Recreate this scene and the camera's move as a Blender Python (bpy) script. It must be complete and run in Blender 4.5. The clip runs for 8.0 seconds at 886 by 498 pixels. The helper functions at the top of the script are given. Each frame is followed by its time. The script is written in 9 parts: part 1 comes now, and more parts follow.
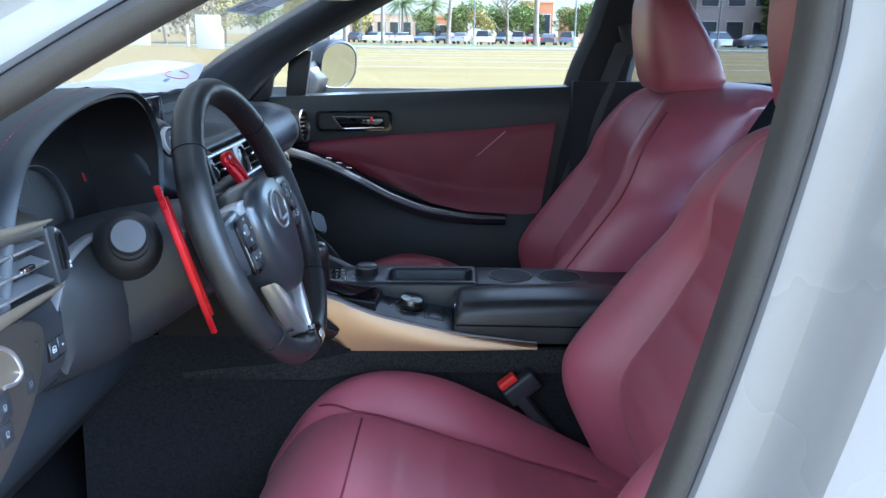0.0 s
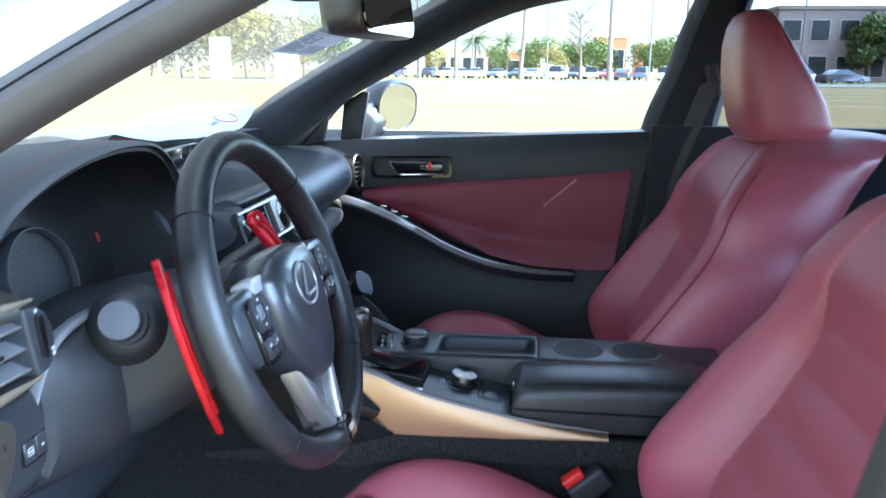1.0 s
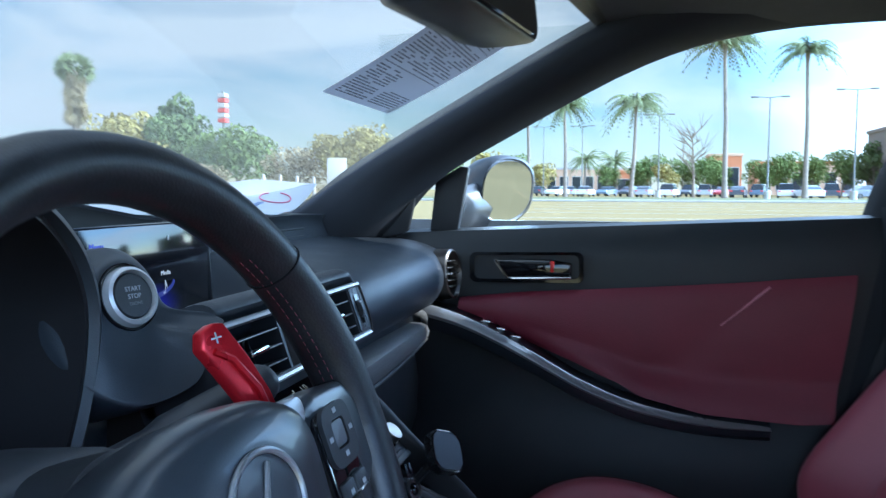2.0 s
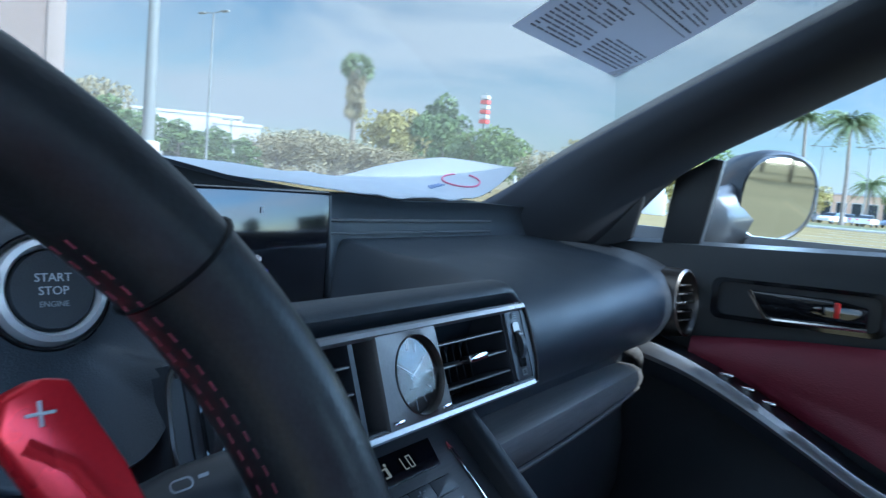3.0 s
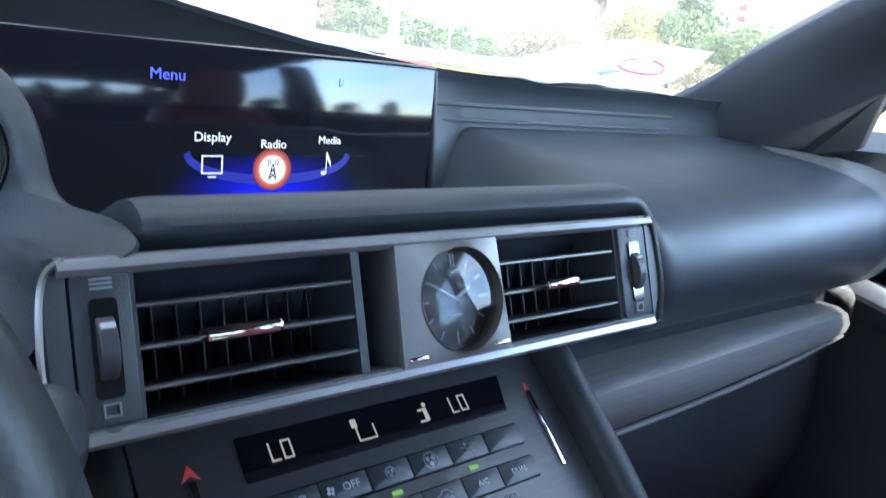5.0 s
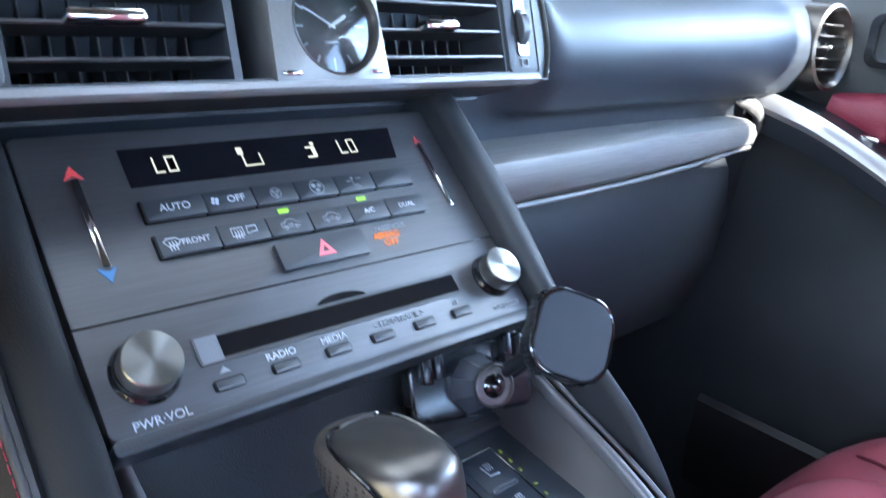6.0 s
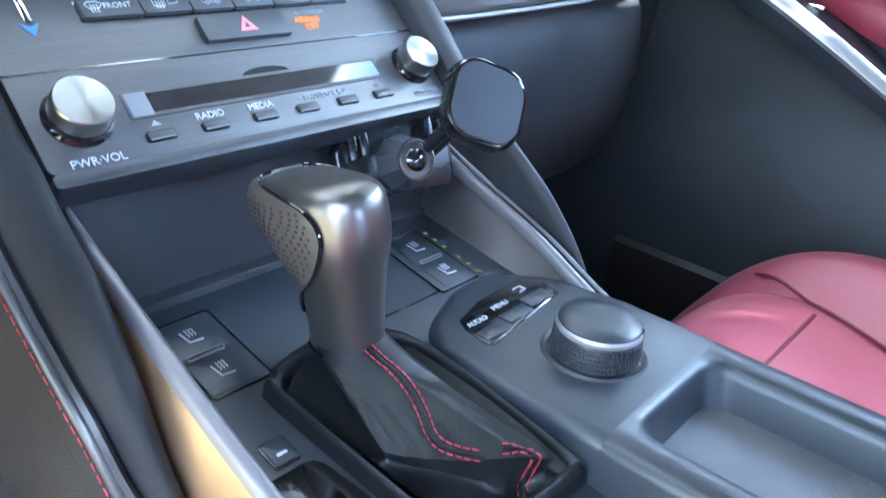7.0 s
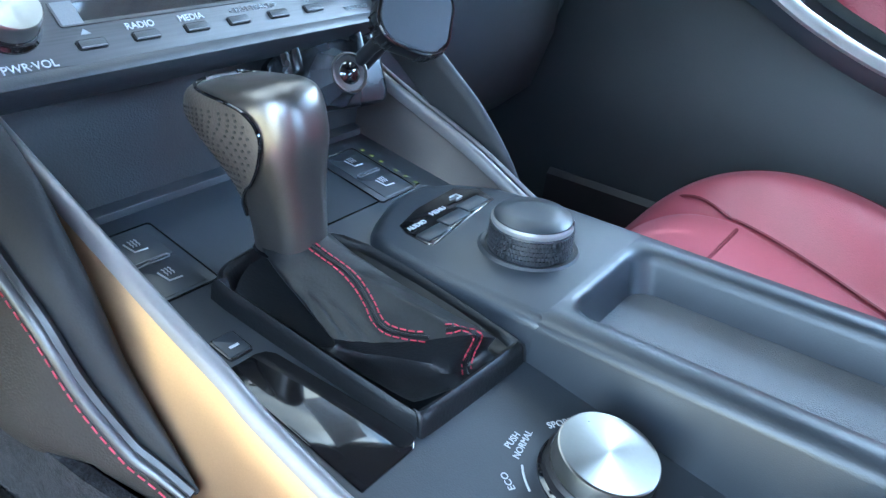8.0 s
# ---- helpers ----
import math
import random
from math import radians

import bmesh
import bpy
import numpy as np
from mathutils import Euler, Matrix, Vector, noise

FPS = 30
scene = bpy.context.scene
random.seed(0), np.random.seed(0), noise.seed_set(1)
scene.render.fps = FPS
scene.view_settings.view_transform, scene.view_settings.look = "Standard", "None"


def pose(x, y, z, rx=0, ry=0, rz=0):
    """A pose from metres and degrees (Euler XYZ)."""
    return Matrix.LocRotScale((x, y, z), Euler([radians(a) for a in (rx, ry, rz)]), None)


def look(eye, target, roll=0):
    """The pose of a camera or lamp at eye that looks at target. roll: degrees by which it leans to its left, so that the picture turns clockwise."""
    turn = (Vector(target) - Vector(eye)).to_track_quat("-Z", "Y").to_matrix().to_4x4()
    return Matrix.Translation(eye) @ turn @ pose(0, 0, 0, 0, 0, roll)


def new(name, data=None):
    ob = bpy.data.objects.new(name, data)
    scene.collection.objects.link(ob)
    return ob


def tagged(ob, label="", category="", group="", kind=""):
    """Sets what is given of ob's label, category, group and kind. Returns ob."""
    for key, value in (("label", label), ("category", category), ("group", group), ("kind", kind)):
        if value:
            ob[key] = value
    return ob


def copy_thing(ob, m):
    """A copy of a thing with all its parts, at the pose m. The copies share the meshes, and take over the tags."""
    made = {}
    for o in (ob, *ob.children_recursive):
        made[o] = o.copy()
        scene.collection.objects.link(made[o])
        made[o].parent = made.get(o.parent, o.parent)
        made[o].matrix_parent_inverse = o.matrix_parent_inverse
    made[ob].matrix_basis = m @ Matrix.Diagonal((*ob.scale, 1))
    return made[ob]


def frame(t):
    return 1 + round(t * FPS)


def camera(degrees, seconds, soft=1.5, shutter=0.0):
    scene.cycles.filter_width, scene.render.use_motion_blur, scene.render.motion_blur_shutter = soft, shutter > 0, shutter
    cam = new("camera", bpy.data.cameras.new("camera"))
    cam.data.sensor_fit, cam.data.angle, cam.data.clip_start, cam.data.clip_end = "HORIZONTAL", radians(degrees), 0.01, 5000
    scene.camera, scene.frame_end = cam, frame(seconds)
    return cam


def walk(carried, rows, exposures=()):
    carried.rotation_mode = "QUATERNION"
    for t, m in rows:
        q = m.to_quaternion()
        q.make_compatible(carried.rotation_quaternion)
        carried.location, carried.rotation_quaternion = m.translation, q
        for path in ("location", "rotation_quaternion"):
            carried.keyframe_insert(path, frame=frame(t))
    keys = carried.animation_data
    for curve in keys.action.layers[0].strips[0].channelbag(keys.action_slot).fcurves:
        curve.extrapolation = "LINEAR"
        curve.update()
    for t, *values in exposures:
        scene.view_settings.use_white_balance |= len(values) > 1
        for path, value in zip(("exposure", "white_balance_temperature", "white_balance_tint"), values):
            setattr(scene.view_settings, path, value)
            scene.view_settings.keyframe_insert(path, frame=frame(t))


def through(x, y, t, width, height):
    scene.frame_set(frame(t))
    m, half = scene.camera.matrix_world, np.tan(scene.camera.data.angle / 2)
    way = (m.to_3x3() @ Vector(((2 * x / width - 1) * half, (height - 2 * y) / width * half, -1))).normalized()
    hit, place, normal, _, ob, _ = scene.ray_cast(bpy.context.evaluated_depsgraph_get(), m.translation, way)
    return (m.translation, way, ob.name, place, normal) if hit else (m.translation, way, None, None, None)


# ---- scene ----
cam = camera(59.9, 8.0, soft=1.35, shutter=0.25)
PATH = [
    (0, (0.238, -1.328, 1.059), (0.199, 0.599, 0.524), 0.6),
    (0.5, (0.231, -1.326, 1.061), (0.107, 0.605, 0.555), 0.2),
    (1, (0.249, -1.159, 1.071), (0.03, 0.776, 0.618), 0.5),
    (1.2, (0.251, -1.065, 1.086), (-0.022, 0.875, 0.681), 0.7),
    (2.3, (0.125, -0.538, 0.952), (-0.52, 1.351, 0.844), 1.0),
    (2.5, (0.116, -0.488, 0.951), (-0.653, 1.355, 0.838), 2.2),
    (3, (0.102, -0.348, 0.957), (-0.975, 1.329, 0.790), 4.7),
    (3.5, (0.084, -0.265, 0.969), (-1.221, 1.231, 0.731), 5.5),
    (4, (0.079, -0.234, 0.980), (-1.354, 1.128, 0.671), 6.3),
    (4.2, (0.080, -0.228, 0.980), (-1.379, 1.097, 0.645), 6.6),
    (5.3, (0.114, -0.197, 0.923), (-1.343, 1.068, 0.399), 5.7),
    (5.5, (0.127, -0.196, 0.907), (-1.306, 1.081, 0.344), 5.5),
    (5.7, (0.14, -0.195, 0.896), (-1.257, 1.094, 0.275), 5.4),
    (6, (0.164, -0.194, 0.872), (-1.186, 1.116, 0.193), 5.3),
    (6.3, (0.178, -0.198, 0.853), (-1.102, 1.148, 0.111), 5.5),
    (6.5, (0.187, -0.203, 0.844), (-1.054, 1.148, 0.048), 5.5),
    (7, (0.204, -0.222, 0.82), (-0.938, 1.161, -0.064), 5.6),
    (7.5, (0.22, -0.241, 0.803), (-0.849, 1.169, -0.13), 5.4),
    (8, (0.221, -0.24, 0.802), (-0.762, 1.211, -0.162), 5.4),
]
EXPOSURES = [(0.0, 1.38, 5500, 7), (1.2, 1.95, 5600, 5), (2.3, 0.95, 5000, 3), (4.2, 0.9, 5000, 1), (5.3, 3.0, 5800, 8), (5.7, 3.35, 5800, 8), (6.2, 4.0, 5800, 7), (6.5, 4.1, 5650, 6), (7.0, 4.2, 5650, 4), (8.0, 4.1, 5450, -2)]
walk(cam, [(t, look(eye, target, roll)) for t, eye, target, roll in PATH], EXPOSURES)

# ---- world and sun ----
SUN_AZ, SUN_EL = radians(12), radians(32)      # from the rear of the car, a little to its passenger side
world = bpy.data.worlds.new("world")
scene.world = world
world.use_nodes = True
wt = world.node_tree
wt.nodes.clear()
w_out = wt.nodes.new("ShaderNodeOutputWorld")
w_bg = wt.nodes.new("ShaderNodeBackground")
w_sky = wt.nodes.new("ShaderNodeTexSky")
w_sky.sky_type, w_sky.sun_disc = "NISHITA", False
w_sky.sun_elevation, w_sky.sun_rotation = SUN_EL, radians(90) - SUN_AZ
w_sky.air_density, w_sky.dust_density, w_sky.ozone_density = 1.0, 0.15, 2.5
w_co = wt.nodes.new("ShaderNodeTexCoord")
w_map = wt.nodes.new("ShaderNodeMapping")
w_map.inputs["Scale"].default_value = (1.0, 1.0, 3.6)
w_map.inputs["Location"].default_value = (0.35, 0.2, 0.1)
w_noise = wt.nodes.new("ShaderNodeTexNoise")
w_noise.inputs["Scale"].default_value, w_noise.inputs["Detail"].default_value = 2.1, 7.0
w_noise.inputs["Roughness"].default_value, w_noise.inputs["Distortion"].default_value = 0.55, 0.5
w_ramp = wt.nodes.new("ShaderNodeValToRGB")
w_ramp.color_ramp.elements[0].position, w_ramp.color_ramp.elements[1].position = 0.38, 0.62
w_mix = wt.nodes.new("ShaderNodeMix")
w_mix.data_type = "RGBA"
w_mix.inputs[7].default_value = (5.8, 6.25, 7.0, 1)
wt.links.new(w_co.outputs["Generated"], w_map.inputs["Vector"])
wt.links.new(w_map.outputs["Vector"], w_noise.inputs["Vector"])
wt.links.new(w_noise.outputs["Fac"], w_ramp.inputs["Fac"])
wt.links.new(w_ramp.outputs["Color"], w_mix.inputs[0])
wt.links.new(w_sky.outputs["Color"], w_mix.inputs[6])
# thin cloud scatters more light towards the sun's side of the sky
w_dot = wt.nodes.new("ShaderNodeVectorMath")
w_dot.operation = "DOT_PRODUCT"
w_dot.inputs[1].default_value = (math.cos(SUN_EL) * math.cos(SUN_AZ), math.cos(SUN_EL) * math.sin(SUN_AZ), math.sin(SUN_EL))
wt.links.new(w_co.outputs["Generated"], w_dot.inputs[0])
w_near = wt.nodes.new("ShaderNodeMapRange")
w_near.inputs["From Min"].default_value, w_near.inputs["From Max"].default_value = 0.32, 0.95
w_near.inputs["To Min"].default_value, w_near.inputs["To Max"].default_value = 0.66, 7.4
wt.links.new(w_dot.outputs["Value"], w_near.inputs["Value"])
w_gain = wt.nodes.new("ShaderNodeVectorMath")
w_gain.operation = "SCALE"
wt.links.new(w_mix.outputs[2], w_gain.inputs[0])
# sky gain added on the unseen driver's side to brighten the cabin
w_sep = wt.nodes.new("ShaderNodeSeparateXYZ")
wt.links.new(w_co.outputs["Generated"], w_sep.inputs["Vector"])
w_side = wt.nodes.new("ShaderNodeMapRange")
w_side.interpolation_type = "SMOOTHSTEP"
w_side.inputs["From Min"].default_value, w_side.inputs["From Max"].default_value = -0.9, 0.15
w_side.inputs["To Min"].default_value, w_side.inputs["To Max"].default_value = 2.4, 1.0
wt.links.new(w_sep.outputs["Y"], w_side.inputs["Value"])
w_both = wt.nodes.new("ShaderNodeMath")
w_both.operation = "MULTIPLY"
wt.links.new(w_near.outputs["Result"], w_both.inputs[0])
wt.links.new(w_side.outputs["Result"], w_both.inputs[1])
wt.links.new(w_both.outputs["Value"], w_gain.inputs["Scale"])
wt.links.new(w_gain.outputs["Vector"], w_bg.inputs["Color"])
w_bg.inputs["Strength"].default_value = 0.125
wt.links.new(w_bg.outputs["Background"], w_out.inputs["Surface"])

sun = new("sun", bpy.data.lights.new("sun", "SUN"))
sun.data.energy, sun.data.angle, sun.data.color = 3.6, radians(0.6), (1.0, 0.94, 0.84)
sun.matrix_world = look((math.cos(SUN_EL) * math.cos(SUN_AZ) * 50, math.cos(SUN_EL) * math.sin(SUN_AZ) * 50, math.sin(SUN_EL) * 50), (0, 0, 0))

# ---- materials ----
def material(name, color, rough=0.5, metal=0.0, vary=0.15, scale=20.0, grain=0.0, grain_scale=600.0, coat=0.0, spec=0.5,
             emit=None, strength=0.0, random_tint=0.0, stretch=(1, 1, 1), rough_vary=0.1, voronoi=False, sheen=0.0):
    """A surface with variation at two scales (large blotches, fine grain), fine relief and uneven gloss."""
    m = bpy.data.materials.new(name)
    m.use_nodes = True
    nt = m.node_tree
    b = nt.nodes["Principled BSDF"]
    b.inputs["Metallic"].default_value, b.inputs["Coat Weight"].default_value = metal, coat
    b.inputs["Coat Roughness"].default_value = 0.06
    b.inputs["Specular IOR Level"].default_value = spec
    b.inputs["Sheen Weight"].default_value = sheen
    co = nt.nodes.new("ShaderNodeTexCoord")
    mp = nt.nodes.new("ShaderNodeMapping")
    mp.inputs["Scale"].default_value = stretch
    nt.links.new(co.outputs["Object"], mp.inputs["Vector"])
    big = nt.nodes.new("ShaderNodeTexNoise")
    big.inputs["Scale"].default_value, big.inputs["Detail"].default_value = scale, 4
    nt.links.new(mp.outputs["Vector"], big.inputs["Vector"])
    fine = nt.nodes.new("ShaderNodeTexNoise")
    fine.inputs["Scale"].default_value, fine.inputs["Detail"].default_value = grain_scale, 2
    nt.links.new(mp.outputs["Vector"], fine.inputs["Vector"])
    add = nt.nodes.new("ShaderNodeMath")
    add.operation = "MULTIPLY_ADD"
    nt.links.new(big.outputs["Fac"], add.inputs[0])
    add.inputs[1].default_value = 1.3
    nt.links.new(fine.outputs["Fac"], add.inputs[2])
    ramp = nt.nodes.new("ShaderNodeMapRange")
    ramp.inputs["From Min"].default_value, ramp.inputs["From Max"].default_value = 0.7, 1.6
    ramp.inputs["To Min"].default_value, ramp.inputs["To Max"].default_value = 1 - vary, 1 + vary
    nt.links.new(add.outputs["Value"], ramp.inputs["Value"])
    value = ramp.outputs["Result"]
    if random_tint:
        info = nt.nodes.new("ShaderNodeObjectInfo")
        spread = nt.nodes.new("ShaderNodeMapRange")
        spread.inputs["To Min"].default_value, spread.inputs["To Max"].default_value = 1 - random_tint, 1 + random_tint
        nt.links.new(info.outputs["Random"], spread.inputs["Value"])
        mul = nt.nodes.new("ShaderNodeMath")
        mul.operation = "MULTIPLY"
        nt.links.new(value, mul.inputs[0])
        nt.links.new(spread.outputs["Result"], mul.inputs[1])
        value = mul.outputs["Value"]
    tint = nt.nodes.new("ShaderNodeVectorMath")
    tint.operation = "SCALE"
    tint.inputs[0].default_value = color
    nt.links.new(value, tint.inputs["Scale"])
    nt.links.new(tint.outputs["Vector"], b.inputs["Base Color"])
    rr = nt.nodes.new("ShaderNodeMapRange")
    rr.inputs["To Min"].default_value, rr.inputs["To Max"].default_value = max(rough - rough_vary, 0.02), min(rough + rough_vary, 1)
    nt.links.new(big.outputs["Fac"], rr.inputs["Value"])
    nt.links.new(rr.outputs["Result"], b.inputs["Roughness"])
    if grain:
        bump = nt.nodes.new("ShaderNodeBump")
        bump.inputs["Strength"].default_value, bump.inputs["Distance"].default_value = grain, 0.0006
        if voronoi:
            cell = nt.nodes.new("ShaderNodeTexVoronoi")
            cell.inputs["Scale"].default_value = grain_scale
            nt.links.new(mp.outputs["Vector"], cell.inputs["Vector"])
            nt.links.new(cell.outputs["Distance"], bump.inputs["Height"])
        else:
            nt.links.new(fine.outputs["Fac"], bump.inputs["Height"])
        nt.links.new(bump.outputs["Normal"], b.inputs["Normal"])
    if emit:
        b.inputs["Emission Color"].default_value, b.inputs["Emission Strength"].default_value = (*emit, 1), strength
    return m


def glass(name, color, rough=0.0, clear=0.9):
    """A thin pane: mostly clear, with a mirror-like gloss."""
    m = bpy.data.materials.new(name)
    m.use_nodes = True
    nt = m.node_tree
    nt.nodes.clear()
    out = nt.nodes.new("ShaderNodeOutputMaterial")
    tr = nt.nodes.new("ShaderNodeBsdfTransparent")
    tr.inputs["Color"].default_value = (*color, 1)
    gl = nt.nodes.new("ShaderNodeBsdfGlossy")
    gl.inputs["Roughness"].default_value = rough
    face = nt.nodes.new("ShaderNodeLayerWeight")
    face.inputs["Blend"].default_value = 0.5
    power = nt.nodes.new("ShaderNodeMath")
    power.operation = "POWER"
    nt.links.new(face.outputs["Facing"], power.inputs[0])
    power.inputs[1].default_value = 4.0
    fr = nt.nodes.new("ShaderNodeMath")
    fr.operation = "MULTIPLY_ADD"
    nt.links.new(power.outputs["Value"], fr.inputs[0])
    fr.inputs[1].default_value, fr.inputs[2].default_value = clear, 0.03
    mix = nt.nodes.new("ShaderNodeMixShader")
    nt.links.new(fr.outputs["Value"], mix.inputs["Fac"])
    nt.links.new(tr.outputs["BSDF"], mix.inputs[1])
    nt.links.new(gl.outputs["BSDF"], mix.inputs[2])
    nt.links.new(mix.outputs["Shader"], out.inputs["Surface"])
    return m


def glowing(name, color, strength):
    m = bpy.data.materials.new(name)
    m.use_nodes = True
    b = m.node_tree.nodes["Principled BSDF"]
    b.inputs["Base Color"].default_value = (0.005, 0.005, 0.007, 1)
    b.inputs["Emission Color"].default_value, b.inputs["Emission Strength"].default_value = (*color, 1), strength
    return m


M_RED = material("red_leather", (0.40, 0.092, 0.128), 0.38, spec=0.75, sheen=0.06, vary=0.14, scale=9, grain=0.35, grain_scale=900, voronoi=True)
M_RED_DARK = material("red_leather_insert", (0.205, 0.025, 0.045), 0.46, vary=0.14, scale=9, grain=0.5, grain_scale=700, voronoi=True)
M_SEAM = material("dark_red_seam", (0.17, 0.025, 0.040), 0.6)
M_PAD = material("black_soft_plastic", (0.022, 0.0265, 0.033), 0.46, spec=0.45, vary=0.2, scale=14, grain=0.2, grain_scale=1100, voronoi=True)
M_LEATHER = material("black_leather", (0.027, 0.028, 0.031), 0.36, spec=0.6, vary=0.25, scale=25, grain=0.10, grain_scale=800, voronoi=True)
M_BAR = material("matt_black_leather", (0.010, 0.0105, 0.012), 0.62, spec=0.22, vary=0.2, scale=25, grain=0.15, grain_scale=900, voronoi=True)
M_RIM = material("worn_rim_leather", (0.014, 0.0145, 0.016), 0.40, spec=0.6, vary=0.45, scale=38, grain=0.14, grain_scale=520, rough_vary=0.16, voronoi=True)
M_HARD = material("black_hard_plastic", (0.026, 0.028, 0.032), 0.44, spec=0.5, vary=0.2, scale=18, grain=0.25, grain_scale=1500)
M_DECK = material("charcoal_coated_plastic", (0.023, 0.0275, 0.034), 0.36, spec=0.5, vary=0.18, scale=16, grain=0.15, grain_scale=1600)
M_GLOSS = material("piano_black", (0.006, 0.006, 0.007), 0.07, vary=0.1, coat=0.6, rough_vary=0.03)
M_BRUSHED = material("brushed_dark_metal_film", (0.064, 0.062, 0.063), 0.46, metal=0.3, vary=0.25, scale=60, grain=0.22, grain_scale=900, stretch=(1, 0.03, 1))
M_BAND = material("brushed_grey_metal_band", (0.135, 0.128, 0.120), 0.46, metal=0.3, vary=0.30, scale=60, grain=0.22, grain_scale=900, stretch=(1, 0.03, 1))
M_DIAL = material("brushed_dark_dial", (0.035, 0.033, 0.033), 0.32, spec=0.6, vary=0.15, scale=60)
# the cushion's brown tint stands for warm light from the doorway
M_CUSHION = material("warm_lit_soft_cushion", (0.021, 0.018, 0.0155), 0.65, spec=0.15, vary=0.2, scale=18, grain=0.3, grain_scale=900, voronoi=True)
M_SILVER = material("satin_silver_plastic", (0.58, 0.57, 0.56), 0.33, metal=0.85, vary=0.08, scale=12, grain=0.05, grain_scale=1500)
M_BOOT = material("creased_boot_leather", (0.0080, 0.0085, 0.0095), 0.40, spec=0.34, vary=0.25, scale=60, grain=0.25, grain_scale=700)
M_LINING = material("matt_black_lining", (0.010, 0.009, 0.010), 0.45, vary=0.2)
M_TRIM = material("champagne_satin_metal", (0.49, 0.325, 0.195), 0.34, metal=0.85, vary=0.08, scale=8, grain=0.05, grain_scale=1500)
M_PALE_GOLD = material("pale_gold_satin_metal", (0.27, 0.225, 0.165), 0.42, metal=0.6, vary=0.08, scale=12)
M_DOOR = material("black_door_plastic", (0.026, 0.030, 0.033), 0.46, vary=0.2, scale=14, grain=0.2, grain_scale=1100, voronoi=True)
M_GLOVE = material("black_glove_box_plastic", (0.017, 0.019, 0.021), 0.46, spec=0.35, vary=0.2, scale=14, grain=0.25, grain_scale=1100, voronoi=True)
M_HUB = material("satin_black_cover", (0.029, 0.033, 0.039), 0.34, spec=0.7, vary=0.15, scale=14, grain=0.12, grain_scale=1100, coat=0.3)
M_SMOKE = material("glossy_smoky_plastic", (0.026, 0.027, 0.030), 0.34, vary=0.15, coat=0.4)
M_PLATE = material("bronze_grey_satin_plate", (0.155, 0.145, 0.135), 0.40, metal=0.75, vary=0.1, scale=14)
# black knob leather; the warm light on it is put into the brown
M_PERFORATED = material("warm_lit_perforated_leather", (0.050, 0.042, 0.036), 0.42, spec=0.5, vary=0.25, scale=40, grain=0.25, grain_scale=900, voronoi=True)
M_STRIP = material("satin_bright_strip", (0.36, 0.36, 0.365), 0.30, metal=0.6, vary=0.06, scale=14)
M_RIDGE = material("satin_console_edge", (0.165, 0.158, 0.160), 0.40, metal=0.5, vary=0.06, scale=14)
M_RING = material("satin_silver_paint", (0.48, 0.48, 0.49), 0.34, metal=0.35, vary=0.05)
M_SEAM_PALE = material("pale_red_seam", (0.62, 0.22, 0.27), 0.5, vary=0.1)
M_TITAN = material("satin_titanium_metal", (0.135, 0.125, 0.117), 0.33, metal=0.9, vary=0.08, scale=20, grain=0.05, grain_scale=1500)
M_CHEEK = material("satin_dark_cheek", (0.062, 0.055, 0.053), 0.42, metal=0.3, vary=0.15, scale=14, grain=0.1, grain_scale=1400)
M_HOLDER = material("glossy_black_plastic", (0.008, 0.0085, 0.010), 0.28, spec=0.5, vary=0.2, scale=30)
M_CHROME = material("chrome", (0.80, 0.80, 0.80), 0.10, metal=1.0, vary=0.04, rough_vary=0.05)
M_CARPET = material("dark_grey_carpet", (0.014, 0.0138, 0.015), 0.95, spec=0.2, vary=0.8, scale=220, grain=1.0, grain_scale=900)
M_SIDE = material("speckled_grey_carpet", (0.026, 0.0255, 0.026), 0.95, spec=0.15, vary=0.9, scale=260, grain=1.0, grain_scale=900)
M_FLOOR = material("black_floor_carpet", (0.0055, 0.006, 0.0075), 0.95, spec=0.15, vary=0.6, scale=160, grain=1.0, grain_scale=900)
M_HEADLINER = material("dark_grey_headliner", (0.065, 0.068, 0.073), 0.9, vary=0.15, scale=60, grain=0.4, grain_scale=1200)
M_PILLAR = material("dark_pillar_cloth", (0.022, 0.025, 0.031), 0.85, vary=0.15, scale=60, grain=0.4, grain_scale=1200)
M_PAINT = material("white_pearl_paint", (0.33, 0.325, 0.325), 0.28, vary=0.03, scale=4, coat=0.8, rough_vary=0.05)
M_END = material("warm_grey_soft_plastic", (0.046, 0.040, 0.033), 0.33, spec=0.8, vary=0.15, scale=18, grain=0.2, grain_scale=1300)
M_KNEE = material("dull_black_plastic", (0.017, 0.018, 0.020), 0.55, spec=0.4, vary=0.2, scale=18, grain=0.25, grain_scale=1400)
M_RECESS = material("black_joint_and_shade", (0.005, 0.005, 0.006), 0.5, spec=0.2, vary=0.1)
M_RUBBER = material("black_rubber_seal", (0.060, 0.055, 0.051), 0.55, vary=0.2, grain=0.2)
M_GREY_PL = material("grey_plastic", (0.13, 0.135, 0.145), 0.42, vary=0.15, scale=22, grain=0.2, grain_scale=1400)
M_PADDLE = material("red_anodised_metal", (0.58, 0.014, 0.024), 0.30, metal=0.45, vary=0.1, grain=0.05)
M_BUCKLE = material("red_buckle_plastic", (0.70, 0.03, 0.025), 0.4, vary=0.1)
M_THREAD = material("red_thread", (0.30, 0.024, 0.045), 0.8, vary=0.2)
M_PRINT = material("pale_grey_print", (0.42, 0.43, 0.45), 0.6, vary=0.05)
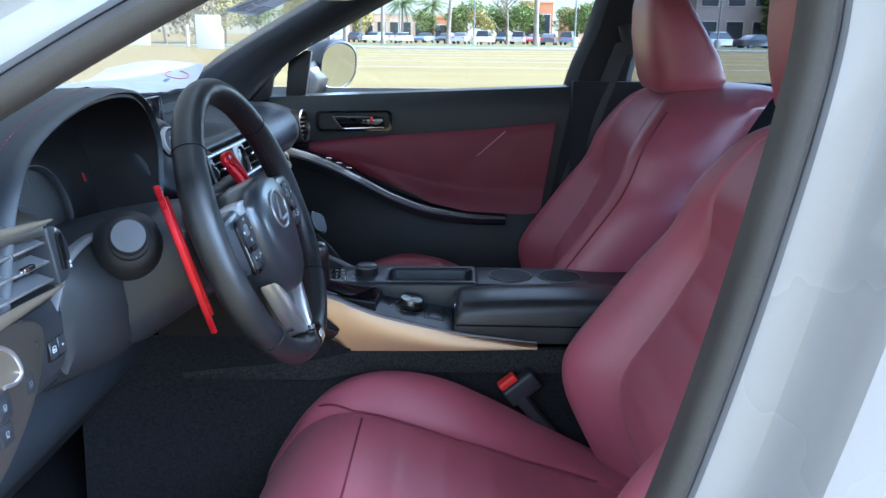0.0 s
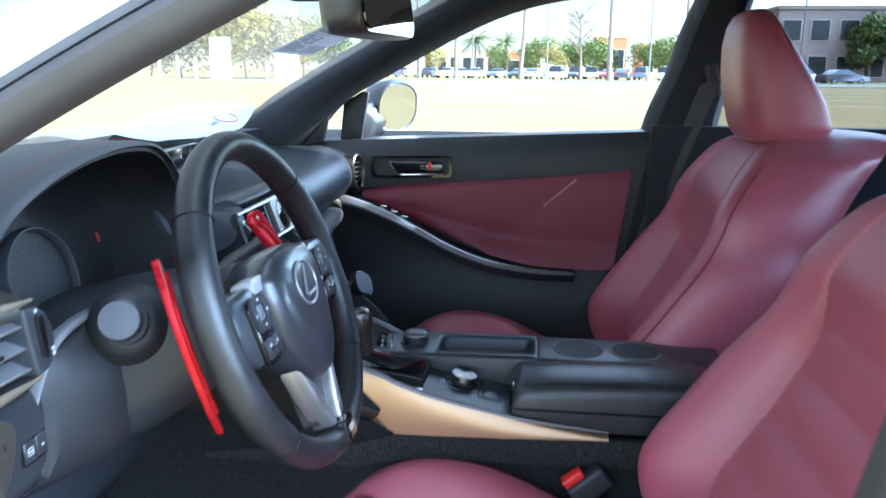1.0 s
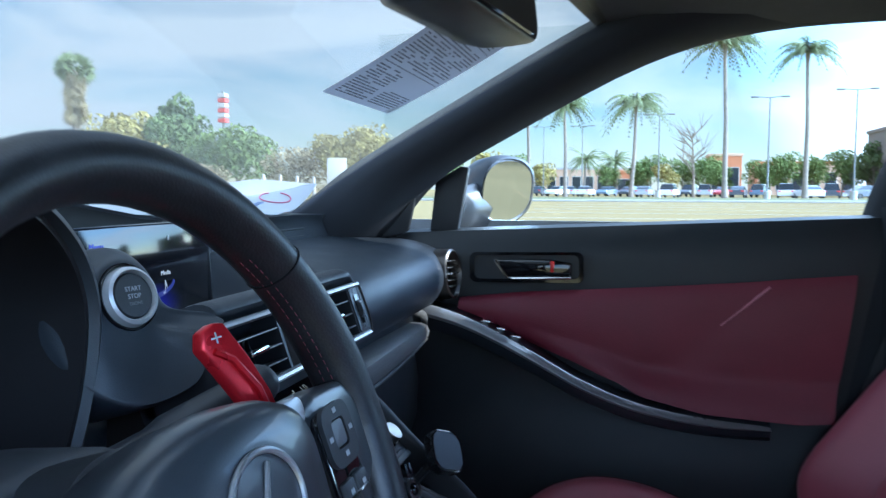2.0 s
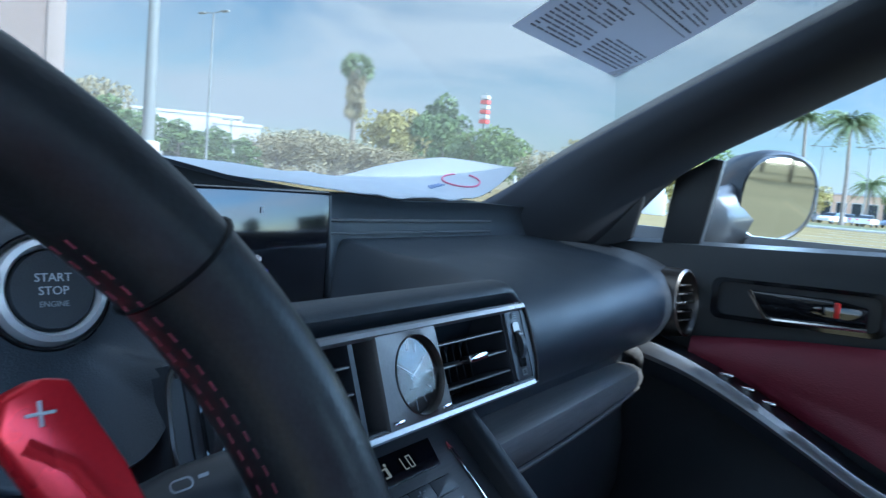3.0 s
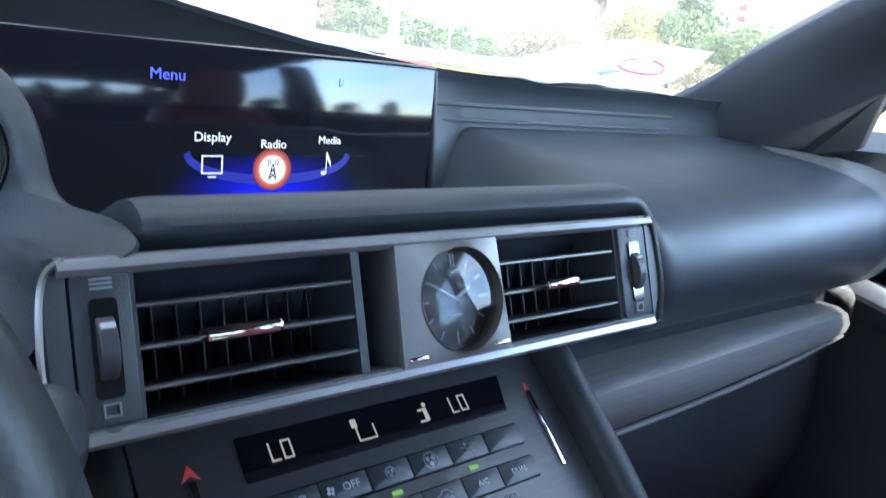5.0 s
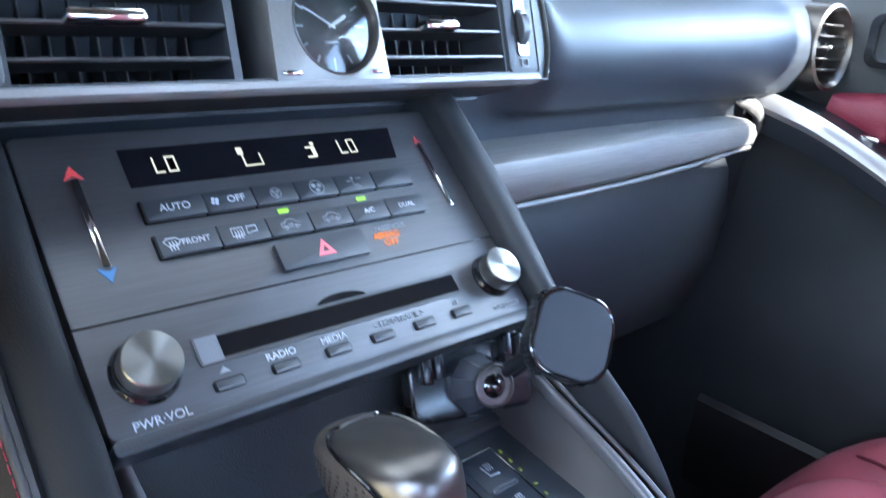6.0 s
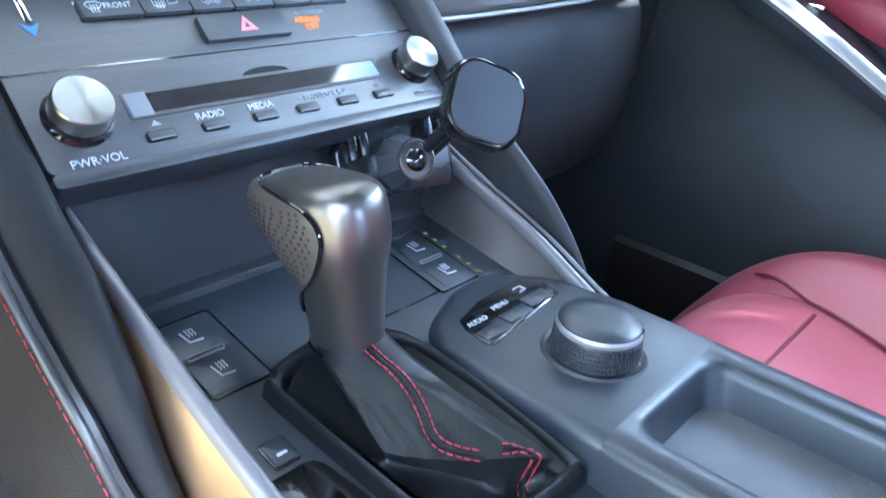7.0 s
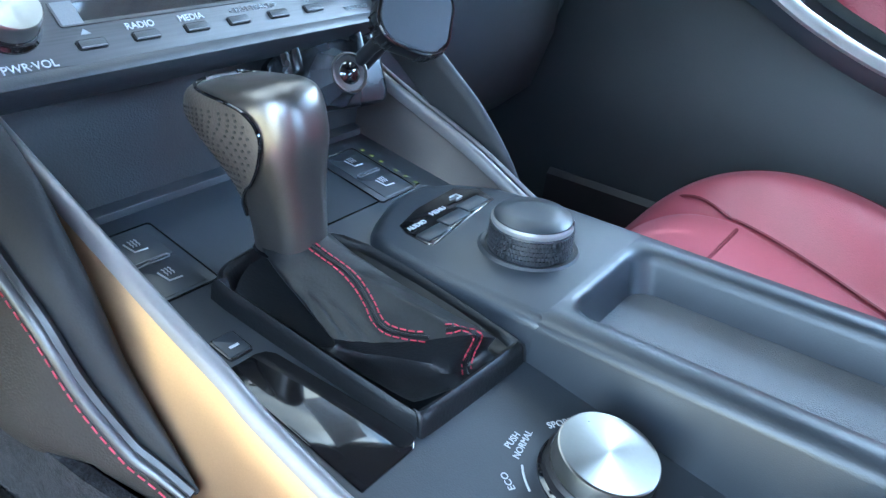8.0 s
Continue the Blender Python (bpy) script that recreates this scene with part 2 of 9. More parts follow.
M_PRINT_DIM = material("dim_grey_print", (0.20, 0.21, 0.22), 0.6, vary=0.05)
M_DIM_DIAL = material("dim_dial_grey", (0.04, 0.042, 0.045), 0.5, vary=0.1)
M_SHEET = material("white_plastic_sheet", (0.40, 0.42, 0.45), 0.38, vary=0.05, scale=8, grain=0.1)
M_INK = material("grey_ink", (0.17, 0.17, 0.19), 0.8)
M_RED_INK = material("red_ink", (0.52, 0.14, 0.22), 0.7)
M_BLUE_INK = material("blue_ink", (0.24, 0.30, 0.46), 0.7)
M_GLASS = glass("clear_glass", (0.93, 0.95, 0.95), 0.0, 0.16)
M_DUSTY = glass("dusty_windscreen_glass", (0.80, 0.79, 0.75), 0.0, 0.09)
nt = M_DUSTY.node_tree
film, dust, veil = nt.nodes.new("ShaderNodeBsdfTranslucent"), nt.nodes.new("ShaderNodeTexNoise"), nt.nodes.new("ShaderNodeMapRange")
film.inputs["Color"].default_value = (0.86, 0.76, 0.60, 1)
dust.inputs["Scale"].default_value, dust.inputs["Detail"].default_value = 3.0, 6
veil.inputs["From Min"].default_value, veil.inputs["From Max"].default_value = 0.3, 0.7
veil.inputs["To Min"].default_value, veil.inputs["To Max"].default_value = 0.03, 0.085
veiled = nt.nodes.new("ShaderNodeMixShader")
nt.links.new(dust.outputs["Fac"], veil.inputs["Value"])
nt.links.new(veil.outputs["Result"], veiled.inputs["Fac"])
nt.links.new(nt.nodes["Mix Shader"].outputs["Shader"], veiled.inputs[1])
nt.links.new(film.outputs["BSDF"], veiled.inputs[2])
nt.links.new(veiled.outputs["Shader"], nt.nodes["Material Output"].inputs["Surface"])
M_TINT = glass("tinted_glass", (0.55, 0.57, 0.60), 0.0, 0.25)
M_CLOCKGLASS = glass("clock_crystal", (0.9, 0.9, 0.9), 0.0, 0.6)
M_MIRROR = material("mirror_silver", (0.60, 0.62, 0.63), 0.03, metal=1.0, vary=0.01, rough_vary=0.01)
M_SCREEN = material("dark_display_glass", (0.005, 0.005, 0.007), 0.08, vary=0.05, rough_vary=0.02)
M_LCD = glowing("lit_display_characters", (0.92, 0.90, 0.74), 0.085)
M_LCD_W = glowing("white_display_pixels", (0.85, 0.88, 0.95), 0.26)
M_LCD_BLUE = glowing("blue_display_light", (0.02, 0.02, 0.60), 0.13)
M_LCD_MENU = glowing("blue_display_word", (0.10, 0.14, 0.85), 0.30)
M_LED_GREEN = glowing("green_indicator", (0.40, 0.85, 0.06), 0.10)
M_LED_ORANGE = glowing("orange_indicator", (0.95, 0.25, 0.03), 0.11)
M_RED_MARK = glowing("red_mark", (0.80, 0.08, 0.10), 0.05)
M_BLUE_MARK = glowing("blue_mark", (0.06, 0.28, 0.75), 0.06)
M_GREEN_DOT = glowing("yellow_green_dot", (0.55, 0.75, 0.12), 0.02)


def soft_glow(name, color, strength, centre, radii):
    """Display light that fades towards the edge of an ellipse."""
    m = glowing(name, color, strength)
    nt = m.node_tree
    b = nt.nodes["Principled BSDF"]
    co = nt.nodes.new("ShaderNodeTexCoord")
    mp = nt.nodes.new("ShaderNodeMapping")
    mp.inputs["Location"].default_value = [-c / r for c, r in zip(centre, radii)]
    mp.inputs["Scale"].default_value = [1 / r for r in radii]
    gr = nt.nodes.new("ShaderNodeTexGradient")
    gr.gradient_type = "QUADRATIC_SPHERE"
    mul = nt.nodes.new("ShaderNodeMath")
    mul.operation = "MULTIPLY"
    mul.inputs[1].default_value = strength
    nt.links.new(co.outputs["Object"], mp.inputs["Vector"])
    nt.links.new(mp.outputs["Vector"], gr.inputs["Vector"])
    nt.links.new(gr.outputs["Fac"], mul.inputs[0])
    nt.links.new(mul.outputs["Value"], b.inputs["Emission Strength"])
    b.inputs["Roughness"].default_value = 0.08
    return m


M_LCD_DEEP = soft_glow("deep_blue_display_light", (0.01, 0.01, 0.75), 0.38, (-0.33, 0.023, 0.855), (0.1, 0.072, 0.032))
M_LCD_RED = soft_glow("red_display_halo", (0.9, 0.20, 0.15), 1.1, (-0.33, 0.023, 0.871), (0.1, 0.0165, 0.0165))


def thin_paper(name, color, through=0.45):
    m = material(name, color, 0.75, vary=0.04, scale=8, grain=0.1)
    nt = m.node_tree
    out, b = nt.nodes["Material Output"], nt.nodes["Principled BSDF"]
    tl = nt.nodes.new("ShaderNodeBsdfTranslucent")
    tl.inputs["Color"].default_value = (*color, 1)
    mix = nt.nodes.new("ShaderNodeMixShader")
    mix.inputs["Fac"].default_value = through
    nt.links.new(b.outputs["BSDF"], mix.inputs[1])
    nt.links.new(tl.outputs["BSDF"], mix.inputs[2])
    nt.links.new(mix.outputs["Shader"], out.inputs["Surface"])
    return m


M_PAPER = thin_paper("white_paper", (0.72, 0.74, 0.79))

# ---- modelling helpers ----
WORLD = {}


def thing(name, at, label, category, group="", kind=""):
    e = new(name)
    e.empty_display_size = 0.05
    e.location = at
    WORLD[e] = Matrix.Translation(at)
    return tagged(e, label, category, group, kind)


class Geo:
    """Vertices and faces of one mesh."""

    def __init__(self):
        self.v, self.f = [], []

    def add(self, verts, faces, m=None):
        n = len(self.v)
        self.v += [tuple(m @ Vector(p)) for p in verts] if m else [tuple(p) for p in verts]
        self.f += [tuple(i + n for i in f) for f in faces]
        return self

    def bm(self, b, m=None):
        b.verts.index_update()
        self.add([v.co.copy() for v in b.verts], [[v.index for v in f.verts] for f in b.faces], m)
        b.free()
        return self

    def rbox(self, size, at=(0, 0, 0), r=0.003, seg=2, m=None):
        b = bmesh.new()
        bmesh.ops.create_cube(b, size=1.0)
        bmesh.ops.scale(b, vec=size, verts=b.verts)
        if r > 0:
            bmesh.ops.bevel(b, geom=b.edges[:], offset=min(r, min(size) * 0.49), segments=seg, affect="EDGES", profile=0.5)
        bmesh.ops.translate(b, vec=at, verts=b.verts)
        return self.bm(b, m)

    def prism(self, poly, z0, z1, m=None, r=0.0, seg=2, top_only=False):
        """A polygon in the local x, y plane, raised from z0 to z1, with its edges rounded."""
        b = bmesh.new()
        vs = [b.verts.new((x, y, z0)) for x, y in poly]
        f = b.faces.new(vs)
        got = bmesh.ops.extrude_face_region(b, geom=[f])
        up = [g for g in got["geom"] if isinstance(g, bmesh.types.BMVert)]
        bmesh.ops.translate(b, vec=(0, 0, z1 - z0), verts=up)
        bmesh.ops.recalc_face_normals(b, faces=b.faces[:])
        if r > 0:
            edges = [e for e in b.edges if abs(e.verts[0].co.z - z1) < 1e-7 and abs(e.verts[1].co.z - z1) < 1e-7] if top_only else b.edges[:]
            bmesh.ops.bevel(b, geom=edges, offset=r, segments=seg, affect="EDGES", profile=0.5, clamp_overlap=True)
        return self.bm(b, m)

    def loft(self, rows, closed=True, caps=True, m=None):
        n, k = len(rows), len(rows[0])
        verts = [p for row in rows for p in row]
        faces = []
        for i in range(n - 1):
            for j in range(k if closed else k - 1):
                a, c = i * k + j, i * k + (j + 1) % k
                faces.append((a, c, c + k, a + k))
        if caps and closed:
            faces.append(tuple(range(k))[::-1])
            faces.append(tuple(range((n - 1) * k, n * k)))
        return self.add(verts, faces, m)

    def tube(self, path, r, n=10, m=None, squash=1.0, closed=False):
        """A round bar along a path; r is a number or one per point."""
        pts = [Vector(p) for p in path]
        rows, last = [], None
        for i, p in enumerate(pts):
            if closed:
                d = pts[(i + 1) % len(pts)] - pts[i - 1]
            else:
                d = pts[min(i + 1, len(pts) - 1)] - pts[max(i - 1, 0)]
            d.normalize()
            side = last if last is not None else (Vector((0, 0, 1)) if abs(d.z) < 0.9 else Vector((1, 0, 0)))
            a = (side - d * side.dot(d)).normalized()
            last = a
            c = d.cross(a)
            rad = r[i] if isinstance(r, (list, tuple)) else r
            rows.append([p + (a * math.cos(t) + c * math.sin(t) * squash) * rad for t in (2 * math.pi * j / n for j in range(n))])
        if closed:
            rows.append(rows[0])
        return self.loft(rows, True, not closed, m)

    def lathe(self, profile, n=32, m=None):
        """Turns (radius, height) points round the local z axis; caps both ends."""
        rows = [[(r * math.cos(2 * math.pi * j / n), r * math.sin(2 * math.pi * j / n), h) for j in range(n)] for r, h in profile]
        return self.loft(rows, True, True, m)

    def sheet(self, rows, thick, m=None):
        """An open grid of points, given thickness along its normals."""
        b = bmesh.new()
        g = [[b.verts.new(p) for p in row] for row in rows]
        for i in range(len(g) - 1):
            for j in range(len(g[0]) - 1):
                b.faces.new((g[i][j], g[i][j + 1], g[i + 1][j + 1], g[i + 1][j]))
        bmesh.ops.recalc_face_normals(b, faces=b.faces[:])
        b.normal_update()
        base = {v: v.normal.copy() for v in b.verts}
        got = bmesh.ops.duplicate(b, geom=b.verts[:] + b.edges[:] + b.faces[:])
        twin = {}
        for old in list(base):
            new_v = got["vert_map"][old]
            new_v.co = old.co - base[old] * thick
            twin[old] = new_v
        bmesh.ops.reverse_faces(b, faces=[x for x in got["geom"] if isinstance(x, bmesh.types.BMFace)])
        rim = [g[0][j] for j in range(len(g[0]))] + [g[i][-1] for i in range(1, len(g))] + [g[-1][j] for j in range(len(g[0]) - 2, -1, -1)] + [g[i][0] for i in range(len(g) - 2, 0, -1)]
        for i, a in enumerate(rim):
            c = rim[(i + 1) % len(rim)]
            b.faces.new((a, twin[a], twin[c], c))
        bmesh.ops.recalc_face_normals(b, faces=b.faces[:])
        return self.bm(b, m)


def link(name, geo, mat, parent=None, label="", sharp=38):
    """Makes one mesh object; under a parent it keeps its place in the world."""
    me = bpy.data.meshes.new(name)
    me.from_pydata(geo.v, [], geo.f)
    me.validate()
    b = bmesh.new()
    b.from_mesh(me)
    bmesh.ops.recalc_face_normals(b, faces=b.faces[:])
    b.to_mesh(me)
    b.free()
    me.shade_smooth()
    me.set_sharp_from_angle(angle=radians(sharp))
    me.materials.append(mat)
    ob = new(name, me)
    if parent is not None:
        ob.parent = parent
        ob.matrix_parent_inverse = WORLD[parent].inverted()
    WORLD[ob] = Matrix.Identity(4)
    return tagged(ob, label)


part = link


def frame_at(o, u, v):
    """A local frame: x along u, y along v, z out of them."""
    u, v = Vector(u).normalized(), Vector(v)
    v = (v - u * v.dot(u)).normalized()
    w = u.cross(v)
    return Matrix(((u.x, v.x, w.x, o[0]), (u.y, v.y, w.y, o[1]), (u.z, v.z, w.z, o[2]), (0, 0, 0, 1)))


def rect(x0, y0, x1, y1, r=0.0, n=4):
    if r <= 0:
        return [(x0, y0), (x1, y0), (x1, y1), (x0, y1)]
    out = []
    for cx, cy, a in ((x1 - r, y0 + r, -90), (x1 - r, y1 - r, 0), (x0 + r, y1 - r, 90), (x0 + r, y0 + r, 180)):
        out += [(cx + r * math.cos(radians(a + 90 * i / n)), cy + r * math.sin(radians(a + 90 * i / n))) for i in range(n + 1)]
    return out


def ring_prism(geo, outer, inner, z0, z1, m=None):
    """A flat frame between two outlines with equally many points."""
    rows = [[(x, y, z) for x, y in o] for o, z in ((outer, z0), (outer, z1), (inner, z1), (inner, z0))]
    rows.append(rows[0])
    return geo.loft(rows, True, False, m)


def smooth_path(points, n=8):
    """A smooth curve through the points."""
    p = [Vector(q) for q in points]
    p = [2 * p[0] - p[1]] + p + [2 * p[-1] - p[-2]]
    out = []
    for i in range(1, len(p) - 2):
        for k in range(n):
            t = k / n
            out.append(0.5 * (2 * p[i] + (p[i + 1] - p[i - 1]) * t + (2 * p[i - 1] - 5 * p[i] + 4 * p[i + 1] - p[i + 2]) * t * t + (3 * p[i] - p[i - 1] - 3 * p[i + 1] + p[i + 2]) * t ** 3))
    return out + [p[-2]]


def interp(x, table):
    """Linear reading of a table of (x, y)."""
    return float(np.interp(x, [a for a, _ in table], [b for _, b in table]))


def words(name, text, size, m, mat, parent, depth=0.0003, align="CENTER", squeeze=1.0):
    """Raised lettering in the built-in font, lying in the local x, y plane of m."""
    cu = bpy.data.curves.new(name, "FONT")
    cu.body, cu.size, cu.extrude, cu.align_x, cu.align_y = text, size, depth, align, "CENTER"
    cu.resolution_u = 3
    tmp = new(name + "_curve", cu)
    me = bpy.data.meshes.new_from_object(tmp.evaluated_get(bpy.context.evaluated_depsgraph_get()))
    bpy.data.objects.remove(tmp)
    bpy.data.curves.remove(cu)
    me.transform(m @ Matrix.Diagonal((squeeze, 1, 1, 1)))
    me.materials.clear()
    me.materials.append(mat)
    me.name = name
    ob = new(name, me)
    ob.parent = parent
    ob.matrix_parent_inverse = WORLD[parent].inverted()
    WORLD[ob] = Matrix.Identity(4)
    return ob


def stitches(geo, path, length=0.004, gap=0.003, r=0.0005, m=None):
    """Short thread dashes along a path."""
    pts = [Vector(p) for p in path]
    run, on, start = 0.0, True, pts[0]
    for a, c in zip(pts, pts[1:]):
        d = c - a
        total = d.length
        if total < 1e-9:
            continue
        done = 0.0
        while done < total:
            need = (length if on else gap) - run
            step = min(need, total - done)
            done += step
            run += step
            if run >= (length if on else gap) - 1e-9:
                here = a + d * (done / total)
                if on:
                    geo.tube([start, here], r, 5, m)
                on, run, start = not on, 0.0, here
    return geo


def spot(x, y, z=0.0):
    return Matrix.Translation((x, y, z))

# ---- the car's shell: x to the rear, y to the passenger side, z up; the ground is z = 0 ----
DOOR_LINE = [(-0.52, 0.70), (-0.40, 0.80), (-0.288, 0.894), (-0.203, 0.988), (-0.086, 1.059), (0.156, 1.182), (0.348, 1.229), (0.60, 1.238)]
GLASS_LINE = [(-0.66, 0.81), (-0.52, 0.885), (-0.416, 0.943), (-0.336, 1.000), (-0.163, 1.100), (0.108, 1.246), (0.25, 1.285), (0.60, 1.30)]


def pillar_a(side):
    rows = []
    d_path = smooth_path([(x, 0, z) for x, z in DOOR_LINE], 5)
    g_path = smooth_path([(x, 0, z) for x, z in GLASS_LINE], 5)
    for d, g in zip(d_path, g_path):
        rows.append([(d.x, side * 0.668, d.z), (d.x * 0.72 + g.x * 0.28, side * 0.618, d.z * 0.72 + g.z * 0.28 + 0.002), (d.x * 0.3 + g.x * 0.7, side * 0.592, d.z * 0.3 + g.z * 0.7 + 0.002),
                     (g.x, side * 0.598, g.z), (g.x - 0.01, side * 0.64, g.z + 0.02), (d.x - 0.01, side * 0.70, d.z + 0.035), (d.x, side * 0.70, d.z + 0.004)])
    return Geo().loft(rows)


body = thing("car_body", (0.3, 0, 0.2), "white sedan body shell with dark cloth pillars, driver's doorway open", "car body")
for side in (1, -1):
    part("a_pillar_trim", pillar_a(side), M_PILLAR, body, "dark cloth-covered front roof pillar", 80)

# the middle pillar on the passenger side
edge = [(0.37, 0.25), (0.405, 0.455), (0.448, 0.60), (0.508, 0.93), (0.557, 1.067), (0.580, 1.149), (0.612, 1.235)]
rows = []
for p in smooth_path([(x, 0, z) for x, z in edge], 5):
    w = 0.17 - 0.05 * max(0.0, (p.z - 0.9) / 0.33)
    rows.append([(p.x, 0.70, p.z), (p.x + 0.02, 0.668, p.z), (p.x + w * 0.5, 0.655, p.z), (p.x + w - 0.02, 0.668, p.z), (p.x + w, 0.70, p.z), (p.x + w, 0.76, p.z), (p.x, 0.76, p.z)])
part("b_pillar_trim", Geo().loft(rows), M_PILLAR, body, "dark middle roof pillar trim")
anchor = Geo().rbox((0.028, 0.012, 0.075), (0, 0, 0), 0.005, 2, pose(0.645, 0.648, 1.055, 0, -16, 0))
part("belt_anchor", anchor, M_HARD, body)
belt = Geo()
rows = []
for p in smooth_path([(0.640, 0.642, 1.05), (0.575, 0.640, 0.86), (0.50, 0.645, 0.62), (0.47, 0.65, 0.42)], 8):
    rows.append([(p.x - 0.022, p.y + 0.004, p.z - 0.006), (p.x - 0.022, p.y + 0.002, p.z - 0.006), (p.x + 0.022, p.y - 0.002, p.z + 0.006), (p.x + 0.022, p.y, p.z + 0.006)])
part("seat_belt_webbing", belt.loft(rows), M_HARD, body, "black seat belt webbing")
tongue = Geo().rbox((0.030, 0.006, 0.014), (0, 0, 0), 0.002, 2, pose(0.548, 0.634, 0.70, 0, -20, 0))
part("belt_tongue", tongue, M_CHROME, body, "bright metal belt tongue")

# door opening on the driver's side: rubber seal, then white painted pillar and sill
SEAL = [(-0.62, 0.70), (-0.44, 0.80), (-0.300, 0.905), (-0.138, 1.003), (0.027, 1.092), (0.20, 1.170), (0.36, 1.212), (0.478, 1.196), (0.506, 1.086), (0.483, 0.909), (0.431, 0.675), (0.37, 0.50), (0.29, 0.40), (0.16, 0.365), (-0.45, 0.355), (-0.60, 0.45)]
ring = smooth_path([(x, -0.735, z) for x, z in SEAL], 8)
cross = [(-0.016, 0.0), (-0.014, -0.008), (-0.009, -0.014), (-0.002, -0.016), (0.004, -0.012), (0.007, -0.004), (0.008, 0.02), (-0.016, 0.02)]
rows = []
for i, p in enumerate(ring):
    d = (ring[min(i + 1, len(ring) - 1)] - ring[max(i - 1, 0)]).normalized()
    out = Vector((-d.z, 0, d.x))
    rows.append([p + out * a + Vector((0, b, 0)) for a, b in cross])
part("door_seal", Geo().loft(rows), M_RUBBER, body, "black rubber doorway seal")
rows = []
for i, p in enumerate(ring):
    d = (ring[min(i + 1, len(ring) - 1)] - ring[max(i - 1, 0)]).normalized()
    out = Vector((-d.z, 0, d.x))
    rows.append([p + out * 0.006 + Vector((0, 0.01, 0)), p + out * 0.0075 + Vector((0, -0.007, 0)), p + out * 0.0115 + Vector((0, -0.010, 0))])
part("seal_lip", Geo().loft([[q + Vector((0, 0.0, 0)) for q in r] + [r[0] + Vector((0.0, 0.004, 0))] for r in rows]), M_GREY_PL, body, "grey seal lip")
steps = [(0.007, 0.012), (0.010, -0.008), (0.022, -0.013), (0.045, -0.016), (0.058, -0.035), (0.064, -0.060), (0.072, -0.075), (0.11, -0.088), (0.16, -0.094), (0.20, -0.10), (0.26, -0.10), (0.30, -0.09)]
rows = []
for i, p in enumerate(ring):
    d = (ring[min(i + 1, len(ring) - 1)] - ring[max(i - 1, 0)]).normalized()
    out = Vector((-d.z, 0, d.x))
    up = max(0.0, min(1.0, (p.z - 0.95) / 0.2)) if p.x < 0.42 else 0.0
    k = 1.0 - 0.30 * up
    rows.append([p + out * (a * k) + Vector((0, b * (1 - up) + up * (0.25 * a), 0)) for a, b in steps])
part("painted_frame", Geo().sheet(rows, 0.004), M_PAINT, body, "glossy white painted doorway pillar and sill")
latch = Geo()
latch.rbox((0.045, 0.012, 0.075), (0, 0, 0), 0.006, 3, pose(0.505, -0.80, 0.655, 0, 12, 0))
part("latch_striker", latch, M_HARD, body, "black door latch striker cover")
for z in (0.80, 0.735):
    bolt = Geo().lathe([(0.011, 0.0), (0.011, 0.004), (0.006, 0.007)], 16, frame_at((0.60, -0.832, z), (1, 0, 0), (0, 0, 1)))
    part("plug", bolt, M_PAINT, body)

# roof, headliner and windows
def roof_rows(z_mid, z_edge, half, x0, x1):
    rows = []
    for i in range(15):
        x = x0 + (x1 - x0) * i / 14
        sag = 0.09 * max(0.0, (x - 1.0) / 1.0) ** 2 + 0.05 * max(0.0, (0.25 - x) / 0.3) ** 2
        rows.append([(x - 0.14 * (1 - (j / 8 - 1) ** 2) * max(0.0, (0.5 - x) / 0.4), half * (j / 8 - 1), z_mid - (z_mid - z_edge) * abs(j / 8 - 1) ** 2.6 - sag) for j in range(17)])
    return rows


part("headliner", Geo().sheet(roof_rows(1.312, 1.243, 0.66, 0.10, 2.0), 0.008), M_HEADLINER, body, "dark grey cloth headliner")
part("roof", Geo().sheet(roof_rows(1.365, 1.285, 0.72, 0.09, 2.0), 0.003), M_PAINT, body, "white painted roof")


def screen_point(y, s):
    x = -0.66 + 0.80 * s
    z = 0.80 + 0.465 * s + 0.02 * math.sin(math.pi * s)
    k = 0.25 - 0.07 * s
    return Vector((x - k * (1 - (y / 0.60) ** 2), y, z + 0.012 * (1 - (y / 0.6) ** 2)))


pane = part("windscreen", Geo().sheet([[screen_point(-0.60 + 1.20 * j / 24, i / 14) for j in range(25)] for i in range(15)], 0.004), M_DUSTY, body, "clear curved windscreen glass, slightly dusty")
pane.visible_shadow = False

# rear shell: doors, glass, shelf, all dark
rear = Geo().sheet([[(0.52 + 1.3 * i / 6, 0.69, z) for z in (0.2, 0.5, 0.80, 0.952)] for i in range(7)], 0.05)
part("rear_door_trim", rear, M_PILLAR, body, "dark grey rear door trim")
rear = Geo().sheet([[(0.62 + 1.2 * i / 6, -0.69, z) for z in (0.2, 0.5, 0.80, 0.952)] for i in range(7)], 0.05)
part("rear_door_trim", rear, M_PILLAR, body, "dark grey rear door trim")
for side in (1, -1):
    win = part("rear_side_window", Geo().sheet([[(0.66 + 1.10 * i / 4, side * (0.715 - 0.055 * j / 3), 0.945 + 0.30 * j / 3) for j in range(4)] for i in range(5)], 0.004), M_TINT, body, "dark tinted rear side window")
back = part("rear_window", Geo().sheet([[(1.85 + 0.55 * i / 4, 0.62 * (j / 4 - 1), 1.27 - 0.27 * i / 4) for j in range(9)] for i in range(5)], 0.004), M_TINT, body, "tinted rear window")
shelf = Geo().sheet([[(1.70 + 0.8 * i / 2, 0.68 * (j / 4 - 1), 0.97) for j in range(9)] for i in range(3)], 0.03)
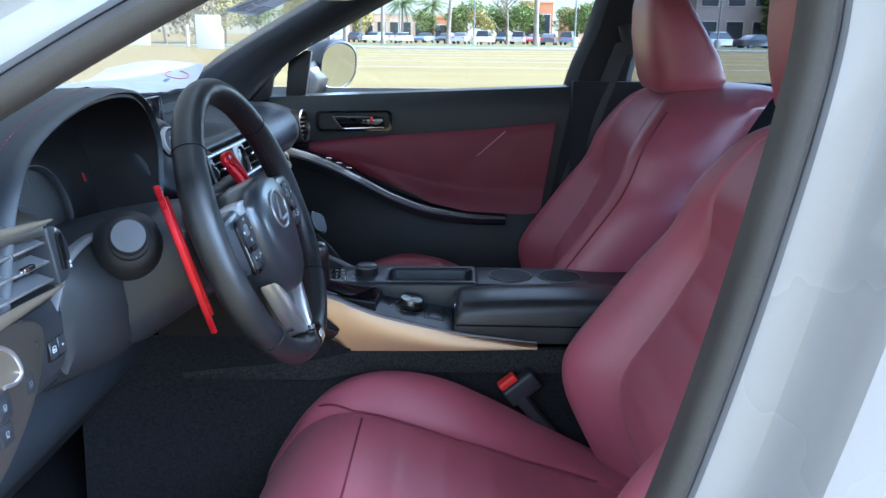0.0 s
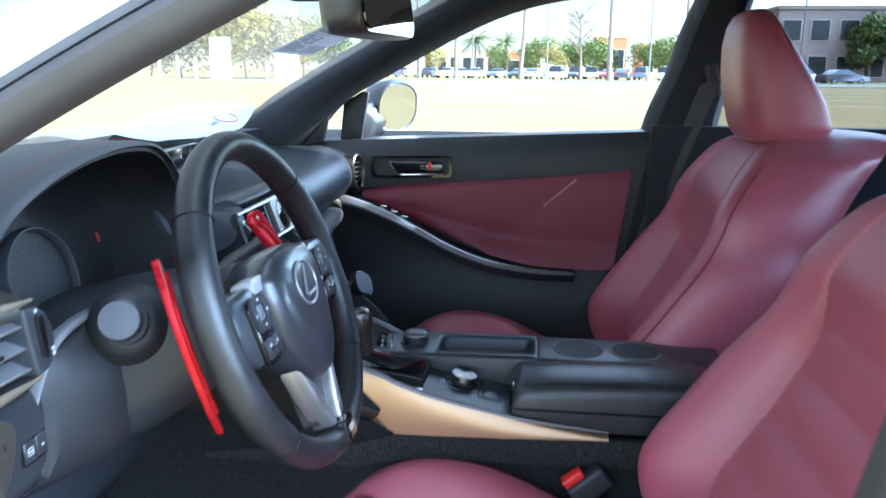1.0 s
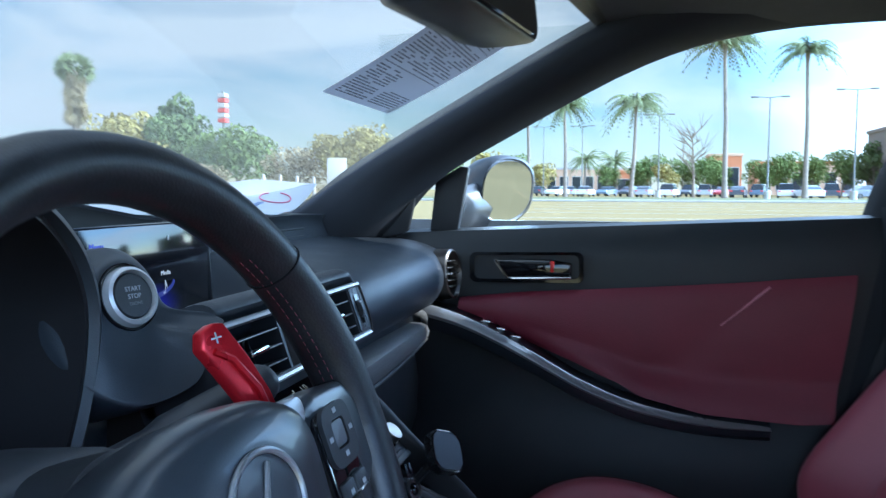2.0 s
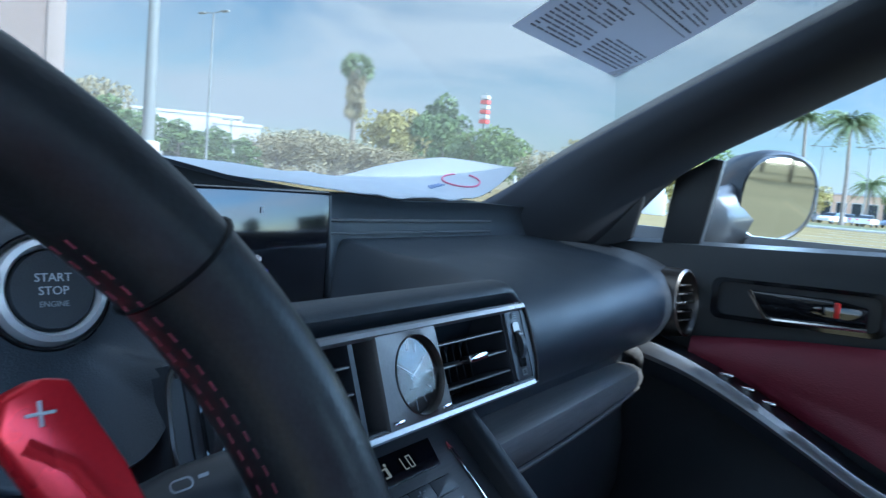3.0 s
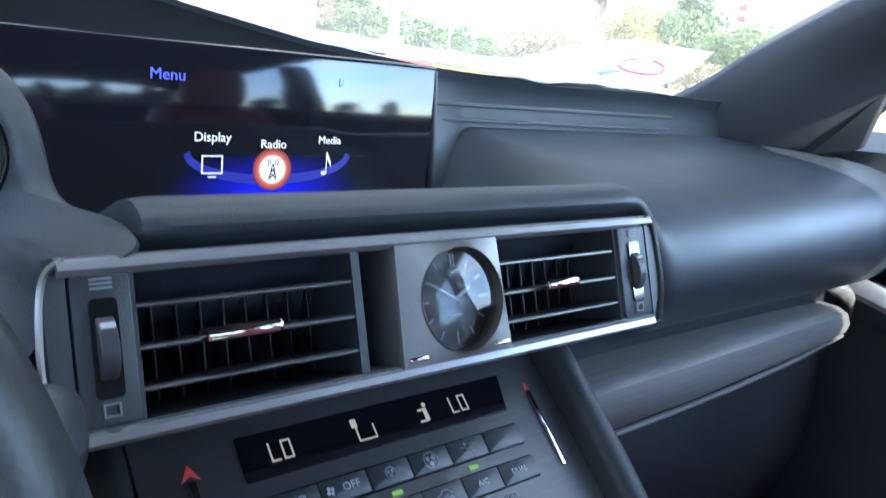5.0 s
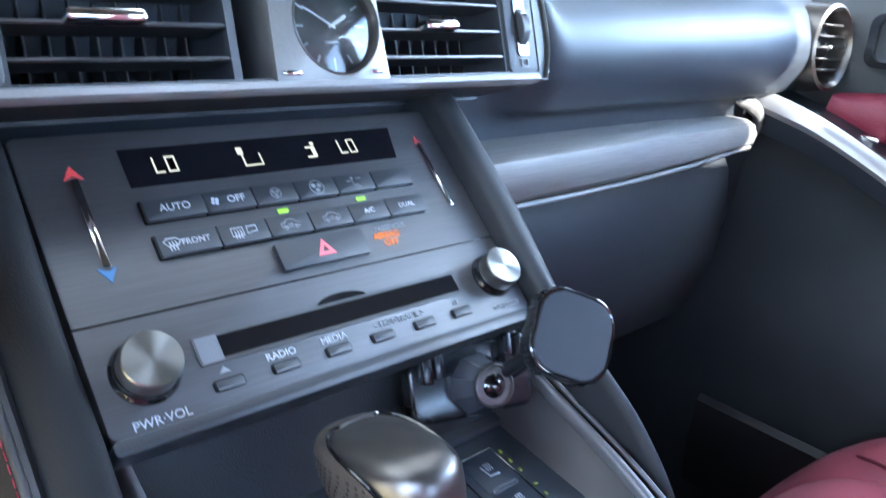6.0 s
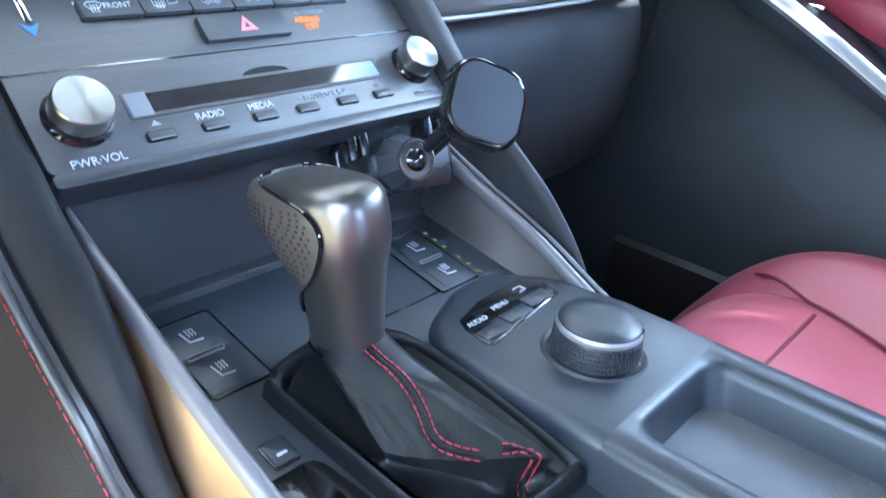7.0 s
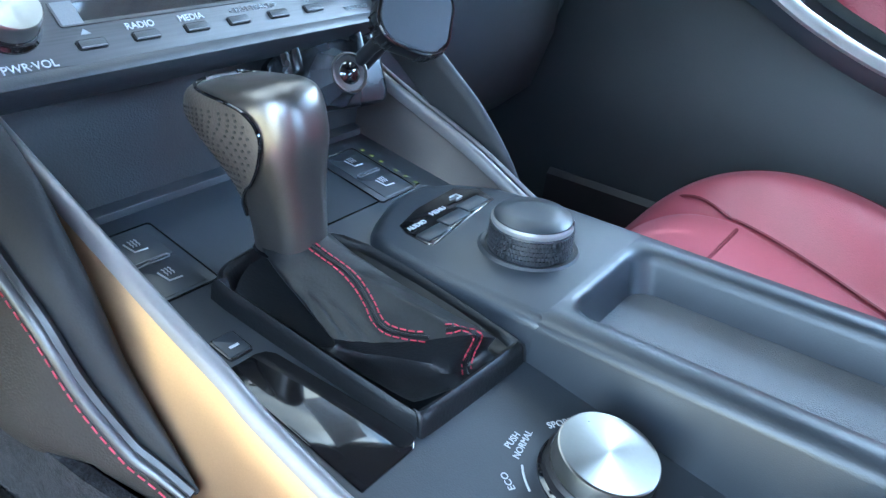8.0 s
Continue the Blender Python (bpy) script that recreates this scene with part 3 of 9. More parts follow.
shelf.sheet([[(1.86 - 0.25 * i / 2, 0.68 * (j / 4 - 1), 0.97 - 0.6 * i / 2) for j in range(9)] for i in range(3)], 0.05)
part("parcel_shelf", shelf, M_GREY_PL, body)

floor = Geo()
rows = []
for i in range(40):
    x = -0.75 + 2.5 * i / 39
    up = 0.30 * max(0.0, (-0.38 - x) / 0.37) ** 1.3
    rows.append([(x, y, 0.235 + up + 0.012 * noise.noise(Vector((x * 5, y * 5, 0)))) for y in np.linspace(-0.70, 0.70, 29)])
floor.sheet(rows, 0.02)
tagged(link("floor", floor, M_FLOOR), "black carpeted car floor", "floor", kind="structure")
wall = Geo()
wall.sheet([[(-0.76, -0.72 + 1.44 * j / 8, z) for j in range(9)] for z in (0.2, 0.5, 0.8, 0.93)], 0.02)
wall.sheet([[(-0.76 + 0.42 * j / 4, 0.69, z) for j in range(5)] for z in (0.2, 0.5, 0.75)], 0.02)
wall.sheet([[(-0.76 + 0.30 * j / 4, -0.70, z) for j in range(5)] for z in (0.2, 0.5, 0.75)], 0.02)
tagged(link("wall_front", wall, M_HARD), "black bulkhead in front of the footwells", "bulkhead", kind="structure")

# plain outer skin that closes the car round the cabin
bonnet = Geo().sheet([[(x, 0.78 * (j / 6 - 1), z - 0.05 * (j / 6 - 1) ** 2) for j in range(13)] for x, z in ((-0.98, 0.88), (-1.25, 0.855), (-1.55, 0.80), (-1.80, 0.73), (-1.96, 0.62))], 0.01)
part("bonnet", bonnet, M_PAINT, body, "white bonnet")
part("front_bumper", Geo().sheet([[(-1.96 + 0.03 * k + 0.10 * (j / 6 - 1) ** 2, 0.80 * (j / 6 - 1), 0.62 - 0.14 * k) for k in range(4)] for j in range(13)], 0.02), M_PAINT, body, "white front bumper")
part("boot_lid", Geo().sheet([[(x, 0.70 * (j / 6 - 1), z - 0.03 * (j / 6 - 1) ** 2) for j in range(13)] for x, z in ((2.36, 0.99), (2.50, 0.985), (2.62, 0.97), (2.66, 0.90), (2.68, 0.60), (2.64, 0.25))], 0.012), M_PAINT, body, "white boot lid")
for sy in (-1, 1):
    for x0, x1, name in ((-1.92, -0.52, "front_wing"), (0.72, 2.62, "rear_flank")):
        cx = -1.32 if x0 < 0 else 1.48
        rows = []
        for i in range(41):
            x = x0 + (x1 - x0) * i / 40
            low = 0.24
            if abs(x - cx) < 0.36:
                low = 0.31 + math.sqrt(0.36 ** 2 - (x - cx) ** 2)
            top = interp(x, [(-1.92, 0.64), (-1.5, 0.76), (-1.0, 0.86), (-0.5, 0.91), (0.72, 0.93), (2.0, 0.95), (2.62, 0.93)])
            rows.append([(x, sy * (0.80 + 0.03 * math.sin(math.pi * k / 6)), low + (top - low) * k / 6) for k in range(7)])
        part(name, Geo().sheet(rows, 0.006), M_PAINT, body, "white body side")
        hubm = frame_at((cx, sy * 0.74, 0.32), (1, 0, 0), (0, 0, 1))
        tyre = part("wheel", Geo().lathe([(0.21, -0.10), (0.30, -0.11), (0.32, -0.08), (0.32, 0.08), (0.30, 0.11), (0.21, 0.10)], 36, hubm), M_RUBBER, body, "black tyre on a grey rim")
        part("rim", Geo().lathe([(0.21, -0.09), (0.20, -0.02), (0.05, 0.0), (0.20, 0.02), (0.21, 0.09)], 30, hubm), M_GREY_PL, tyre)

# ---- seats ----
BACK_FRONT = [(0.30, 0.512), (0.36, 0.486), (0.424, 0.451), (0.49, 0.420), (0.54, 0.413), (0.58, 0.428), (0.64, 0.470), (0.70, 0.512), (0.76, 0.556), (0.80, 0.576), (0.84, 0.590), (0.88, 0.614), (0.92, 0.645), (0.945, 0.675), (0.957, 0.71)]
BACK_HALF = [(0.30, 0.20), (0.40, 0.235), (0.50, 0.255), (0.62, 0.262), (0.72, 0.258), (0.78, 0.240), (0.84, 0.232), (0.90, 0.205), (0.93, 0.180), (0.957, 0.12)]
BACK_DEPTH = [(0.30, 0.055), (0.45, 0.080), (0.60, 0.085), (0.72, 0.065), (0.80, 0.030), (0.86, 0.012), (0.957, 0.0)]

BACK_FRONT, BACK_HALF, BACK_DEPTH = [[(p.x, p.y) for p in smooth_path([(a, b, 0) for a, b in table], 6)] for table in (BACK_FRONT, BACK_HALF, BACK_DEPTH)]


def back_loop(z, half, depth, front):
    """One level of the backrest as a closed loop of (y, x)."""
    f, h, d = front, half, depth
    ins = 0.0
    if 0.36 < z < 0.78:
        ins = -0.007 * abs(math.sin((z - 0.36) / 0.060 * math.pi)) ** 0.6
    side = [(1.0, f + 0.105), (0.995, f + 0.07), (0.965, f + 0.032), (0.90, f + 0.008), (0.82, f), (0.74, f + d * 0.10), (0.66, f + d * 0.42), (0.60, f + d * 0.80), (0.575, f + d * 0.97 + 0.004), (0.55, f + d * 0.96), (0.48, f + d + ins), (0.30, f + d + ins), (0.10, f + d + ins)]
    front_line = [(p.x, p.y) for p in smooth_path([(-u, x, 0) for u, x in side] + [(u, x, 0) for u, x in reversed(side)], 3)]
    rear_line = [(0.97, f + 0.16), (0.80, f + 0.205), (0.4, f + 0.225), (0.0, f + 0.228), (-0.4, f + 0.225), (-0.80, f + 0.205), (-0.97, f + 0.16)]
    return [(u * h, x) for u, x in front_line + rear_line]


CREASE = [(0.0, 0.72), (0.08, 0.69), (0.16, 0.60), (0.24, 0.52), (0.34, 0.45), (0.53, 0.42)]


def seat(name, at_y, shift, label):
    s = thing(name, (0.25 + shift, at_y, 0.24), label, "seat", "front seats")
    z_list = [0.30 + 0.00657 * i for i in range(101)]
    rows = [[(x + shift, at_y + y, z) for y, x in back_loop(z, interp(z, BACK_HALF), interp(z, BACK_DEPTH), interp(z, BACK_FRONT))] for z in z_list]
    last = rows[-1]
    mid = sum((Vector(p) for p in last), Vector()) / len(last)
    for k, dz in ((0.85, 0.006), (0.5, 0.011), (0.1, 0.013)):
        rows.append([tuple(mid + (Vector(p) - mid) * k + Vector((0, 0, dz))) for p in last])
    back = part("backrest", Geo().loft(rows), M_RED, s, "burgundy leather backrest with ribbed insert and raised bolsters", 60)
    # piping and seams on the backrest
    for sy in (-1, 1):
        for u, off in ((0.575, 0.0015), (0.93, 0.003)):
            line = []
            for z in [0.40 + 0.02 * i for i in range(27 if u > 0.6 else 20)]:
                loop = back_loop(z, interp(z, BACK_HALF), interp(z, BACK_DEPTH), interp(z, BACK_FRONT))
                best = min(loop[:76], key=lambda q: abs(q[0] - sy * u * interp(z, BACK_HALF)))
                line.append((best[1] + shift - off + 0.003, at_y + best[0], z))
            part("seam", Geo().tube(smooth_path(line, 3), 0.0022, 6), M_SEAM, back)

    # cushion, front to back along its top line: (x, bolster top, centre top, half width, underside)
    prof = [(-0.088, 0.290, 0.285, 0.235, 0.270), (-0.082, 0.330, 0.322, 0.24, 0.262), (-0.066, 0.365, 0.355, 0.245, 0.258), (-0.042, 0.405, 0.395, 0.248, 0.255), (-0.015, 0.443, 0.428, 0.25, 0.25), (0.02, 0.476, 0.452, 0.252, 0.25), (0.06, 0.498, 0.463, 0.254, 0.25),
            (0.11, 0.510, 0.463, 0.256, 0.25), (0.17, 0.508, 0.455, 0.257, 0.25), (0.23, 0.493, 0.443, 0.257, 0.25), (0.30, 0.462, 0.430, 0.255, 0.25), (0.36, 0.433, 0.416, 0.25, 0.25), (0.42, 0.405, 0.402, 0.24, 0.25), (0.48, 0.385, 0.388, 0.22, 0.25), (0.53, 0.37, 0.372, 0.20, 0.25)]
    cols = [smooth_path([(p[0], p[k], 0) for p in prof], 6) for k in (1, 2, 3, 4)]
    rows = []
    for i in range(len(cols[0])):
        x, zb, zc, h, zu = cols[0][i].x, cols[0][i].y, cols[1][i].y, cols[2][i].y, cols[3][i].y
        rib = -0.006 * abs(math.sin((x - 0.09) / 0.068 * math.pi)) ** 0.6 if 0.09 < x < 0.50 else 0.0
        d = zb - zc
        c = interp(x, CREASE)
        k = (0.86 - c) / 0.26
        half = [(1.0, zb - 0.10), (1.0, zb - 0.045), (0.975, zb - 0.014), (0.93, zb - 0.002), (0.86, zb), (0.86 - 0.07 * k, zb - d * 0.12), (0.86 - 0.15 * k, zb - d * 0.5), (0.86 - 0.215 * k, zb - d * 0.9), (c, zc - 0.004), (c * 0.93, zc + rib * 0.6), (c * 0.67, zc + rib + 0.002), (c * 0.25, zc + rib + 0.003)]
        half = [(p.x, max(p.y, zu + 0.002)) for p in smooth_path([(u, z, 0) for u, z in half], 3)]
        loop = [(-u, z) for u, z in half] + [(u, z) for u, z in reversed(half)] + [(0.9, zu), (0.3, zu), (-0.3, zu), (-0.9, zu)]
        rows.append([(x + shift, at_y + u * h, z) for u, z in loop])
    cush = part("cushion", Geo().loft(rows), M_RED, s, "burgundy leather seat cushion with ribbed insert", 60)
    for sy in (-1, 1):
        run = [i for i in range(len(cols[0])) if 0.0 < cols[0][i].x < 0.47]
        part("seam", Geo().tube([(cols[0][i].x + shift, at_y + sy * (interp(cols[0][i].x, CREASE) + 0.005) * cols[2][i].y, cols[1][i].y - 0.001) for i in run if cols[0][i].x > 0.07], 0.002, 6), M_SEAM, cush)
        part("seam", Geo().tube([(cols[0][i].x + shift, at_y + sy * 0.955 * cols[2][i].y, cols[0][i].y - 0.0055) for i in run], 0.0022, 6), M_SEAM, cush)
        turn = [(-0.01, 0.86, 0.447), (0.035, 0.72, 0.472), (0.075, 0.70, 0.4625)]
        part("seam", Geo().tube(smooth_path([(x + shift, at_y + sy * u * 0.254, z) for x, u, z in turn], 5), 0.002, 6), M_SEAM, cush)
    part("seam", Geo().tube([(0.088 + shift, at_y + 0.15 * (i / 8 - 1), 0.4655) for i in range(17)], 0.002, 6), M_SEAM, cush)

    # head restraint on two posts
    rows = []
    for z, front, deep, half in ((0.948, 0.672, 0.10, 0.09), (0.956, 0.658, 0.135, 0.108), (0.975, 0.648, 0.158, 0.118), (1.02, 0.636, 0.152, 0.120), (1.07, 0.628, 0.128, 0.117), (1.12, 0.626, 0.096, 0.108), (1.155, 0.632, 0.066, 0.095), (1.173, 0.640, 0.046, 0.078), (1.181, 0.650, 0.026, 0.055)):
        loop = []
        for a in range(28):
            t = 2 * math.pi * a / 28
            c, q = math.cos(t), math.sin(t)
            loop.append((front + deep * 0.5 * (1 - math.copysign(abs(c) ** 0.55, c)) + shift, at_y + half * math.copysign(abs(q) ** 0.6, q), z))
        rows.append(loop)
    fine = []
    for a, b in zip(rows, rows[1:]):
        for k in range(4):
            fine.append([tuple(Vector(p).lerp(Vector(q), k / 4)) for p, q in zip(a, b)])
    fine.append(rows[-1])
    head = part("headrest", Geo().loft(fine), M_RED, s, "burgundy leather head restraint", 60)
    for y in (-0.06, 0.06):
        part("headrest_post", Geo().tube([(0.73 + shift, at_y + y, 0.90), (0.715 + shift, at_y + y, 0.99)], 0.006, 10), M_CHROME, s)
    base = Geo()
    base.rbox((0.46, 0.40, 0.045), (0.24 + shift, at_y, 0.26), 0.015, 3)
    for y in (-0.17, 0.17):
        base.rbox((0.50, 0.03, 0.05), (0.24 + shift, at_y + y, 0.235 + 0.02), 0.006)
    part("seat_base", base, M_HARD, s, "black seat base on rails")
    return s


seat("driver_seat", -0.365, 0.0, "burgundy leather driver's seat with raised bolsters beside the console")
seat("passenger_seat", 0.365, -0.02, "burgundy leather passenger seat with raised bolsters beside the console")

stalk = thing("belt_buckle", (0.33, -0.125, 0.40), "black belt buckle with a red release button between seat and console", "belt buckle")
m = pose(0.327, -0.128, 0.492, 0, -38, 8)
part("housing", Geo().rbox((0.062, 0.026, 0.036), (0.012, 0, -0.022), 0.006, 3, m), M_HARD, stalk)
part("release_button", Geo().rbox((0.034, 0.020, 0.014), (0.0, 0, 0.003), 0.004, 3, m), M_BUCKLE, stalk, "red release button")
part("stalk", Geo().tube([(0.345, -0.128, 0.47), (0.40, -0.13, 0.40), (0.43, -0.13, 0.33)], 0.012, 8), M_HARD, stalk)

# ---- passenger door, closed ----
door = thing("passenger_door", (0.1, 0.70, 0.25), "closed black passenger door with burgundy leather insert and silver trim", "car door")


def door_y(x, z):
    """The inner skin of the door."""
    y = 0.668
    if z > 0.86:
        y += 0.02 * ((z - 0.86) / 0.07) ** 2
    if z < 0.60:
        y += -0.028 * min(1.0, (0.60 - z) / 0.10)
    return y


xs = [-0.46 + 1.02 * i / 34 for i in range(35)]
zs = [0.24, 0.32, 0.40, 0.48, 0.54, 0.58, 0.62, 0.66, 0.72, 0.78, 0.82, 0.86, 0.885, 0.905, 0.918, 0.926]
rows = []
for x in xs:
    lift = 0.045 * (x - 0.3)
    rows.append([(x, door_y(x, z), z + lift * max(0.0, (z - 0.6) / 0.32)) for z in zs] + [(x, 0.715, 0.930 + lift)])
part("door_panel", Geo().sheet(rows, 0.012), M_DOOR, door, "black soft upper door panel")
part("outer_skin", Geo().sheet([[(x, 0.80 + 0.02 * math.sin((z - 0.2) * 4), z) for z in (0.22, 0.4, 0.6, 0.8, 0.92)] for x in xs[::4]], 0.004), M_PAINT, door, "white outer door skin")
part("belt_moulding", Geo().sheet([[(x, y, 0.921 + 0.045 * (x - 0.3) + (0.006 if y < 0.73 else 0.0)) for y in (0.708, 0.72, 0.745, 0.80)] for x in xs], 0.006), M_RUBBER, door, "black window belt moulding")

# leather insert: bulged slab between its upper and lower outline
TOP = [(-0.150, 0.777), (-0.02, 0.795), (0.16, 0.812), (0.356, 0.830), (0.500, 0.845)]
LOW = [(-0.150, 0.770), (-0.06, 0.742), (0.06, 0.690), (0.16, 0.640), (0.26, 0.618), (0.40, 0.612), (0.455, 0.618)]
rows = []
for i in range(41):
    u = i / 40
    top = (-0.150 + 0.632 * u, interp(-0.150 + 0.632 * u, TOP))
    low_x = -0.150 + 0.600 * u
    low = (low_x, interp(low_x, LOW))
    line = []
    for j in range(21):
        v = j / 20
        x, z = top[0] * (1 - v) + low[0] * v, top[1] * (1 - v) + low[1] * v
        # the crease between the two leather planes
        cx = 0.182 + (z - 0.673) * (0.174 / 0.152)
        crease = 0.010 * math.exp(-abs(x - cx) / 0.06) if z > 0.66 else 0.0
        bulge = 0.012 * math.sin(math.pi * v) ** 0.5
        arm = 0.030 * max(0.0, (v - 0.72) / 0.28) ** 1.2 * min(1.0, max(0.0, (x + 0.05) / 0.2))
        line.append((x, 0.664 - bulge + crease * 0.4 - arm, z))
    rows.append(line)
insert = part("leather_insert", Geo().sheet(rows, 0.012), M_RED_DARK, door, "burgundy leather door insert", 60)
crease = Geo().tube([(0.182 + 0.174 * k / 8, 0.6505 - 0.004 * math.sin(math.pi * k / 8), 0.673 + 0.152 * k / 8) for k in range(9)], 0.0022, 6)
part("seam", crease, M_SEAM_PALE, insert)

# grip bar: dark body with a silver strip curving down to the armrest
GRIP = [(-0.205, 0.600, 0.775), (-0.14, 0.605, 0.757), (-0.075, 0.607, 0.730), (0.0, 0.606, 0.693), (0.07, 0.607, 0.657), (0.16, 0.612, 0.625), (0.265, 0.622, 0.607), (0.36, 0.632, 0.602)]
path = smooth_path(GRIP, 6)
rows = []
for i, p in enumerate(path):
    u = i / (len(path) - 1)
    w = 0.042 * (1 - u) ** 0.5 + 0.006
    rows.append([(p.x, p.y + 0.002, p.z - 0.020 - 0.012 * (1 - u)), (p.x, p.y - 0.006, p.z - 0.012), (p.x, p.y - 0.007, p.z), (p.x, p.y, p.z + 0.008), (p.x, p.y + w, p.z + 0.012), (p.x, p.y + w + 0.02, p.z), (p.x, p.y + 0.05, p.z - 0.03)])
part("armrest", Geo().loft(rows), M_DECK, door, "black grip and armrest")
rows = []
for i, p in enumerate(path):
    u = i / (len(path) - 1)
    h = 0.0075 * (1 - u) ** 0.6 + 0.0018
    rows.append([(p.x, p.y - 0.0075, p.z - h), (p.x, p.y - 0.011, p.z - h * 0.3), (p.x, p.y - 0.009, p.z + h * 0.6), (p.x, p.y - 0.001, p.z + h + 0.003), (p.x, p.y + 0.003, p.z)])
part("trim_strip", Geo().loft(rows), M_STRIP, door, "satin silver trim strip")
switch = Geo()
for k in range(3):
    switch.rbox((0.020, 0.014, 0.006), (-0.10 + 0.026 * k, 0.636, 0.752 - 0.012 * k), 0.002, 2)
part("window_switch", switch, M_CHROME, door, "bright-edged window switches")

# inside handle in its oval recess
hm = frame_at((-0.034, 0.656, 0.848), (1, 0, 0.02), (0, 0, 1))
flip = hm @ Matrix.Identity(4)
bez = Geo()
ring_prism(bez, rect(-0.098, -0.028, 0.098, 0.024, 0.012, 5), rect(-0.090, -0.022, 0.090, 0.019, 0.009, 5), -0.004, 0.006, flip)
part("handle_bezel", bez, M_GLOSS, door, "glossy black handle surround")
part("handle_recess", Geo().prism(rect(-0.090, -0.022, 0.090, 0.019, 0.009, 5), -0.010, -0.0015, flip), M_HARD, door)
lever = Geo()
lever.prism([(-0.052, 0.012), (-0.030, -0.020), (0.078, -0.018), (0.078, 0.006), (0.040, 0.012)], 0.002, 0.012, flip, 0.003, 2)
part("door_handle", lever, M_GLOSS, door, "black door handle")
part("handle_trim", Geo().tube([hm @ Vector(p) for p in ((-0.052, 0.012, 0.012), (-0.031, -0.0195, 0.013), (-0.02, -0.0205, 0.013), (0.078, -0.0185, 0.013))], 0.0028, 8), M_CHROME, door, "chrome edge of the door handle")
part("lock_tab", Geo().rbox((0.006, 0.018, 0.003), (0.046, 0.0, 0.0135), 0.001, 2, flip), M_BUCKLE, door, "red lock tab")
pocket = Geo()
rows = []
for i in range(21):
    x = -0.20 + 0.62 * i / 20
    rows.append([(x, 0.612, 0.30), (x, 0.604, 0.36), (x, 0.606, 0.415), (x, 0.613, 0.422), (x, 0.625, 0.415), (x, 0.63, 0.30)])
pocket.loft(rows)
part("door_pocket", pocket, M_LINING, door, "black door pocket")
win = part("window", Geo().sheet([[(-0.30 + 0.9 * i / 10, 0.735 - 0.075 * j / 6, 0.90 + 0.35 * j / 6) for j in range(7)] for i in range(11)], 0.004), M_GLASS, door, "clear side window glass")
win.visible_shadow = False
tri = Geo().prism([(-0.40, 0.86), (-0.262, 0.898), (-0.247, 0.905), (-0.233, 0.966), (-0.245, 0.972), (-0.30, 0.925)], 0.0, 0.012, frame_at((0, 0.672, 0), (1, 0, 0), (0, 0, 1)), 0.003)
part("mirror_corner_trim", tri, M_HARD, door, "black corner trim by the mirror")
sail = Geo().prism([(-0.217, 0.898), (-0.165, 0.900), (-0.144, 1.018), (-0.160, 1.020), (-0.206, 0.992)], -0.006, 0.010, frame_at((0, 0.705, 0), (1, 0, 0), (0, 0, 1)), 0.003)
part("mirror_sail", sail, M_HARD, door, "black sail panel behind the mirror")

mirror = thing("side_mirror", (-0.12, 0.85, 0.90), "grey-backed side mirror outside the passenger window", "side mirror")
u_dir = Vector((0.581, 0.814, 0)).normalized()
mm = frame_at((-0.110, 0.843, 0.976), u_dir, (0.034, -0.024, 1))
outline = []
for a in range(36):
    t = 2 * math.pi * a / 36
    c, q = math.cos(t), math.sin(t)
    outline.append((0.068 * math.copysign(abs(c) ** 0.75, c) + (0.010 * q), 0.062 * math.copysign(abs(q) ** 0.7, q) - 0.010 * max(0.0, c) * q))
rows = []
for depth, k, shift in ((0.012, 0.97, 0.0), (0.014, 1.02, 0.001), (0.008, 1.09, 0.006), (-0.02, 1.13, 0.012), (-0.06, 1.02, 0.014), (-0.09, 0.72, 0.012), (-0.105, 0.40, 0.010), (-0.11, 0.1, 0.010)):
    rows.append([(x * k + shift, y * k, depth) for x, y in outline])
part("mirror_housing", Geo().loft(rows, m=mm), M_SMOKE, mirror, "glossy dark grey mirror housing")
part("mirror_glass", Geo().prism([(x * 0.955, y * 0.94) for x, y in outline], 0.006, 0.0152, mm), M_MIRROR, mirror, "mirror glass")
stem = Geo()
rows = []
for k in range(6):
    u = k / 5
    c = Vector((-0.180, 0.735, 0.935)).lerp(Vector((-0.135, 0.825, 0.950)), u)
    rows.append([c + Vector((0.032 * math.cos(t) * (1.0 + 0.15 * u), 0.02 * math.cos(t), (0.040 + 0.010 * u) * math.sin(t))) for t in (2 * math.pi * j / 14 for j in range(14))])
part("mirror_arm", stem.loft(rows), M_SMOKE, mirror, "glossy dark grey mirror arm")

# ---- dashboard ----
dash = thing("dashboard", (-0.4, 0.0, 0.45), "black soft dashboard with hooded gauges, display screen and vents", "dashboard")
BROW = [(-0.70, 0.935), (-0.25, 0.955), (-0.12, 0.962), (-0.088, 0.966), (-0.062, 0.973), (-0.016, 0.964), (0.067, 0.951), (0.172, 0.942), (0.309, 0.936), (0.471, 0.938), (0.60, 0.935), (0.70, 0.92)]
P_DRIVER = [(-0.90, 0.89), (-0.55, 0.935), (-0.372, None), (-0.376, -0.012), (-0.350, 0.795), (-0.31, 0.795), (-0.27, 0.795), (-0.250, 0.790), (-0.245, 0.780), (-0.245, 0.755), (-0.245, 0.735), (-0.250, 0.715), (-0.26, 0.66), (-0.28, 0.55), (-0.40, 0.43)]
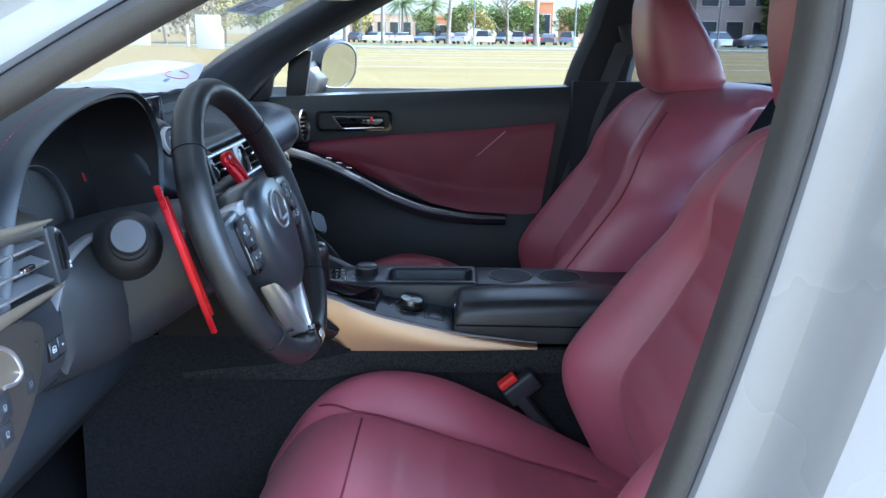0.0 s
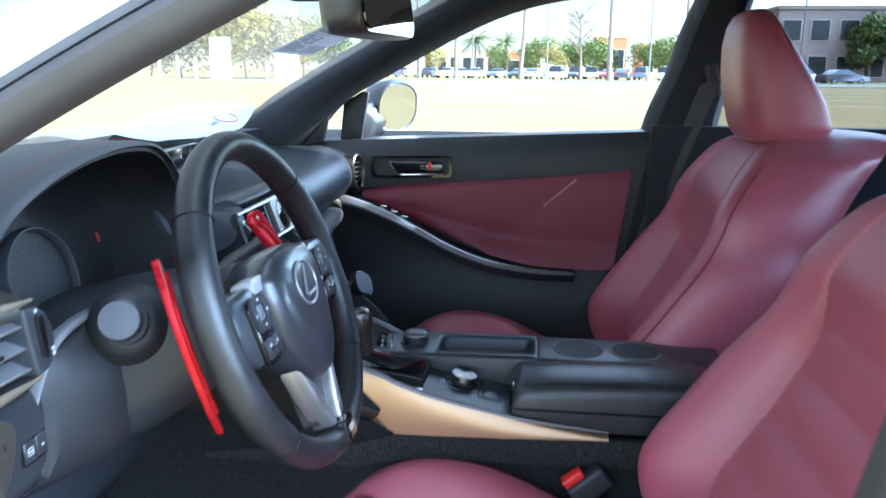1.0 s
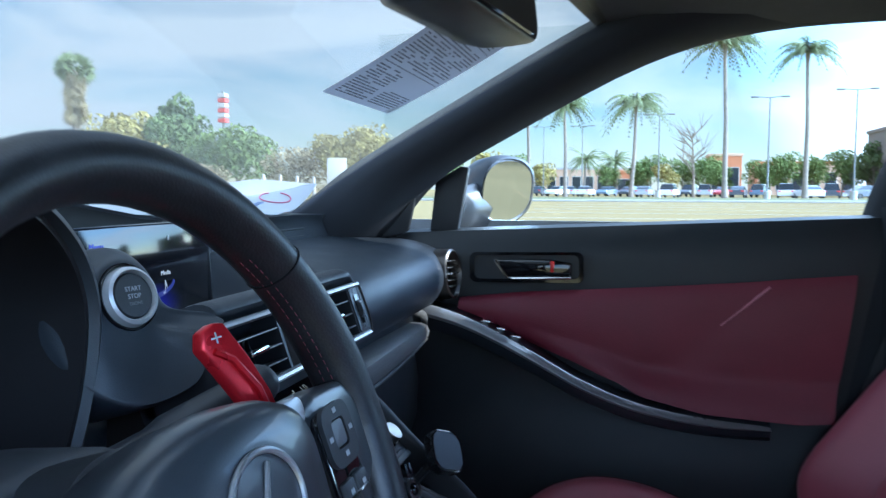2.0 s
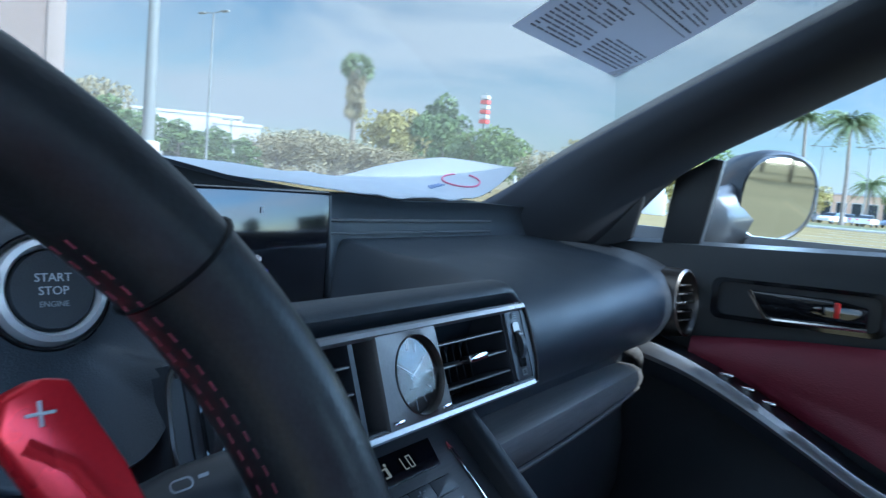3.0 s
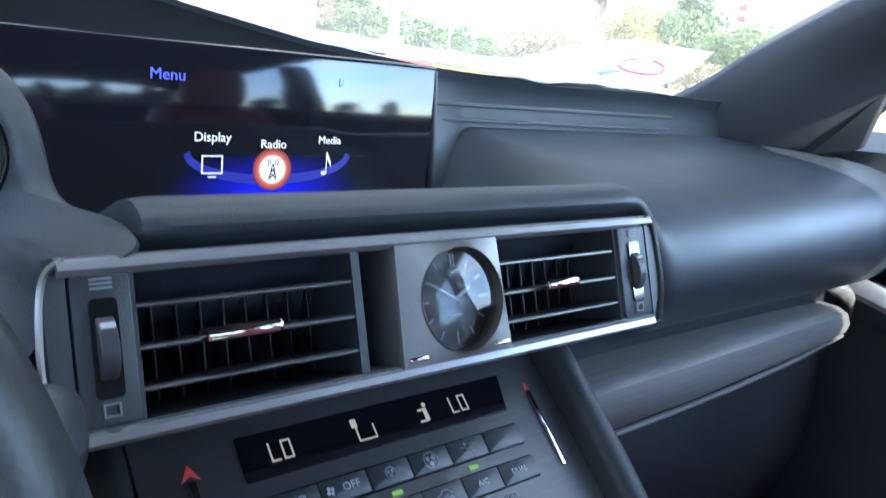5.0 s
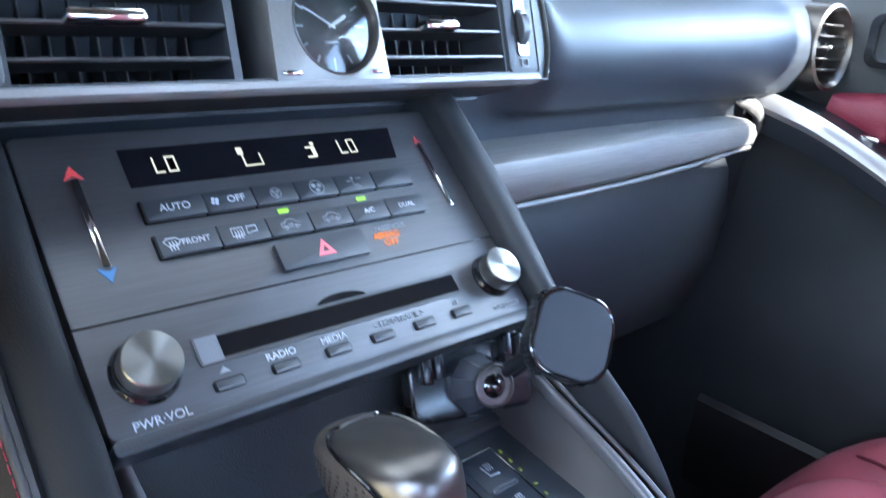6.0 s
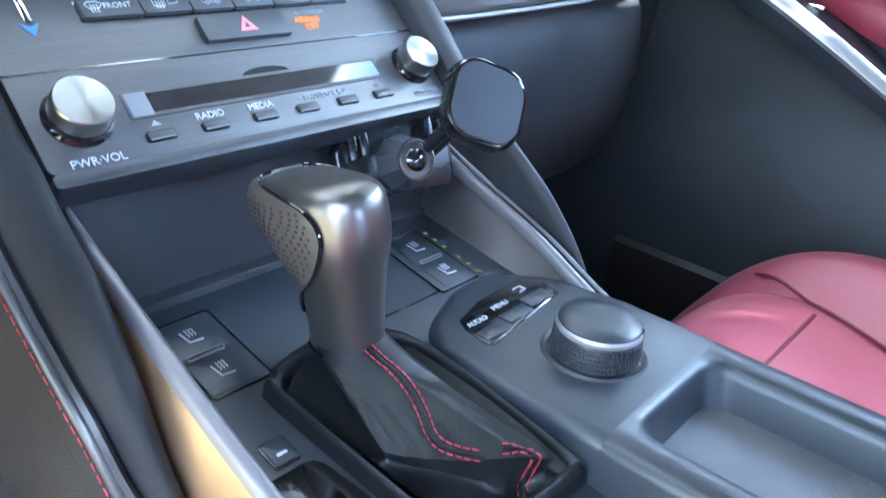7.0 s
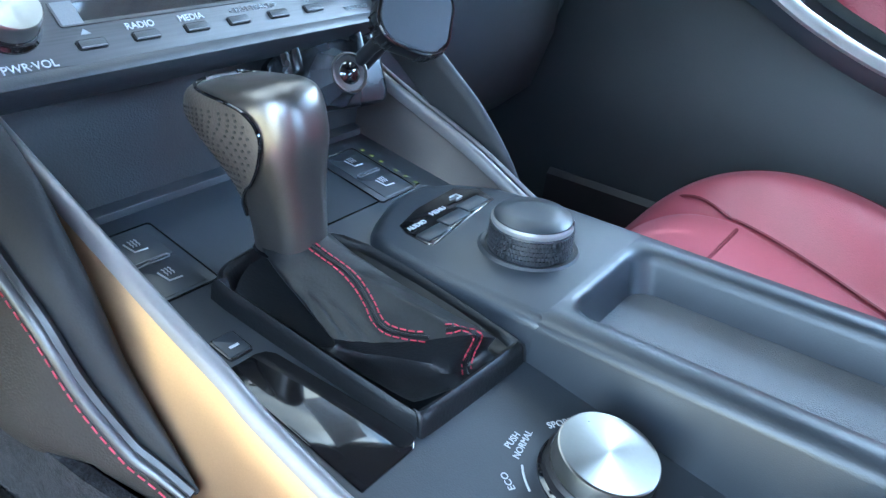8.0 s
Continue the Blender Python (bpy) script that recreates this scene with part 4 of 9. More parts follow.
P_CENTRE = [(-0.90, 0.90), (-0.55, 0.945), (-0.372, None), (-0.376, -0.012), (-0.352, 0.842), (-0.320, 0.845), (-0.235, 0.868), (-0.186, 0.887), (-0.166, 0.880), (-0.180, 0.860), (-0.190, 0.810), (-0.205, 0.770), (-0.21, 0.70), (-0.21, 0.62), (-0.28, 0.40)]
P_PASS = [(-0.90, 0.89), (-0.55, 0.935), (-0.372, None), (-0.380, -0.012), (-0.380, 0.897), (-0.335, 0.891), (-0.255, 0.886), (-0.200, 0.874), (-0.170, 0.850), (-0.164, 0.818), (-0.182, 0.786), (-0.205, 0.772), (-0.22, 0.70), (-0.24, 0.58), (-0.36, 0.42)]
P_END = [(-0.90, 0.87), (-0.60, 0.91), (-0.40, None), (-0.390, -0.010), (-0.370, 0.897), (-0.32, 0.894), (-0.24, 0.886), (-0.190, 0.868), (-0.176, 0.845), (-0.176, 0.815), (-0.195, 0.785), (-0.215, 0.772), (-0.235, 0.70), (-0.26, 0.58), (-0.38, 0.42)]
DASH_SECTIONS = [(-0.70, P_DRIVER), (-0.140, P_DRIVER), (-0.110, P_CENTRE), (0.168, P_CENTRE), (0.225, P_PASS), (0.56, P_PASS), (0.685, P_END)]


def dash_section(y):
    for (y0, a), (y1, b) in zip(DASH_SECTIONS, DASH_SECTIONS[1:]):
        if y <= y1 + 1e-9:
            u = (y - y0) / (y1 - y0)
            u = u * u * (3 - 2 * u)
            out, brow = [], interp(y, BROW)
            for i, (p, q) in enumerate(zip(a, b)):
                x = p[0] * (1 - u) + q[0] * u
                if i == 2:
                    z = brow
                elif i == 3:
                    z = brow + p[1]
                else:
                    z = p[1] * (1 - u) + q[1] * u
                out.append(Vector((x, y, z)))
            return out


rows = []
for i in range(227):
    y = -0.70 + 1.385 * i / 226
    sec = dash_section(y)
    rows.append(smooth_path(sec[:3], 4)[:-1] + smooth_path([sec[2], sec[3]], 2)[:-1] + smooth_path(sec[3:5], 2)[:-1] + smooth_path(sec[4:], 4))
part("dash_pad", Geo().sheet(rows, 0.012), M_PAD, dash, "black soft-touch dashboard skin", 50)

# defroster slot on the passenger side of the brow
part("slot_edge", Geo().tube([(-0.372, 0.165 + 0.33 * i / 12, 0.9155) for i in range(13)], 0.0016, 6), M_HARD, dash)
part("slot_edge", Geo().tube([(-0.372, 0.165 + 0.33 * i / 12, 0.903) for i in range(13)], 0.0014, 6), M_HARD, dash)

# display screen in its dark recess
rows = []
for i in range(31):
    y = -0.150 + 0.2985 * i / 30
    brow = interp(y, BROW)
    rows.append([(-0.3685, y, brow - 0.004), (-0.3705, y, brow - 0.016), (-0.3600, y, 0.885), (-0.3520, y, 0.8480), (-0.3420, y, 0.8455)])
# black sheet over the pad; the shade under the brow is its colour
part("display_recess", Geo().sheet(rows, 0.002), M_RECESS, dash, "black sheet painted as the shaded recess round the display", 60)
screen = part("display_screen", Geo().rbox((0.012, 0.292, 0.102), (-0.338, 0.002, 0.892), 0.003, 2), M_SCREEN, dash, "dark glossy display screen with lit menu icons")
part("screen_edge", Geo().rbox((0.013, 0.0035, 0.098), (0, 0, 0), 0.0012, 2, pose(-0.338, 0.1500, 0.891, 5, 0, 0)), M_HARD, dash, "grey screen end cap")
sm = frame_at((-0.3318, 0, 0), (0, 1, 0), (0, 0, 1))
words("menu_word", "Menu", 0.0090, sm @ spot(-0.043, 0.924), M_LCD_MENU, screen)
words("menu_word", "Display", 0.0078, sm @ spot(-0.016, 0.890), M_LCD_W, screen)
words("menu_word", "Radio", 0.0076, sm @ spot(0.023, 0.8865, 0.0006), M_LCD_W, screen)
words("menu_word", "Media", 0.0070, sm @ spot(0.063, 0.8895), M_LCD_W, screen)
icon = Geo()
ring_prism(icon, rect(-0.0225, 0.8685, -0.0095, 0.8795), rect(-0.0217, 0.8693, -0.0103, 0.8787), 0, 0.0004, sm)
icon.prism(rect(-0.0185, 0.8662, -0.0135, 0.8670), 0, 0.0004, sm)
part("monitor_icon", icon, M_LCD_W, screen)
note_icon = Geo().prism(rect(0.0612, 0.868, 0.0618, 0.882), 0, 0.0004, sm)
note_icon.prism([(0.0618, 0.882), (0.0645, 0.876), (0.0650, 0.872), (0.0640, 0.874), (0.0618, 0.878)], 0, 0.0004, sm)
note_icon.prism([(0.0585 + 0.0018 * math.cos(a) + 0.001, 0.8684 + 0.0014 * math.sin(a)) for a in [2 * math.pi * k / 10 for k in range(10)]], 0, 0.0004, sm)
part("music_icon", note_icon, M_LCD_W, screen)


def disc(cx, cy, r, n=28, ry=None):
    return [(cx + r * math.cos(2 * math.pi * k / n), cy + (ry or r) * math.sin(2 * math.pi * k / n)) for k in range(n)]


part("radio_halo", Geo().prism(disc(0.023, 0.871, 0.0132), 0, 0.0004, sm), M_LCD_RED, screen)
part("radio_button", Geo().prism(disc(0.023, 0.871, 0.0088), 0, 0.0007, sm), M_LCD_W, screen)
mast = Geo()
for x0, y0, x1, y1 in ((0.0205, 0.8645, 0.0228, 0.8745), (0.0255, 0.8645, 0.0232, 0.8745), (0.0208, 0.8655, 0.0250, 0.8690), (0.0252, 0.8655, 0.0212, 0.8690), (0.0214, 0.8690, 0.0242, 0.8718), (0.0246, 0.8690, 0.0218, 0.8718)):
    mast.tube([sm @ Vector((x0, y0, 0.0008)), sm @ Vector((x1, y1, 0.0008))], 0.0004, 5)
for k in (-1, 1):
    for r in (0.002, 0.0035):
        mast.tube([sm @ Vector((0.023 + k * r * math.cos(a), 0.8755 + r * math.sin(a), 0.0008)) for a in (-0.7, -0.3, 0.3, 0.7)], 0.0003, 5)
part("radio_mast_icon", mast, M_SCREEN, screen)
glow = Geo()
outer, inner = [], []
for k in range(25):
    a = math.pi + math.pi * k / 24
    outer.append((0.023 + 0.056 * math.cos(a), 0.880 + 0.0185 * math.sin(a)))
    inner.append((0.023 + 0.0525 * math.cos(a), 0.8815 + 0.014 * math.sin(a)))
glow.prism(outer + inner[::-1], 0, 0.0002, sm)
part("menu_arc", glow, M_LCD_BLUE, screen)
part("menu_glow", Geo().prism(rect(-0.050, 0.8405, 0.096, 0.8795, 0.004), 0, 0.00012, sm), M_LCD_DEEP, screen)
part("phone_icon", Geo().prism(rect(0.0675, 0.924, 0.0700, 0.9290, 0.0006), 0, 0.0004, sm), M_PRINT, screen)

# gauge hood: an arch of soft plastic with an inner lining
ARCH = [(-0.640, 0.780), (-0.622, 0.835), (-0.598, 0.892), (-0.563, 0.934), (-0.505, 0.962), (-0.430, 0.981), (-0.353, 0.989), (-0.285, 0.986), (-0.247, 0.974), (-0.220, 0.952), (-0.203, 0.925), (-0.196, 0.890), (-0.205, 0.840), (-0.225, 0.790)]
arch = smooth_path([(0, y, z) for y, z in ARCH], 5)
mid = Vector((0, -0.405, 0.86))


def hood_row(x, k, dz=0.0):
    return [Vector((x, mid.y + (p.y - mid.y) * k, mid.z + (p.z - mid.z) * k + dz)) for p in arch]


hood_rows = [hood_row(-0.52, 0.80, -0.03), hood_row(-0.45, 0.93, -0.022), hood_row(-0.36, 1.0, -0.008), hood_row(-0.28, 1.01, -0.002), hood_row(-0.215, 1.0), hood_row(-0.203, 0.985), hood_row(-0.200, 0.960), hood_row(-0.206, 0.942), hood_row(-0.24, 0.93), hood_row(-0.33, 0.88)]
part("hood_lining", Geo().sheet(hood_rows[7:], 0.004), M_LINING, dash, "matt black hood lining", 60)
hood = part("gauge_hood", Geo().sheet(hood_rows[:8], 0.006), M_PAD, dash, "black soft hood over the gauges", 60)
stitch = Geo()
line = hood_row(-0.232, 1.012)
stitches(stitch, line[4:-12], 0.0035, 0.004, 0.0004)
part("stitching", stitch, M_THREAD, hood, "red stitching")
part("gauge_face", Geo().rbox((0.01, 0.46, 0.19), (0, 0, 0), 0.004, 2, pose(-0.306, -0.385, 0.865, 0, -14, 0)), M_LINING, dash, "dark gauge face")
gm = frame_at((-0.296, -0.385, 0.838), (0, 1, 0), (-0.24, 0, 0.97))
dial = part("gauge_ring", Geo().lathe([(0.055, 0.0), (0.055, 0.010), (0.0565, 0.0125), (0.0585, 0.0125), (0.0600, 0.010), (0.0605, 0.0)], 48, gm), M_HARD, dash, "grey gauge ring")
part("gauge_dial", Geo().lathe([(0.055, 0.0), (0.055, 0.004)], 40, gm), M_LINING, dial, "dark gauge dial")
ticks = Geo()
for k in range(21):
    a = radians(225 - 13.5 * k)
    r0 = 0.038 if k % 5 else 0.034
    ticks.prism([(r0 * math.cos(a) + 0.0006 * math.sin(a), r0 * math.sin(a) - 0.0006 * math.cos(a)), (0.045 * math.cos(a) + 0.0006 * math.sin(a), 0.045 * math.sin(a) - 0.0006 * math.cos(a)), (0.045 * math.cos(a) - 0.0006 * math.sin(a), 0.045 * math.sin(a) + 0.0006 * math.cos(a)), (r0 * math.cos(a) - 0.0006 * math.sin(a), r0 * math.sin(a) + 0.0006 * math.cos(a))], 0.004, 0.0045, gm)
part("gauge_marks", ticks, M_DIM_DIAL, dial)
part("warning_light", Geo().prism(rect(-0.002, -0.006, 0.002, 0.006, 0.001), 0.004, 0.006, frame_at((-0.302, -0.255, 0.858), (0, 1, 0), (-0.24, 0, 0.97))), M_RED_MARK, dash, "small red warning light")
SILL = [(-0.212, -0.532, 0.752), (-0.205, -0.519, 0.788), (-0.201, -0.500, 0.8105), (-0.200, -0.452, 0.8205), (-0.200, -0.398, 0.8185), (-0.200, -0.330, 0.8115), (-0.205, -0.250, 0.800)]
rows = []
for p in smooth_path(SILL, 7):
    rows.append([p + Vector(q) for q in ((-0.014, 0, 0.001), (-0.004, 0, 0.0035), (0.002, 0, 0.002), (0.003, 0, -0.001), (-0.002, 0, -0.004), (-0.014, 0, -0.003))])
part("gauge_sill", Geo().loft(rows), M_GREY_PL, dash, "thin grey edge below the gauges", 60)

# start button on a wing that sweeps down to the vents
sf = frame_at((-0.202, -0.1715, 0.898), Vector((0.22, 0.97, 0)), (-0.28, 0, 0.95))
WING = [(0.003, 0.0424, -0.014), (0.014, 0.0398, -0.014), (0.023, 0.0340, -0.014), (0.030, 0.0235, -0.013), (0.034, 0.011, -0.012), (0.0372, -0.0045, -0.010), (0.0430, -0.0142, 0.001), (0.0560, -0.0200, 0.014), (0.0620, -0.0255, 0.0195), (0.0615, -0.0310, 0.026), (0.051, -0.0370, 0.027), (0.0400, -0.0365, 0.028),
        (0.0372, -0.044, 0.028), (0.036, -0.056, 0.026), (0.02, -0.072, 0.022), (-0.02, -0.075, 0.010), (-0.045, -0.05, -0.01), (-0.05, -0.01, -0.025), (-0.045, 0.02, -0.03), (-0.03, 0.036, -0.025), (-0.012, 0.042, -0.018)]
edge = smooth_path(WING + WING[:1], 5)[:-1]
turns = [math.pi / 2 - 2 * math.pi * k / len(edge) for k in range(len(edge))]
inner = []
for p, a in zip(edge, turns):
    d = Vector((p.x, p.y - 0.002)).normalized()
    e = Vector((math.cos(a), math.sin(a)))
    d = (d * 2 + e).normalized()
    inner.append(Vector((d.x * 0.0252, 0.002 + d.y * 0.0252, 0.0005)))
rows = []
for t in (0.0, 0.12, 0.3, 0.5, 0.7, 0.85, 0.95, 1.0):
    rows.append([Vector((a.x + (b.x - a.x) * t, a.y + (b.y - a.y) * t, a.z + (b.z - a.z) * t ** 1.7)) for a, b in zip(inner, edge)])
for grow, drop in ((1.02, 0.003), (1.035, 0.010), (1.05, 0.030), (1.06, 0.060)):
    rows.append([Vector((b.x * grow, b.y * grow, b.z - drop)) for b in edge])
part("start_button_housing", Geo().loft(rows, True, False, sf), M_PAD, dash, "black wing round the start button", 70)
sfb = sf @ spot(0.0, 0.002) @ Matrix.Diagonal((0.72, 0.72, 1, 1))
button = part("start_button", Geo().lathe([(0.0235, 0.0), (0.0235, 0.005), (0.022, 0.007), (0.0, 0.0072)], 40, sfb), M_HARD, dash, "black round engine start button")
part("button_ring", Geo().lathe([(0.0243, 0.0), (0.0243, 0.006), (0.0262, 0.0085), (0.0295, 0.0070), (0.0315, 0.0)], 48, sfb), M_RING, button, "satin silver ring")
part("outer_ring", Geo().lathe([(0.0315, 0.0), (0.0320, 0.0025), (0.0336, 0.003), (0.0345, 0.0)], 48, sfb), M_GLOSS, button, "glossy black outer ring")
for k, w in enumerate(("START", "STOP", "ENGINE")):
    words("button_word", w, 0.0068 if k < 2 else 0.0045, sfb @ spot(0, 0.0065 - 0.0075 * k, 0.0072), M_PRINT if k < 2 else M_PRINT_DIM, button)

# middle vents with the clock between them
vm = frame_at((-0.147, 0.0, 0.845), (0, 1, 0), (-0.33, 0, 0.944))
V0, V1, VH = -0.141, 0.168, 0.0265
vent_box = Geo()
vent_box.prism(rect(V0 - 0.006, -VH - 0.006, V1 + 0.010, VH + 0.008, 0.01), -0.075, -0.062, vm)
for a, b, c, d in ((V0 - 0.004, -VH - 0.004, V1 + 0.006, -VH + 0.001), (V0 - 0.004, VH - 0.001, V1 + 0.006, VH + 0.004), (V0 - 0.006, -VH, V0 + 0.001, VH), (V1 - 0.001, -VH, V1 + 0.008, VH)):
    vent_box.prism(rect(a, b, c, d), -0.07, -0.001, vm)
vents = part("centre_vent_unit", vent_box, M_HARD, dash, "black centre air vents")
for v, w, u_end in ((VH + 0.0010, 0.0032, 0.1708), (-VH - 0.0025, 0.0030, 0.1640)):
    strip = Geo()
    strip.loft([[vm @ Vector((u, v + a, b)) for a, b in ((-w, -0.008), (-w, -0.001), (-w * 0.4, 0.0022), (w * 0.5, 0.0014), (w, -0.002), (w, -0.008))] for u in [-0.1425 + (u_end + 0.1425) * k / 20 for k in range(21)]])
    part("chrome_strip", strip, M_STRIP, vents, "satin silver strip")
for u, bow in ((V0 - 0.0055, -1), (V1 + 0.0055, 1)):
    part("end_bow", Geo().tube(smooth_path([(u - bow * 0.006, VH + 0.0035, 0.0), (u, VH - 0.002, 0.0), (u + bow * 0.0025, 0.010, 0.0), (u + bow * 0.0025, -0.012, 0.0), (u - bow * 0.003, -VH - 0.003, 0.0)], 5), 0.0013, 6, vm), M_TITAN, vents, "thin satin end bow")
for u0, u1, tab in ((-0.118, -0.031, (-0.082, 0.016)), (0.052, 0.140, (0.090, 0.0125))):
    for v in (-0.0160, -0.0020, 0.0125):
        slat = part("slat", Geo().rbox((u1 - u0, 0.0020, 0.020), ((u0 + u1) / 2, v, -0.014), 0.0006, 1, vm), M_HARD, vents)
        # bright strip added as the highlight along the slat's edge
        part("slat_edge", Geo().rbox((u1 - u0, 0.0009, 0.0008), ((u0 + u1) / 2, v, -0.0040), 0.0002, 1, vm), M_TITAN, slat, "satin strip for the highlight on the slat edge")
    for k in range(9):
        u = u0 + (u1 - u0) * (k + 0.5) / 9
        part("rear_slat", Geo().rbox((0.0012, 2 * VH - 0.004, 0.014), (u, 0, -0.040), 0.0004, 1, vm), M_LINING, vents)
    part("vent_tab", Geo().rbox((tab[1] * 1.9, 0.0052, 0.010), (tab[0], -0.0005, -0.001), 0.002, 2, vm), M_CHROME, vents, "chrome vent tab")
    for u in (u0 - 0.002, u1 + 0.002):
        part("vent_frame", Geo().prism(rect(u - 0.002, -VH, u + 0.002, VH), -0.06, -0.003, vm), M_HARD, vents)
for u0, u1, flip in ((V0 + 0.002, -0.120, 1), (0.142, V1 - 0.002, -1)):
    part("vent_end_panel", Geo().prism(rect(u0, -VH + 0.001, u1, VH - 0.001, 0.003), -0.012, -0.001, vm, 0.001), M_HARD, vents, "black end panel")
    uc = (u0 + u1) / 2
    part("thumbwheel_slot", Geo().prism(rect(uc - 0.0045, -0.0165, uc + 0.0045, 0.0165, 0.002), -0.001, 0.0002, vm), M_GLOSS, vents)
    part("thumbwheel", Geo().lathe([(0.013, -0.003), (0.0135, -0.0025), (0.0135, 0.0025), (0.013, 0.003)], 32, vm @ spot(uc, 0, -0.0085) @ pose(0, 0, 0, 0, 90, 0)), M_HARD, vents, "ribbed black thumbwheel")
    part("wheel_mark", Geo().rbox((0.005, 0.0022, 0.001), (uc, 0.0075, 0.0032), 0.0004, 1, vm), M_PRINT, vents)
    mark = Geo()
    for k in range(3):
        mark.prism(rect(uc - 0.0035, 0.0195 + 0.0015 * k, uc + 0.0035, 0.0202 + 0.0015 * k), -0.001, 0.0002, vm)
    part("vent_symbol", mark, M_PRINT_DIM, vents)
    mark = Geo()
    ring_prism(mark, rect(uc - 0.0028, -0.0225, uc + 0.0028, -0.0180), rect(uc - 0.0022, -0.0219, uc + 0.0022, -0.0186), -0.001, 0.0002, vm)
    part("vent_symbol", mark, M_PRINT_DIM, vents)
clm = vm @ spot(0, -0.001, -0.0095)
outer = [(-0.0135, -VH - 0.002), (0.0520, -VH - 0.002), (0.0488, VH + 0.001), (-0.0122, VH + 0.001)]
quad = lambda pts, n: [tuple(np.array(pts[i]) * (1 - k / n) + np.array(pts[(i + 1) % 4]) * k / n) for i in range(4) for k in range(n)]
sq = quad(outer, 10)
cen = np.array((0.0236, 0.0))
rnd = []
for p in sq:
    d = np.array(p) - cen
    rnd.append(tuple(cen + d / np.linalg.norm(d) * 0.0240))
rows = [[(x, y, -0.02) for x, y in sq], [(x, y, 0.008) for x, y in sq], [(cen[0] + (x - cen[0]) * 0.97, y * 0.97, 0.0105) for x, y in sq], [(x, y, 0.0115) for x, y in rnd], [(x, y, 0.004) for x, y in rnd]]
clock = part("clock", Geo().loft(rows, True, False, clm), M_PLATE, dash, "round analogue clock in a satin bronze-grey plate")
part("clock_face", Geo().lathe([(0.0245, 0.0), (0.0245, 0.004), (0.0, 0.004)], 40, clm @ spot(cen[0], 0, 0)), M_DIAL, clock, "dark brushed clock face")
part("clock_rim", Geo().lathe([(0.0230, 0.004), (0.0230, 0.0105), (0.0236, 0.0122), (0.0243, 0.0118), (0.0243, 0.004)], 48, clm @ spot(cen[0], 0, 0)), M_TITAN, clock, "satin clock rim")
marks = Geo()
for k in range(12):
    a = radians(30 * k)
    marks.rbox((0.0009, 0.0042 if k % 3 else 0.0058, 0.0004), (0, 0.0178, 0.0045), 0, 1, clm @ spot(cen[0], 0) @ pose(0, 0, 0, 0, 0, 30 * k))
marks.rbox((0.0009, 0.0058, 0.0004), (0.0018, 0.0178, 0.0045), 0, 1, clm @ spot(cen[0], 0))
part("hour_marks", marks, M_PRINT, clock)
part("clock_hand", Geo().rbox((0.0011, 0.0195, 0.0006), (0, 0.0075, 0.0062), 0.0002, 1, clm @ spot(cen[0], 0) @ pose(0, 0, 0, 0, 0, 60)), M_PRINT, clock, "long clock hand")
part("clock_hand", Geo().rbox((0.0015, 0.0120, 0.0006), (0, 0.0045, 0.0055), 0.0002, 1, clm @ spot(cen[0], 0) @ pose(0, 0, 0, 0, 0, -62)), M_PRINT, clock, "short clock hand")
part("maker_mark", Geo().rbox((0.0085, 0.0012, 0.0004), (cen[0], -0.0075, 0.0045), 0.0002, 1, clm), M_PRINT_DIM, clock)
cg = part("clock_crystal", Geo().lathe([(0.0226, 0.0085), (0.012, 0.0098), (0.0, 0.0100)], 40, clm @ spot(cen[0], 0)), M_CLOCKGLASS, clock, "clear crystal")
cg.visible_shadow = False
for u in (-0.0050, 0.0440):
    part("clock_button", Geo().rbox((0.010, 0.0022, 0.003), (u, -0.0228, 0.0108), 0.0008, 2, clm), M_CHROME, clock)

# passenger side: end vent, band above the glove box, glove box
em = frame_at((-0.166, 0.640, 0.832), (0.22, 0.97, 0), (-0.10, 0, 0.99))
end = part("end_vent", Geo().lathe([(0.030, -0.02), (0.032, 0.006), (0.0355, 0.010), (0.0385, 0.008), (0.040, -0.02)], 36, em @ Matrix.Diagonal((0.82, 1.12, 1, 1))), M_TITAN, dash, "oval end vent with satin rim")
part("vent_well", Geo().lathe([(0.031, -0.03), (0.031, -0.024)], 30, em @ Matrix.Diagonal((0.82, 1.12, 1, 1))), M_GLOSS, end)
for k in range(5):
    v = -0.022 + 0.011 * k
    part("slat", Geo().rbox((0.046 - 0.012 * abs(k - 2) * 0.7, 0.0022, 0.018), (0, v, -0.002), 0.0006, 1, em), M_TITAN, end)
part("vent_tab", Geo().rbox((0.012, 0.005, 0.008), (0.0, 0.0, 0.006), 0.002, 2, em), M_CHROME, end)
band = Geo()
rows = []
for i in range(25):
    y = 0.132 + 0.425 * i / 24
    z0 = 0.742 + 0.004 * (i / 24)
    w = 0.019 - 0.006 * (i / 24) ** 3
    x = -0.168 - 0.012 * (i / 24) ** 2
    rows.append([(x - 0.05, y, z0 + w), (x - 0.012, y, z0 + w), (x - 0.002, y, z0 + w * 0.7), (x + 0.002, y, z0), (x, y, z0 - w * 0.7), (x - 0.006, y, z0 - w), (x - 0.05, y, z0 - w)])
part("trim_band", band.loft(rows), M_BAND, dash, "grey brushed metal trim band")
part("band_edge", Geo().tube([(-0.171 - 0.012 * (i / 24) ** 2, 0.132 + 0.425 * i / 24, 0.7225 + 0.010 * (i / 24) ** 3) for i in range(25)], 0.0022, 8), M_BAND, dash, "satin trim edge")
